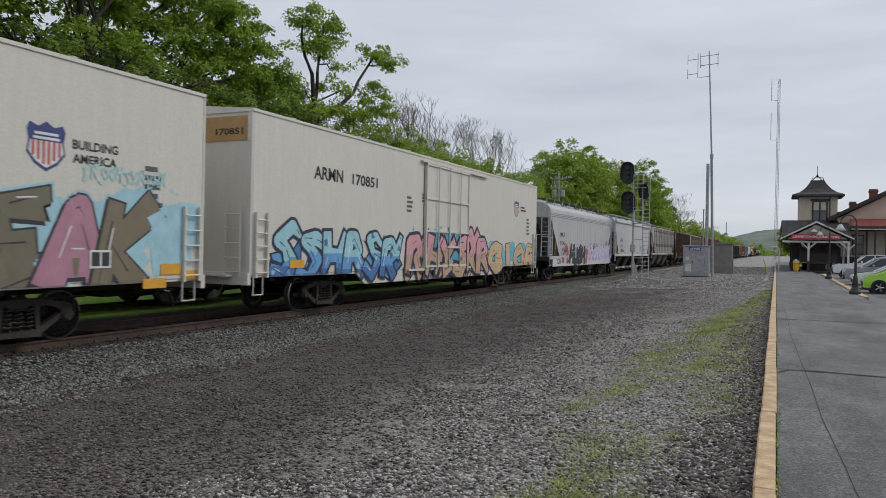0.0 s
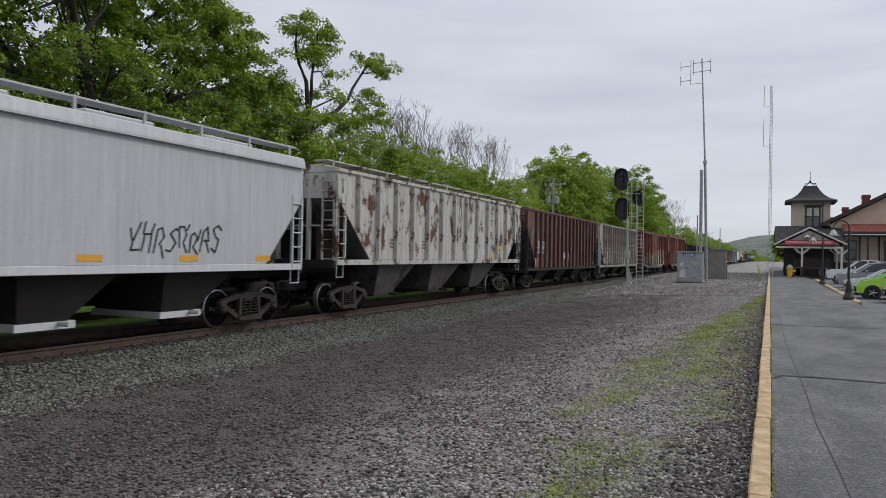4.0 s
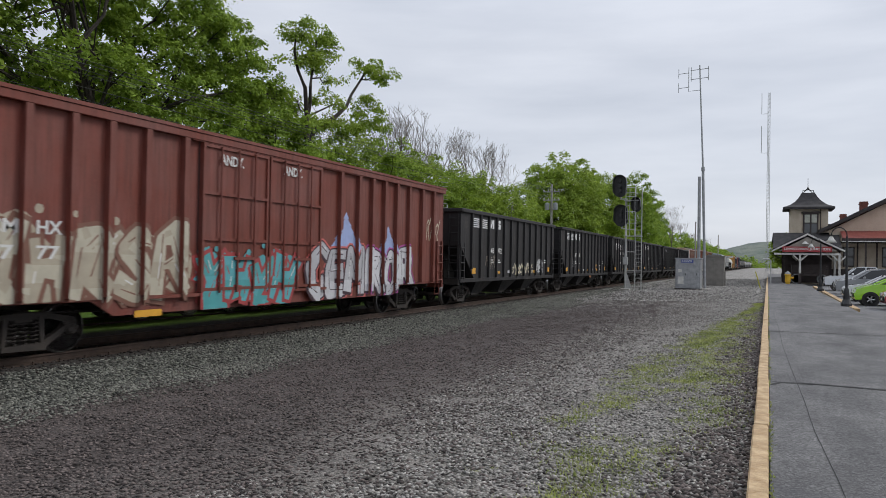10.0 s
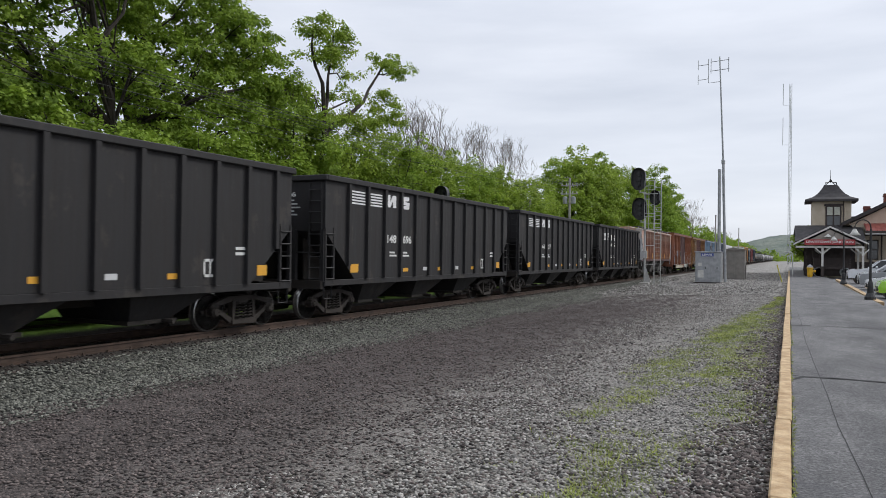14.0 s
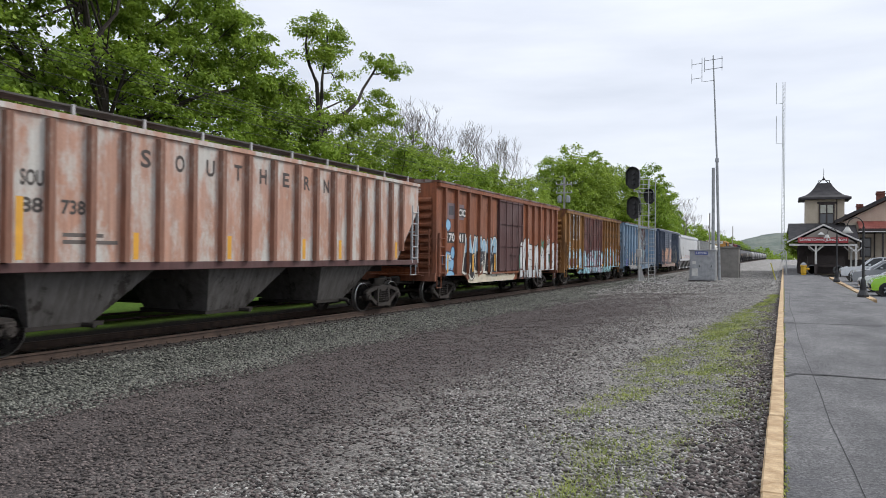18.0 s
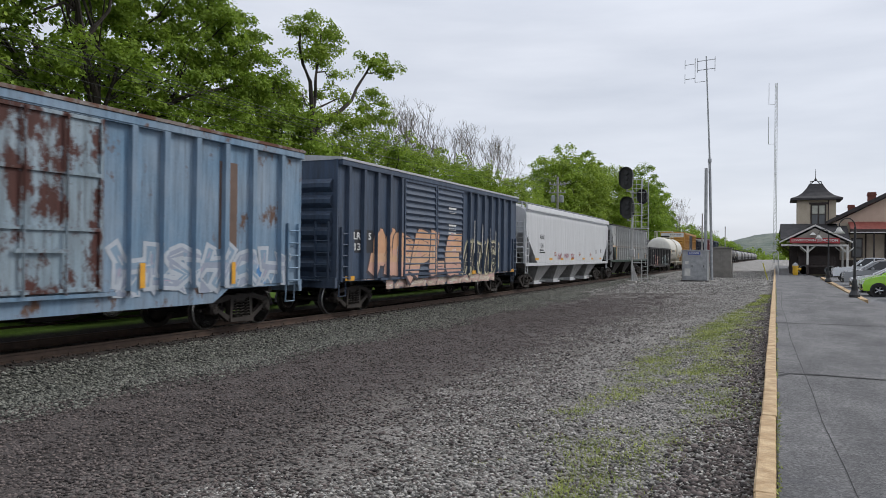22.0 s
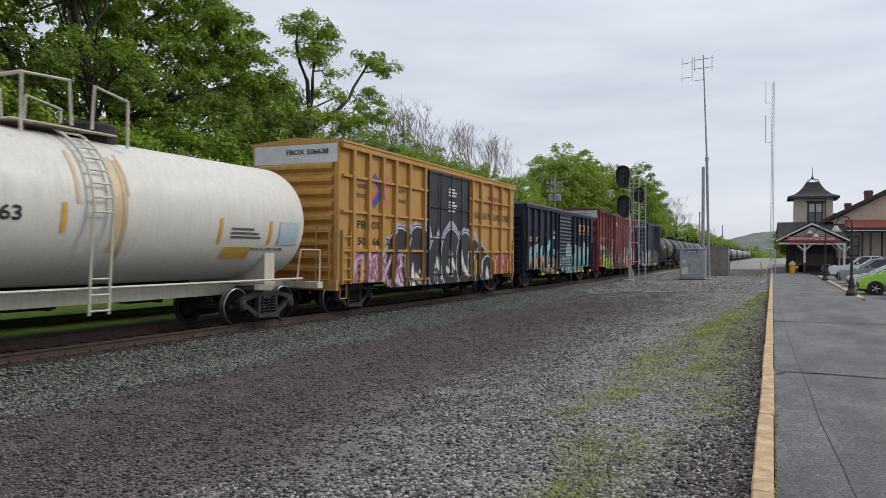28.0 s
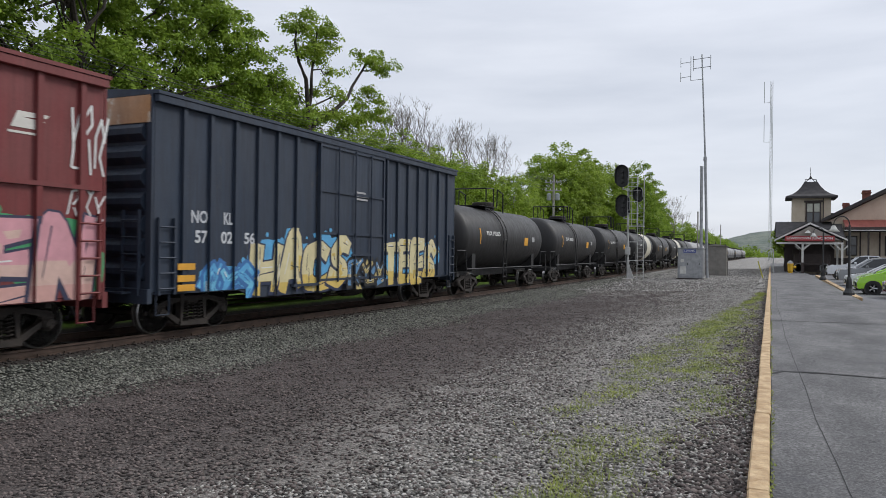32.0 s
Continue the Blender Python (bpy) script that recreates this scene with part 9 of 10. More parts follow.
def signal_head(parent, x, y, z, w, h, towards):
    """An oval black target with a hood; towards: -1 faces along -y."""
    d = towards
    pts = oval(w, h)
    hd = part("signal_head", Geo().prism([(x + a, z + b) for a, b in pts], "y", min(y, y + 0.05 * d), max(y, y + 0.05 * d)), black_metal, parent, "black oval signal head with hoods")
    n = len(pts)
    inn = oval(w * 0.9, h * 0.94)
    vs = [(x + a, y, z + b) for a, b in pts] + [(x + a, y + 0.5 * d, z + b) for a, b in pts]
    hood = Geo().add(vs, [(i, (i + 1) % n, n + (i + 1) % n, n + i) for i in range(n) if pts[i][1] > -h * 0.28])
    part("hood", hood, black_metal, hd)
    for dz in (-0.28, 0.0, 0.28):
        part("lens", Geo().lathe([(0.12, 0.06 * d), (0.1, 0.09 * d), (0.02, 0.1 * d)], "y", (x, y, z + dz * h * 0.8), 12), lens_mat, hd)
        part("visor", Geo().lathe([(0.14, 0.05 * d), (0.14, 0.34 * d)], "y", (x, y, z + dz * h * 0.8), 12), black_metal, hd)
    part("back_box", Geo().box((x - w * 0.3, min(y, y - 0.3 * d), z - h * 0.3), (x + w * 0.3, max(y, y - 0.3 * d), z + h * 0.3), 0, 0.05), black_metal, hd)


def signal(x, y, z0, label, lift=0.0):
    s = thing("railway_signal", label, "signal")
    part("foot", Geo().box((x - 0.35, y - 0.35, z0 - 0.3), (x + 0.35, y + 0.35, z0 + 0.1), 0, 0.03), kerb_grey, s)
    part("mast", Geo().tube([(x, y, z0 + 0.1), (x, y, 6.9 + lift)], 0.085, 10), signal_grey, s)
    part("gusset", Geo().prism([(x + 0.06, z0 + 0.1), (x + 0.5, z0 + 0.1), (x + 0.1, z0 + 1.3)], "y", y - 0.03, y + 0.03), signal_grey, s)
    part("relay_box", Geo().box((x - 0.16, y - 0.35, 1.75), (x + 0.22, y - 0.08, 2.35), 0, 0.03), signal_grey, s)
    for z, xx in ((7.85, -0.42), (5.55, -0.32)):
        part("bracket", Geo().box((x + xx, y - 0.05, z + lift - 1.02), (x + 0.06, y + 0.05, z + lift - 0.94)).tube([(x + xx, y, z + lift - 1.0), (x + xx, y - 0.1, z + lift - 0.6)], 0.07, 8), signal_grey, s)
        signal_head(s, x + xx, y - 0.25, z + lift, 1.05, 1.72, -1)
    signal_head(s, x + 0.8, y - 0.12, 6.4 + lift, 0.72, 1.15, -1)
    part("bracket", Geo().box((x, y - 0.04, 6.3 + lift), (x + 0.9, y + 0.04, 6.4 + lift)), signal_grey, s)
    lx0, lx1 = x + 0.72, x + 1.2
    lg = Geo()
    for xx in (lx0, lx1):
        lg.box((xx - 0.03, y - 0.03, z0), (xx + 0.03, y + 0.03, 7.75 + lift))
    part("ladder_frame", lg, signal_grey, s)
    rung = Geo().tube([(lx0, y, 0), (lx1, y, 0)], 0.017, 5).mesh("rung", signal_grey)
    for i in range(24):
        child("rung", rung, s, (0, 0, z0 + 0.3 + i * 0.31))
    pf = Geo().box((x - 0.1, y - 0.5, 3.95 + lift), (lx1, y + 0.5, 4.0 + lift)).box((x - 0.1, y - 0.5, 6.7 + lift), (lx1 - 0.2, y + 0.4, 6.74 + lift))
    part("platform", pf, signal_grey, s, "small grated platform")
    cage = Geo()
    for z in (4.45, 4.95, 5.2, 5.85, 7.0, 7.3, 7.7):
        cage.tube([(x + 0.05, y - 0.5, z + lift), (x + 0.75, y - 0.5, z + lift), (x + 0.75, y + 0.4, z + lift)], 0.022, 5)
    for xx in (x + 0.05, x + 0.35, x + 0.75):
        cage.tube([(xx, y - 0.5, 4.0 + lift), (xx, y - 0.5, 7.7 + lift)], 0.022, 5)
    part("guard_rail", cage, signal_grey, s, "pale safety rails")
    part("brace", Geo().tube([(x, y, 2.75), (lx0, y, 2.75)], 0.03, 5).tube([(x, y, 1.3 + lift), (lx0, y, 1.3 + lift)], 0.03, 5), signal_grey, s)
    return s


signal(-10.12, 57.0, -0.2, "tall railway signal with two black oval heads and a ladder")
signal(-22.6, 48.0, 0.1, "black-headed railway signal beyond the far track", -1.85)

# ---- equipment cabinets and masts in the yard ----
cab = thing("equipment_cabinet", "grey galvanised equipment cabinet with a blue name plate", "cabinet")
part("plinth", Geo().box((-7.05, 61.9, -0.4), (-4.85, 64.2, -0.12)), trim_dark, cab)
part("body", Geo().box((-6.95, 62.0, -0.12), (-5.0, 64.0, 2.3), 0, 0.02), galvanised, cab)
part("roof", Geo().box((-7.02, 61.92, 2.3), (-4.93, 64.08, 2.38), 0, 0.02), galvanised, cab)
for x in (-6.9, -6.0):
    d = part("door", Geo().box((x, 61.975, 0.0), (x + 0.86, 62.0, 2.0), 0, 0.008), galvanised, cab)
    part("handle", Geo().box((x + 0.7, 61.93, 0.95), (x + 0.76, 61.975, 1.15), 0, 0.01), black_metal, d)
np_ = part("name_plate", Geo().box((-6.5, 61.955, 1.98), (-5.55, 61.972, 2.24)), flat_paint((0.03, 0.06, 0.30)), cab, "blue plate with white letters")
me = text_mesh("LEWIS", 0.78, 0.17)
me.materials.append(flat_paint(WHITE))
child("lettering", me, np_, (-6.42, 61.95, 2.03), "white letters", (90, 0, 0))
part("notice", Geo().box((-6.72, 61.96, 1.2), (-6.45, 61.974, 1.45)), trim_white, cab)
part("notice", Geo().box((-6.75, 61.96, 0.25), (-6.3, 61.974, 0.85)), trim_white, cab)
cab2 = thing("relay_cabinet", "brownish grey relay cabinet standing in the yard", "cabinet")
dull = surface("dull_cabinet", (0.17, 0.16, 0.145), (0.23, 0.215, 0.19), 2, 30, 0.6, 0.2, 0.2)
part("body", Geo().box((-5.75, 74.0, -0.3), (-3.85, 76.0, 2.65), 0, 0.02), dull, cab2)
part("roof", Geo().prism([(-5.85, 2.65), (-3.75, 2.65), (-3.75, 2.7), (-4.8, 2.85), (-5.85, 2.7)], "y", 73.9, 76.1), dull, cab2)
part("door", Geo().box((-5.6, 73.97, -0.1), (-4.7, 74.0, 2.3), 0, 0.008), dull, cab2)
part("conduit", Geo().tube([(-3.75, 74.2, -0.3), (-3.75, 74.2, 1.2)], 0.06, 6), dull, cab2)
ant = thing("antenna_mast", "slim grey radio mast with yagi antennas on top", "antenna")
part("foot", Geo().box((-5.1, 62.6, -0.35), (-4.3, 63.4, -0.08), 0, 0.03), kerb_grey, ant)
part("mast", Geo().tube([(-4.72, 63.0, -0.1), (-4.98, 63.0, 9.7)], 0.11, 10), galvanised, ant)
part("mast_joint", Geo().tube([(-4.98, 63, 9.6), (-4.98, 63, 9.9)], 0.15, 10), galvanised, ant)
part("upper_mast", Geo().tube([(-4.98, 63.0, 9.7), (-5.34, 63.0, 18.4)], 0.075, 8, 0, 0.05), galvanised, ant)
part("side_mast", Geo().tube([(-5.2, 62.7, -0.1), (-5.22, 62.7, 9.1)], 0.13, 10), galvanised, ant)
yg = Geo()
for z in (17.3, 18.05):
    yg.tube([(-6.05, 63, z - 0.03), (-4.6, 63, z + 0.05)], 0.03, 5)
for x in (-6.0, -4.65):
    yg.tube([(x, 63, 17.1), (x, 63, 18.3)], 0.028, 5)
part("antenna", yg, galvanised, ant)
y2 = Geo().tube([(-5.3, 63, 16.35), (-6.2, 63, 16.3), (-6.2, 63, 18.3)], 0.03, 5)
for z in (16.65, 17.85):
    y2.tube([(-6.2, 63, z), (-7.0, 63, z - 0.05)], 0.025, 5)
    y2.tube([(-7.0, 63, z - 0.4), (-7.0, 63, z + 0.4)], 0.025, 5)
part("antenna", y2, galvanised, ant)
lat = thing("lattice_tower", "very tall thin lattice radio tower in the distance", "radio tower")
corners = [(-0.45, 0), (0.45, 0), (0, 0.75)]
for x, y_ in corners:
    part("leg", Geo().tube([(x * 1.0 - 0.2, 260 + y_, 0), (x * 0.75 - 0.2, 260 + y_, 59)], 0.06, 4), galvanised, lat)
lz = Geo()
for i in range(45):
    z = i * 1.3
    for (xa, ya), (xb, yb) in zip(corners, corners[1:] + corners[:1]):
        lz.tube([(xa * 0.9 - 0.2, 260 + ya, z), (xb * 0.9 - 0.2, 260 + yb, z + 1.3)], 0.03, 3)
part("lattice", lz, galvanised, lat)
for z, h in ((52, 7), (39, 9)):
    part("antenna", Geo().tube([(-0.6, 260, z), (-2.4, 260, z), (-2.4, 260, z + h)], 0.09, 4), galvanised, lat)

# ---- utility pole, street light and wires beyond the rails ----
pole_wood = surface("pole_wood", (0.30, 0.28, 0.26), (0.42, 0.40, 0.37), 2, 25, 0.9, 0, 0.4)
up = thing("utility_pole", "grey wooden utility pole with transformers", "utility pole")
part("pole", Geo().tube([(-23.6, 83.5, -0.5), (-23.6, 83.5, 11.1)], 0.16, 9, 0, 0.12), pole_wood, up)
for z in (10.2, 9.2):
    part("crossarm", Geo().box((-24.6, 83.3, z - 0.06), (-22.6, 83.42, z + 0.06)), pole_wood, up)
for x in (-24.1, -23.1):
    part("transformer", Geo().lathe([(0.05, 8.0), (0.28, 8.05), (0.28, 8.8), (0.1, 8.9)], "z", (x, 83.35, 0), 12), galvanised, up)
for z in (10.35, 9.35):
    for x in (-24.5, -23.95, -23.2, -22.7):
        part("insulator", Geo().lathe([(0.05, z - 0.1), (0.06, z + 0.08), (0.02, z + 0.12)], "z", (x, 83.36, 0), 6), trim_white, up)
sl = thing("street_light", "street light on a wooden pole beyond the rails", "street light")
part("pole", Geo().tube([(-26.3, 77, -0.5), (-26.3, 77, 8.4)], 0.14, 8), pole_wood, sl)
part("arm", Geo().tube([(-26.3, 77, 7.5), (-25.4, 76.8, 8.1), (-24.8, 76.6, 8.15)], 0.04, 6), galvanised, sl)
part("lamp", Geo().lathe([(0.05, 8.25), (0.22, 8.15), (0.25, 7.95), (0.1, 7.8)], "z", (-24.7, 76.6, 0), 12), trim_white, sl)
wires = thing("overhead_wires", "thin dark overhead wires between the poles", "wire")
for x, z in ((-24.5, 10.45), (-23.95, 10.45), (-23.2, 10.45), (-22.7, 10.45), (-22.7, 9.45), (-24.5, 9.45)):
    pts = []
    for i in range(13):
        t = i / 12
        pts.append((x, 83.36 - 90 * t, z - 0.9 * math.sin(math.pi * t) - 1.2 * t))
    part("wire", Geo().tube(pts, 0.012, 4), black_metal, wires)
for px, y_, h in ((-9.0, 103.0, 7.5), (-9.9, 167.0, 8.2)):
    p_ = thing("signal_post", "slim dark post standing beside the rails", "post")
    part("post", Geo().tube([(px, y_, -0.3), (px, y_, h)], 0.09, 7), pole_wood, p_)
    part("cap", Geo().lathe([(0.1, h), (0.12, h + 0.1), (0.02, h + 0.14)], "z", (px, y_, 0), 8), galvanised, p_)
ep = thing("edge_post", "grey pipe frame at the platform's far end", "post")
part("frame", Geo().tube([(0.25, 76, 0.19), (0.25, 76, 2.35), (0.1, 76, 2.5), (-0.45, 76, 2.5)], 0.055, 7), signal_grey, ep)
mk = thing("marker_post", "leaning yellow marker post in the gravel", "post")
part("post", Geo().tube([(-0.55, 66, -0.1), (-0.95, 66, 1.35)], 0.05, 6), flat_paint((0.5, 0.46, 0.05)), mk)
for x, y_ in ((-7.3, 118), (-6.6, 112), (-5.6, 100), (-8.6, 130)):
    q = thing("yard_post", "short pale post in the gravel yard", "post", "posts in the yard", (x, y_, -0.25))
    part("post", Geo().tube([(0, 0, 0), (0, 0, 1.9)], 0.09, 7), signal_grey, q)
    part("box", Geo().box((-0.2, -0.15, 1.1), (0.2, 0.15, 1.9), 0, 0.02), signal_grey, q)

# ---- trees ----
def leaf_material(name, dark, light, trans=0.22):
    m, n, l, b = base_mat(name, dark, 0.6)
    b.inputs["Specular IOR Level"].default_value = 0.2
    geo = n.new("ShaderNodeNewGeometry").outputs["Random Per Island"]
    co = n.new("ShaderNodeTexCoord").outputs["Object"]
    big = noise_node(n, l, co, 0.45, 4)
    c1 = ramp(n, l, geo, 0.0, 1.0, dark, light)
    col = blend(n, l, ramp(n, l, big, 0.35, 0.65), c1, blend(n, l, 0.5, c1, light))
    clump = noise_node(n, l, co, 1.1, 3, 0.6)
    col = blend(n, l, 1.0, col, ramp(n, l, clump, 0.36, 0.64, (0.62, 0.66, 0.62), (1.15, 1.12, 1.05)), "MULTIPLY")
    l.new(col, b.inputs["Base Color"])
    tr = n.new("ShaderNodeBsdfTranslucent")
    l.new(col, tr.inputs["Color"])
    mix = n.new("ShaderNodeMixShader")
    mix.inputs[0].default_value = trans
    l.new(b.outputs[0], mix.inputs[1])
    l.new(tr.outputs[0], mix.inputs[2])
    l.new(mix.outputs[0], n["Material Output"].inputs["Surface"])
    return m


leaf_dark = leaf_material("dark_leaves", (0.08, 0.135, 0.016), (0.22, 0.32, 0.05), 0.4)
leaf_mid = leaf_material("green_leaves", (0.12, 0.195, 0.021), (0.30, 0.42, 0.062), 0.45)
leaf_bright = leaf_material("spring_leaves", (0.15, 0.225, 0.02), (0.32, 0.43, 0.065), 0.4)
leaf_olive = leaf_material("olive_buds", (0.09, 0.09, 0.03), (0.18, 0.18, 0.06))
bark = surface("bark", (0.022, 0.017, 0.013), (0.05, 0.038, 0.03), 2, 18, 0.95, 0, 0.8, 0.03)
bark_grey = surface("grey_bark", (0.12, 0.10, 0.085), (0.19, 0.165, 0.14), 2, 18, 0.95, 0, 0.6, 0.03)


def leaf_cloud(lobes, count, size, seed, mat, name="crown", fill=0.55, pad=6.0):
    """Leaves in flat pads at the ends of the twigs, spread over the lobes (centre, radii), thicker towards their outside."""
    r = np.random.RandomState(seed)
    vol = np.array([a[3] * a[4] * a[5] for a in lobes]) ** 0.67
    each = 64
    pads = max(1, count // each)
    which = r.choice(len(lobes), pads, p=vol / vol.sum())
    lob = np.array(lobes)[which]
    d = r.normal(size=(pads, 3))
    d /= np.linalg.norm(d, axis=1)[:, None]
    rad = r.uniform(fill ** 3, 1.0, pads) ** (1 / 3) * (1 + 0.05 * r.normal(size=pads))
    cen = lob[:, :3] + d * lob[:, 3:6] * rad[:, None]
    wide = size * pad * r.uniform(0.55, 1.15, pads)
    off = r.normal(size=(pads * each, 3))
    off *= (r.uniform(0.05, 1.0, len(off)) ** 0.5 / np.linalg.norm(off, axis=1))[:, None]
    dome = off * np.array([1, 1, 0.55]) - np.array([0, 0, 0.5]) * (off[:, :1] ** 2 + off[:, 1:2] ** 2)
    pts = np.repeat(cen, each, axis=0) + dome * np.repeat(wide, each)[:, None] * np.array([1, 1, 1])
    k = len(pts)
    s = size * r.uniform(0.6, 1.2, k)
    nrm = r.normal(size=(k, 3)) * 0.45 + off * 0.5 + np.repeat(d, each, axis=0) * 0.4 + np.array([0, 0, 0.6])
    nrm /= np.linalg.norm(nrm, axis=1)[:, None]
    u = np.cross(nrm, r.normal(size=(k, 3)))
    u /= np.linalg.norm(u, axis=1)[:, None]
    w = np.cross(nrm, u)
    a, b = u * s[:, None], w * (s * 0.7)[:, None]
    v = np.stack([pts - a, pts - b * 0.9 - a * 0.1, pts + a, pts + b * 0.9 - a * 0.1], axis=1).reshape(-1, 3)
    me = bpy.data.meshes.new(name)
    me.vertices.add(4 * k)
    me.vertices.foreach_set("co", v.astype(np.float32).ravel())
    me.loops.add(4 * k)
    me.loops.foreach_set("vertex_index", np.arange(4 * k, dtype=np.int32))
    me.polygons.add(k)
    me.polygons.foreach_set("loop_start", np.arange(0, 4 * k, 4, dtype=np.int32))
    me.polygons.foreach_set("loop_total", np.full(k, 4, dtype=np.int32))
    me.materials.append(mat)
    me.update(calc_edges=True)
    return me


def limb(g, p, q, r0, r1, rnd, bend=0.08, n=6):
    p, q = Vector(p), Vector(q)
    L = (q - p).length
    mid = [(rnd.uniform(-1, 1) * bend * L, rnd.uniform(-1, 1) * bend * L, rnd.uniform(-0.3, 0.6) * bend * L) for _ in range(2)]
    pts = [p, p.lerp(q, 0.35) + Vector(mid[0]), p.lerp(q, 0.7) + Vector(mid[1]), q]
    g.tube(pts, r0, n, 0, r1)
    return pts


def tree(name, label, loc, fork, lobes, count, size, mat, seed, r0=0.35, bark_mat=None, group="trees behind the rails", twigs=4, fill=0.55, boughs=True):
    """lobes: centre and radii of the crown's masses, from the tree's foot."""
    t = thing(name, label, "tree", group, loc)
    rnd = random.Random(seed)
    g = Geo()
    top = (0, 0, fork)
    limb(g, (0, 0, -0.3), top, r0 * 1.1, r0 * 0.75, rnd, 0.06, 9)
    for lb in lobes if boughs else ():
        c = lb[:3]
        pts = limb(g, top, (c[0], c[1], c[2] + lb[5] * 0.3), r0 * 0.5, r0 * 0.12, rnd, 0.12)
        for _ in range(twigs):
            s = pts[rnd.choice((1, 2))]
            e = (c[0] + rnd.uniform(-0.8, 0.8) * lb[3], c[1] + rnd.uniform(-0.8, 0.8) * lb[4], c[2] + rnd.uniform(-0.5, 0.9) * lb[5])
            limb(g, s, e, r0 * 0.18, 0.02, rnd, 0.15, 5)
    part("trunk", g, bark_mat or bark, t)
    child("crown", leaf_cloud(lobes, count, size, seed, mat, fill=fill), t)
    return t


def limbs_of(t, paths, bark_mat):
    """Big limbs in their own shapes: each a list of (along, up) with its radii, in the plane of the tree."""
    for path, r_0, r_1 in paths:
        part("limb", Geo().tube([(0.15 * math.sin(2.1 * i + path[0][1]), a_, b_) for i, (a_, b_) in enumerate(path)], r_0, 7, 0, r_1), bark_mat, t)


# the dark old trees at the head of the row
old = tree("tree", "large dark green broadleaf tree with spreading limbs", (-27, 22.3, 0.3), 7.0,
           [(-0.5, -4.2, 8.6, 2.4, 2.8, 1.6), (-0.5, -4.8, 11.4, 2.2, 2.4, 1.3), (-1, -2.6, 13.6, 2.4, 2.4, 1.4), (0, -7.5, 9.5, 2.5, 2.5, 2.5), (-2, 1.5, 14.5, 2.5, 2.8, 2.2), (-1.5, -1.5, 17.5, 3, 4, 2.2), (0.5, -3.8, 6.0, 2, 2.8, 1.5), (-1, -8, 13.5, 2.5, 2.5, 2), (1.2, 0.6, 9.2, 1.2, 1.6, 1.2), (1.2, -2.0, 9.6, 1.2, 1.4, 1.0), (1.0, -1.9, 12.9, 1.3, 1.5, 1.0), (-3, -3.5, 9.0, 2, 4, 3), (-3, -5.5, 12.8, 2, 3.4, 2.4)], 42000, 0.115, leaf_mid, 2, 0.2, twigs=2, fill=0.3)
limbs_of(old, [([(0.0, 6.5), (-0.25, 8.1), (-0.63, 10.2), (-1.03, 11.2), (-1.29, 12.2), (-1.5, 14.5), (-1.2, 17.0)], 0.2, 0.07), ([(-0.63, 10.6), (-0.26, 11.25), (0.34, 12.1), (0.9, 14.0)], 0.12, 0.05), ([(-1.2, 11.7), (-1.9, 11.75), (-2.7, 11.2), (-3.5, 10.7), (-5.0, 10.4)], 0.08, 0.025),
               ([(-0.7, 9.2), (-1.1, 9.25), (-1.5, 9.1), (-2.4, 8.6)], 0.07, 0.02), ([(-1.2, 11.7), (-1.5, 11.9), (-2.1, 12.0), (-3.2, 13.2)], 0.09, 0.03)], bark)
old = tree("tree", "large dark green broadleaf tree with spreading limbs", (-29, 24.8, 0.4), 7.5,
           [(0, -0.8, 10.5, 2.5, 2.8, 2.4), (1, 2.6, 10.4, 2.6, 2.8, 2.2), (0, 1.0, 14.2, 3, 3.2, 2.6), (1, 4.6, 13.2, 2.6, 2.6, 2.2), (1, 6.6, 10.8, 2.4, 2.6, 1.9), (0.5, 2.5, 17.2, 3, 3.4, 2.2), (1, 9.0, 11.9, 2.2, 2.4, 2.2), (0.8, 10.8, 10.6, 2.0, 2.2, 2.2), (1, 7.4, 13.6, 2.0, 1.8, 1.6), (1, 12.2, 8.8, 1.8, 1.8, 1.8), (1.5, 5.5, 8.2, 2.4, 3.2, 1.8), (1.5, 0.5, 7.6, 2.4, 3.2, 1.8), (0.6, 5.8, 15.2, 2.0, 1.8, 1.5)], 64000, 0.115, leaf_mid, 3, 0.24, twigs=2, fill=0.35)
limbs_of(old, [([(0.0, 7.5), (0.0, 8.9), (0.85, 10.3), (0.85, 11.3), (0.7, 12.5), (0.6, 15.0)], 0.17, 0.05), ([(0.85, 11.2), (1.3, 11.7), (2.0, 13.0), (3.0, 13.7), (4.2, 14.2)], 0.1, 0.03), ([(0, 8.6), (-0.7, 9.4), (-1.6, 9.8)], 0.14, 0.04), ([(0.4, 9.2), (2.2, 9.6), (4.2, 10.4), (6.2, 11.0)], 0.12, 0.03)], bark)
tree("tree", "large dark green broadleaf tree with spreading limbs", (-28, 13.0, 0.3), 7.5,
     [(0, 0, 12, 4, 5, 3.5), (1, -2, 16.5, 4, 5, 3.2), (1, 4, 9, 3, 4, 3), (0, -6, 11, 3.5, 4, 3.5)], 16000, 0.13, leaf_dark, 4, 0.4)
tree("tree", "green tree leaning over the bank", (-25.2, 24.0, 0.1), 3.5,
     [(0.5, -3, 5.4, 2.2, 3.2, 1.9), (0, 2.5, 5.8, 2.4, 3.2, 1.9), (0.3, 7, 5.2, 2.2, 3.0, 2.0), (0, -7.5, 5.6, 2.2, 3, 2.0)], 20000, 0.12, leaf_mid, 5, 0.2)
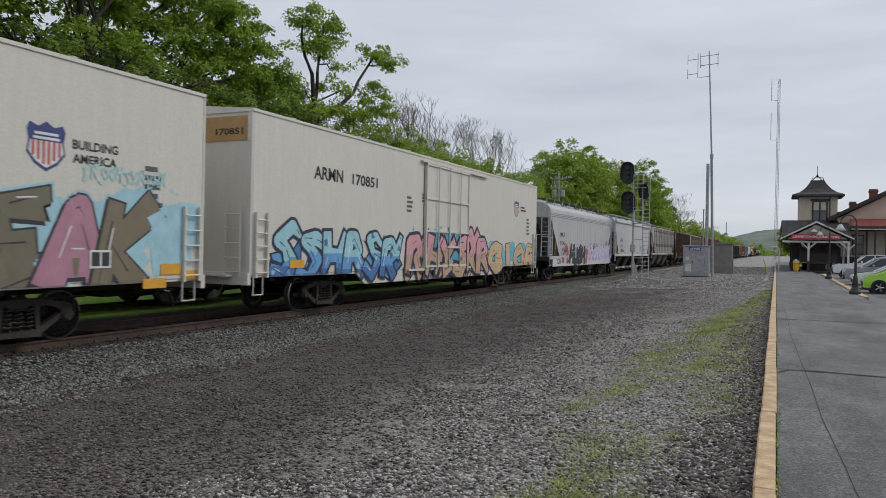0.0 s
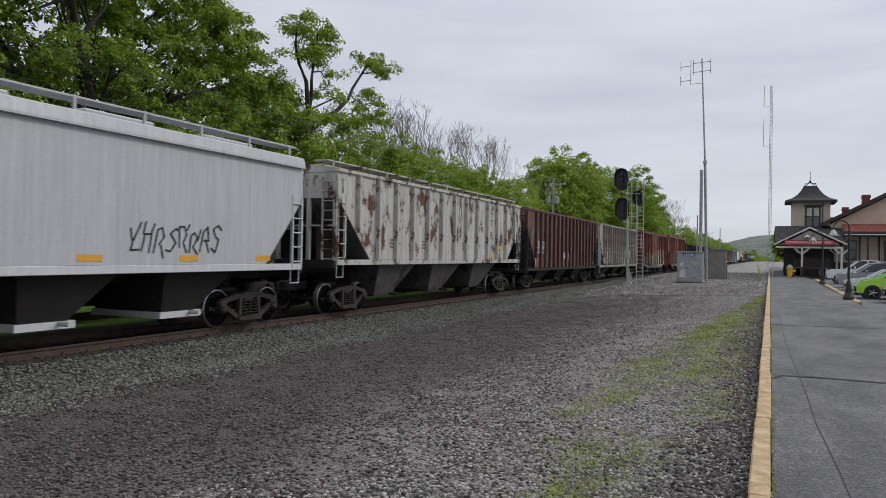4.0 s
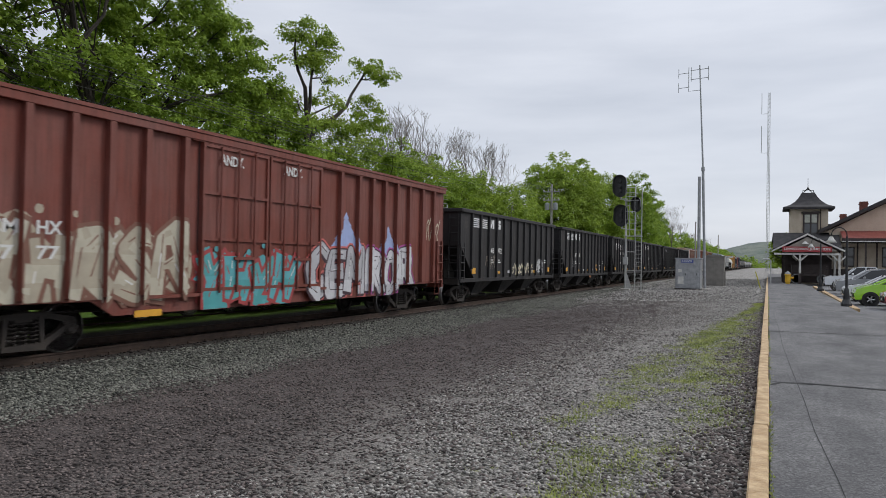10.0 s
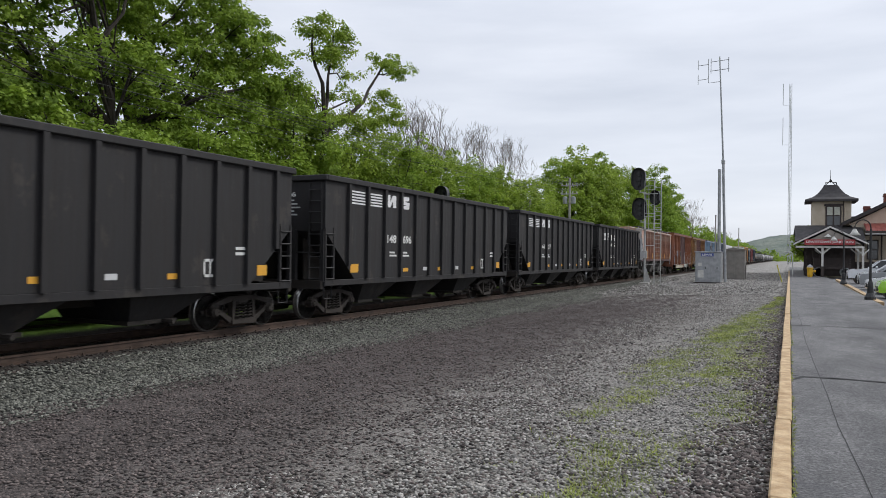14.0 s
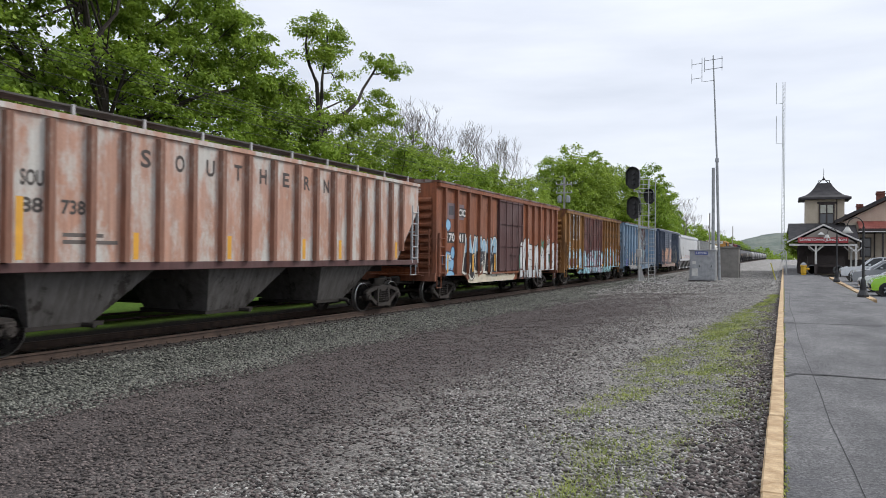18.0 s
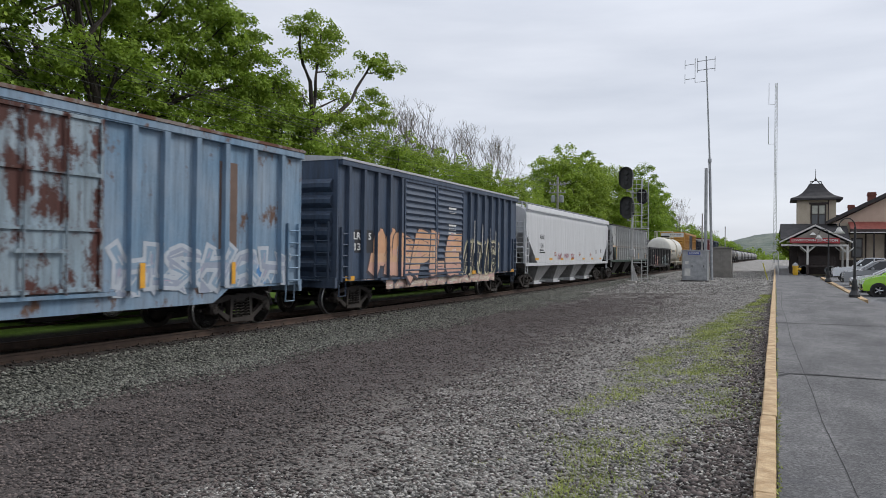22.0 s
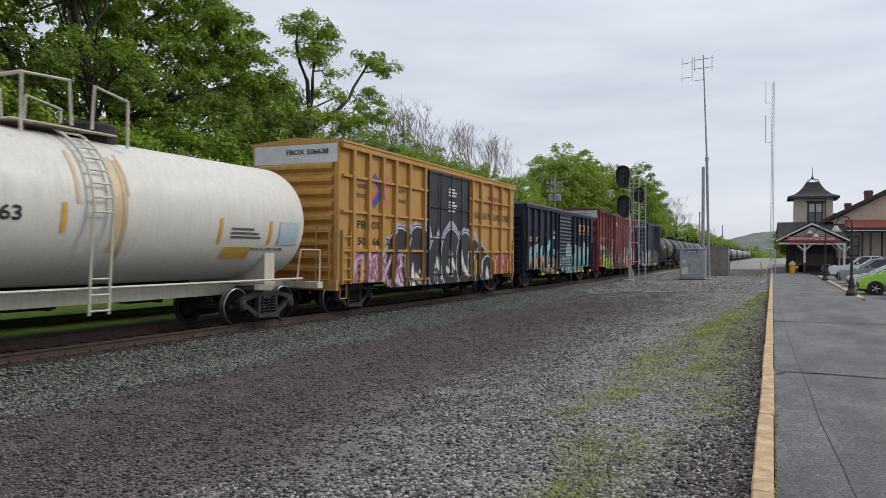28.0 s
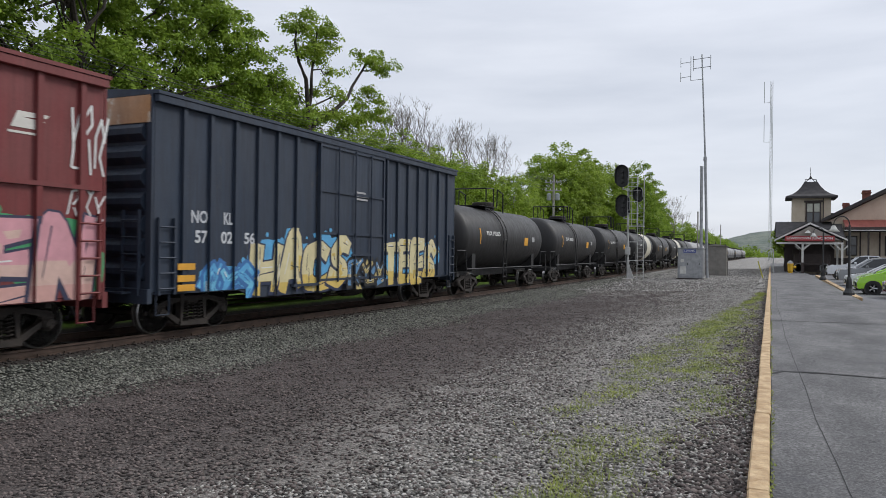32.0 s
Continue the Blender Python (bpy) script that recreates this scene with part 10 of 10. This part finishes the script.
# the tall open tree with forked limbs
tall = tree("tree", "tall open tree with forked dark limbs and airy leaf clumps", (-26.2, 37.2, 0.3), 8.6,
            [(0, 0.2, 15.6, 1.2, 1.9, 0.75), (0, -1.7, 15.1, 0.8, 1.0, 0.5), (0, 2.0, 15.3, 1.1, 1.6, 0.8), (0, -0.6, 14.1, 1.1, 1.3, 0.8), (0, 1.3, 14.1, 1.1, 1.6, 0.7), (0, 2.6, 13.2, 0.8, 0.9, 0.6), (0, 2.2, 11.8, 1.1, 2.0, 0.5), (0, -2.0, 11.4, 0.5, 0.6, 0.3),
             (0.3, 7.4, 15.2, 1.1, 1.9, 0.75), (0.3, 9.2, 15.1, 1.0, 1.2, 0.6), (0.3, 6.0, 15.0, 0.7, 1.2, 0.45), (0, 7.2, 12.3, 1.2, 1.7, 1.0), (0, 8.2, 11.3, 1.1, 1.4, 0.9), (0, 4.6, 10.7, 1.3, 2.4, 0.8), (0, 1.4, 10.2, 1.1, 1.4, 0.6)],
            15500, 0.095, leaf_bright, 6, 0.19, fill=0.1, boughs=False)
limbs_of(tall, [([(0, 8.4), (0.0, 9.6), (-0.1, 10.3), (-0.5, 12.0), (-0.9, 13.0), (-1.5, 14.0), (-1.5, 15.2)], 0.2, 0.05), ([(0, 9.9), (0.35, 11.2), (0.02, 12.2), (0.4, 12.8), (0.8, 14.2), (0.6, 15.5)], 0.13, 0.04), ([(0.4, 12.8), (1.1, 13.0), (1.8, 12.85), (2.4, 13.2)], 0.05, 0.03), ([(0.2, 10.4), (0.8, 10.7), (2.2, 11.4), (3.4, 11.8)], 0.08, 0.03),
                ([(0.1, 8.6), (0.95, 9.6), (3.1, 10.9), (4.3, 11.8), (5.3, 12.85), (6.3, 14.15), (6.9, 15.0)], 0.17, 0.06), ([(6.2, 14.1), (7.2, 14.3), (8.4, 14.9)], 0.06, 0.03), ([(-0.3, 10.6), (-0.8, 10.6), (-1.3, 11.1)], 0.05, 0.02)], bark)
# bright young growth in front
for i, (x, y_, h, w, s_) in enumerate(((-26.5, 34.5, 10.4, 3.6, 7), (-27.5, 40, 10.6, 3.8, 8), (-25.5, 45.5, 9.4, 3.6, 9), (-26.5, 51.5, 9.8, 3.8, 10), (-25.5, 58, 9.2, 4.0, 11), (-26.5, 65, 9.8, 4.4, 12), (-26, 73, 9.2, 4.6, 13), (-27.5, 81, 10.2, 4.6, 14), (-29, 47, 11.5, 4.2, 17), (-29.5, 55, 11.5, 4.4, 18), (-29.5, 63, 11.5, 4.6, 19), (-29, 71, 11.0, 4.8, 20), (-29.5, 88, 10.5, 5, 26), (-25, 14, 5.5, 4, 15), (-25, 6, 6, 4, 16))):
    h *= 1.1
    tree("young_tree", "bright green young tree on the bank", (x, y_, 0.0), h * 0.3,
         [(0, 0, h * 0.72, w * 0.8, w * 0.85, h * 0.26), (0.3, -w * 0.55, h * 0.5, w * 0.6, w * 0.62, h * 0.25), (0.2, w * 0.55, h * 0.46, w * 0.6, w * 0.66, h * 0.25), (0.8, 0, h * 0.25, w * 0.5, w * 0.9, h * 0.2)],
         15000, 0.135, (leaf_mid, leaf_bright)[i % 2 if i < 6 else 1], s_, 0.14)
# round full trees further on
tree("tree", "round full tree in bright spring green", (-28.5, 106, 0.6), 5.5,
     [(0, 0, 10, 6.5, 7.0, 6.0), (1, -3.5, 7, 5, 5, 4.5), (1, 3.5, 8, 5, 5.5, 5), (0, 0, 13.6, 5.2, 6.0, 4.2), (2, 0, 4, 5, 6, 3), (1, -5.5, 10.5, 4, 4.5, 4.5), (1, 5.5, 11.5, 4, 4.5, 4.5), (1, -8, 6.5, 3.5, 4, 4.5)], 56000, 0.19, leaf_bright, 21, 0.3, twigs=1, fill=0.75)
tree("tree", "round full tree in bright spring green", (-27.5, 127, 0.6), 5.5,
     [(0, 0, 10, 5.5, 6.5, 6.0), (1, -3.5, 7, 5, 5, 4.5), (1, 3.5, 8, 5, 5.5, 5), (0, 0, 13.4, 5.0, 5.8, 4.4), (1, -4.5, 11, 4, 4.5, 4.2)], 34000, 0.19, leaf_bright, 22, 0.3, twigs=1, fill=0.75)
tree("tree", "tall green tree in the row", (-27, 163, 0.6), 6.5,
     [(0, 0, 12, 6, 7, 6), (0, 0, 17, 4.5, 5, 4.5), (1, -3, 8, 5, 5, 5), (1, 4, 8, 5, 5, 5)], 22000, 0.24, leaf_mid, 23, 0.45)
tree("tree", "tall green tree in the row", (-28, 183, 0.6), 6.5,
     [(0, 0, 11, 6, 7, 6), (0, 0, 15.5, 4.5, 5, 4.5), (1, 4, 8, 5, 5, 5)], 16000, 0.26, leaf_mid, 24, 0.45)
far = tree("tree", "small leafing tree along the far track", (-27, 215, 0.6), 4,
           [(0, 0, 8, 4, 6, 4), (0, 4, 6, 4, 5, 3), (0, -4, 6, 4, 5, 3)], 6000, 0.34, leaf_mid, 25, 0.3)
for i in range(13):
    rnd_ = random.Random(40 + i)
    copy_thing(far, pose(-27 + rnd_.uniform(-2, 2), 238 + i * 24, 0.3, 0, 0, rnd_.uniform(0, 360)))


def bare_tree(x, y_, h, seed):
    t = thing("bare_tree", "leafless grey tree with fine twigs", "tree", "trees behind the rails", (x, y_, 0.3))
    rnd = random.Random(seed)
    g = Geo()
    limb(g, (0, 0, -0.3), (0, 0, h * 0.4), 0.2, 0.13, rnd, 0.04, 6)
    ends = [((0, 0, h * 0.4), 0.12)]
    for level in range(5):
        nxt = []
        for p, r in ends:
            for _ in range(3):
                k = h * (0.26, 0.2, 0.13, 0.09, 0.06)[level]
                e = (p[0] + rnd.uniform(-0.55, 0.55) * k, p[1] + rnd.uniform(-0.75, 0.75) * k, p[2] + rnd.uniform(0.5, 1.0) * k)
                g.tube([p, tuple((a + b) / 2 + rnd.uniform(-0.04, 0.04) * k for a, b in zip(p, e)), e], max(0.011, r), 4, 0, max(0.007, r * 0.5))
                nxt.append((e, r * 0.5))
        ends = nxt
    part("trunk", g, bark_grey, t)
    return t


for i, (x, y_, h) in enumerate(((-30, 52, 13.5), (-31, 57, 14.5), (-30, 61, 13), (-31, 68, 14.5), (-32, 73, 15.5), (-31, 78, 15), (-33, 84, 15.5), (-32, 47, 12.5), (-29, 36.5, 11.5), (-27, 232, 15), (-28, 262, 15), (-27, 300, 14), (-26, 340, 13), (-24, 205, 17))):
    bare_tree(x, y_, h, 60 + i)
# dark undergrowth that closes the bank
ug = [(-28 + 1.5 * math.sin(i * 1.7), -20 + i * 4.2, 2.2, 2.2, 3.2, 2.6) for i in range(36)]
tagged(new("undergrowth", leaf_cloud(ug, 36000, 0.2, 77, leaf_dark, "undergrowth", 0.2)), "dense dark undergrowth along the bank", "bushes", kind="stuff")
ug2 = [(-33 + 1.5 * math.sin(i * 1.3), -20 + i * 6, 6 if i > 10 else 7.5, 3, 4.2, 5.5 if i > 10 else 7.0) for i in range(34)]
tagged(new("woods", leaf_cloud(ug2, 52000, 0.3, 78, leaf_mid, "woods", 0.2)), "dark woods behind the railway", "woods", kind="stuff")
tree("tree", "small green tree beside the station", (1.9, 116, 0.0), 1.5, [(0, 0, 3.6, 1.6, 2.4, 2.2), (-0.4, 1, 5.2, 1.2, 2, 1.5)], 3000, 0.2, leaf_bright, 90, 0.12)

# ---- wooded ridge far away ----
# the greyed green has the haze of distance mixed into its colour
hill_mat = surface("hazy_wooded_ridge", (0.085, 0.115, 0.10), (0.19, 0.21, 0.17), 0.02, 0.11, 1.0, 0, 0.6, 6.0)
hv, hf = [], []
cols, rws = 200, 8
for j in range(rws):
    for i in range(cols):
        x = -700 + i * 10
        s = 0.5 + 0.5 * math.tanh((x + 75) / 40)
        top = 20 + 27 * s + 10 * noise.noise((x * 0.004, 1.5, 0)) + 3.5 * noise.noise((x * 0.03, 7, 0)) + 2.0 * noise.noise((x * 0.2, 3, 0))
        hv.append((x, 1450 + j * 45, top * math.sin(min(1, j / 5) * math.pi / 2) + (1.5 * noise.noise((x * 0.11, j, 3)) if j else -5)))
for j in range(rws - 1):
    for i in range(cols - 1):
        k = j * cols + i
        hf.append((k, k + 1, k + cols + 1, k + cols))
hm = bpy.data.meshes.new("ridge")
hm.from_pydata(hv, [], hf)
hm.materials.append(hill_mat)
tagged(new("backdrop_ridge", hm), "low wooded ridge on the horizon", "hill", kind="structure")
fw = [(random.Random(i).uniform(-70, 30), 520 + random.Random(i + 99).uniform(0, 120), 3, 9, 8, random.Random(i + 7).uniform(3, 7)) for i in range(26)]
tagged(new("far_woods", leaf_cloud(fw, 9000, 0.9, 79, leaf_mid, "far_woods", 0.2)), "trees at the far end of the yard", "woods", kind="stuff")

# ---- loose stones, weeds ----
stone_mat, sn, sl_, sb = base_mat("ballast_stone", (0.2, 0.2, 0.2), 0.9)
isl = sn.new("ShaderNodeNewGeometry").outputs["Random Per Island"]
sco = sn.new("ShaderNodeTexCoord").outputs["Object"]
stone_mix = ramp(sn, sl_, isl, 0.0, 1.0, (0.055, 0.052, 0.047), (0.50, 0.475, 0.435))
sl_.new(blend(sn, sl_, 0.5, stone_mix, ramp(sn, sl_, noise_node(sn, sl_, sco, 60, 4), 0.3, 0.7, (0.5, 0.5, 0.5), (1, 1, 1)), "MULTIPLY"), sb.inputs["Base Color"])
brown_mat, sn, sl_, sb = base_mat("brown_chippings", (0.1, 0.09, 0.08), 0.9)
isl = sn.new("ShaderNodeNewGeometry").outputs["Random Per Island"]
sl_.new(ramp(sn, sl_, isl, 0.0, 1.0, (0.014, 0.0115, 0.0105), (0.170, 0.138, 0.126)), sb.inputs["Base Color"])


shoulder_mat, sn, sl_, sb = base_mat("shoulder_stone", (0.2, 0.2, 0.2), 0.9)
isl = sn.new("ShaderNodeNewGeometry").outputs["Random Per Island"]
sl_.new(ramp(sn, sl_, isl, 0.0, 1.0, (0.014, 0.015, 0.0125), (0.225, 0.225, 0.19)), sb.inputs["Base Color"])


def stones(name, label, region, count, size, mat, seed, flat=0.6):
    """Angular stones strewn over the ground; region gives a place for two random numbers."""
    r = np.random.RandomState(seed)
    base = np.array([(1, 0, 0.1), (0.3, 0.9, -0.1), (-0.8, 0.5, 0.15), (-0.7, -0.6, -0.1), (0.4, -0.9, 0.1), (0.1, 0.1, 0.85), (-0.1, 0, -0.6)])
    tri = np.array([(0, 1, 5), (1, 2, 5), (2, 3, 5), (3, 4, 5), (4, 0, 5), (1, 0, 6), (2, 1, 6), (3, 2, 6), (4, 3, 6), (0, 4, 6)])
    xy = region(r, count)
    count = len(xy)
    z = np.array([ground_z(x, y_) for x, y_ in xy])
    s = size * r.uniform(0.55, 1.35, count)
    a = r.uniform(0, 2 * math.pi, count)
    jit = 1 + 0.35 * r.normal(size=(count, 7, 3)).clip(-1.2, 1.2)
    v = base[None] * jit * s[:, None, None] * np.array([1, 0.8, flat])
    ca, sa = np.cos(a)[:, None], np.sin(a)[:, None]
    x_ = v[:, :, 0] * ca - v[:, :, 1] * sa + xy[:, 0][:, None]
    y_ = v[:, :, 0] * sa + v[:, :, 1] * ca + xy[:, 1][:, None]
    z_ = v[:, :, 2] + z[:, None] + s[:, None] * 0.2
    vv = np.stack([x_, y_, z_], axis=2).reshape(-1, 3)
    ff = (tri[None] + (np.arange(count) * 7)[:, None, None]).reshape(-1, 3)
    me = bpy.data.meshes.new(name)
    k = len(ff)
    me.vertices.add(len(vv))
    me.vertices.foreach_set("co", vv.astype(np.float32).ravel())
    me.loops.add(3 * k)
    me.loops.foreach_set("vertex_index", ff.astype(np.int32).ravel())
    me.polygons.add(k)
    me.polygons.foreach_set("loop_start", np.arange(0, 3 * k, 3, dtype=np.int32))
    me.polygons.foreach_set("loop_total", np.full(k, 3, dtype=np.int32))
    me.materials.append(mat)
    me.update(calc_edges=True)
    return tagged(new(name, me), label, "gravel", kind="stuff")


def strip(x0, x1, y0, y1, power=1.6, soft0=0.0, soft1=0.0, patchy=0.0):
    """Places in a lane along the track; its borders are ragged and fade out."""
    def pick(r, n):
        m = n * 3
        x, y_ = r.uniform(x0, x1, m), y0 + (y1 - y0) * r.uniform(0, 1, m) ** power
        f = r.uniform(0, 1, m)
        wob = np.array([noise.noise((0.5 * a, 0.22 * b, 2.0)) + 0.5 * noise.noise((1.9 * a, 0.9 * b, 5.0)) for a, b in zip(x, y_)])
        keep = np.ones(m, bool)
        if soft0:
            keep &= (x - x0) / soft0 + wob * 0.8 > f
        if soft1:
            keep &= (x1 - x) / soft1 + wob * 0.8 > f
        if patchy:
            keep &= wob * 1.2 + 1 - patchy > f - 0.3
        return np.stack([x, y_], axis=1)[keep][:n]
    return pick


stones("platform_gravel", "loose grey stones beside the platform edge", strip(-4.9, -0.14, 3.2, 46, 2.0, 2.6), 64000, 0.023, stone_mat, 1)
stones("ballast_shoulder", "grey ballast stones on the track shoulder", strip(-11.75, -9.3, 3.0, 75, 1.5, 0, 1.4), 56000, 0.034, shoulder_mat, 2)
stones("brown_gravel", "brown gravel chippings across the yard", strip(-10.8, -1.2, 2.5, 56, 1.8, 1.0, 3.2), 76000, 0.025, brown_mat, 3)
# oily stones, their colour also darkened for the shade beneath the cars
oily_shaded_mat, sn, sl_, sb = base_mat("oily_shaded_stone", (0.03, 0.025, 0.02), 0.85)
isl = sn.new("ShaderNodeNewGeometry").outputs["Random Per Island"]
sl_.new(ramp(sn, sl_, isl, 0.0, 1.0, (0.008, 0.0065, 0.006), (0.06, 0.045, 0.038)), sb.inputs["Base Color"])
stones("track_ballast", "oily ballast stones between the ties, darkened for shade under the train", strip(-14.7, -11.6, 2.0, 60, 1.2), 14000, 0.036, oily_shaded_mat, 4)
stones("edge_rubble", "dark brown rubble along the platform edge", strip(-1.0, -0.14, 3.2, 40, 1.8, 0.9), 7000, 0.034, brown_mat, 5)

stones("yard_gravel", "grey gravel further along the yard", strip(-11.0, -0.14, 44, 112, 1.3), 16000, 0.06, stone_mat, 6)

weed_mat = leaf_material("weed_blades", (0.14, 0.18, 0.035), (0.36, 0.40, 0.12), 0.3)
wr = np.random.RandomState(12)
wg_ = Geo()
tufts = []
for i in range(11000):
    y_ = 4.2 + 34 * wr.uniform() ** 1.3
    wide = min(1.0, max(0.1, (38 - y_) / 22))
    if wr.uniform() < 0.62:
        x = -0.28 - (1.1 * wide + 0.55 * wide * np.clip(wr.normal(), -1.6, 2.2))
    else:
        x = -0.24 - 2.1 * wide * wr.uniform()
    lush = noise.noise((x * 1.1, y_ * 0.5, 9)) + 0.7 * noise.noise((x * 3.1, y_ * 2.2, 4)) + 0.2 * math.exp(-((y_ - 19) / 5) ** 2) - (0.35 if y_ < 9 and x > -0.7 else 0)
    if -2.9 < x < -0.2 and wr.uniform() < (0.4 + 1.0 * lush) * (0.5 if y_ < 8.5 else 1.0):
        tufts.append((x, y_, wr.uniform(0.4, 0.95) * (1.25 if lush > 0.4 else 1.0)))
for x, y_, k in tufts:
    z = ground_z(x, y_)
    for j in range(wr.randint(7, 16)):
        a_, h = wr.uniform(0, 6.28), k * wr.uniform(0.02, 0.07)
        sp = wr.uniform(0.02, 0.10) * k
        bx, by = x + wr.normal() * 0.09 * k, y_ + wr.normal() * 0.09 * k
        dx, dy = math.cos(a_) * sp, math.sin(a_) * sp
        w2 = 0.006
        wg_.add([(bx - math.sin(a_) * w2, by + math.cos(a_) * w2, z), (bx + math.sin(a_) * w2, by - math.cos(a_) * w2, z), (bx + dx, by + dy, z + h)], [(0, 1, 2)])
tagged(new("weeds", wg_.mesh("weeds", weed_mat)), "patchy green weeds growing through the gravel", "grass", kind="stuff")
mg = Geo()
for i in range(900):
    y_ = 3.2 + 40 * wr.uniform() ** 1.4
    if noise.noise((0.0, y_ * 0.9, 3.0)) > -0.1:
        x = 0.03 + abs(wr.normal()) * 0.018
        a_, sp = wr.uniform(0, 6.28), wr.uniform(0.01, 0.035)
        mg.add([(x - 0.006, y_, 0.196), (x + 0.006, y_ + 0.006, 0.196), (x + math.cos(a_) * sp, y_ + math.sin(a_) * sp, 0.2 + wr.uniform(0.005, 0.025))], [(0, 1, 2)])
tagged(new("moss", mg.mesh("moss", weed_mat)), "moss and small weeds in the joint behind the platform edge", "grass", kind="stuff")

motions()
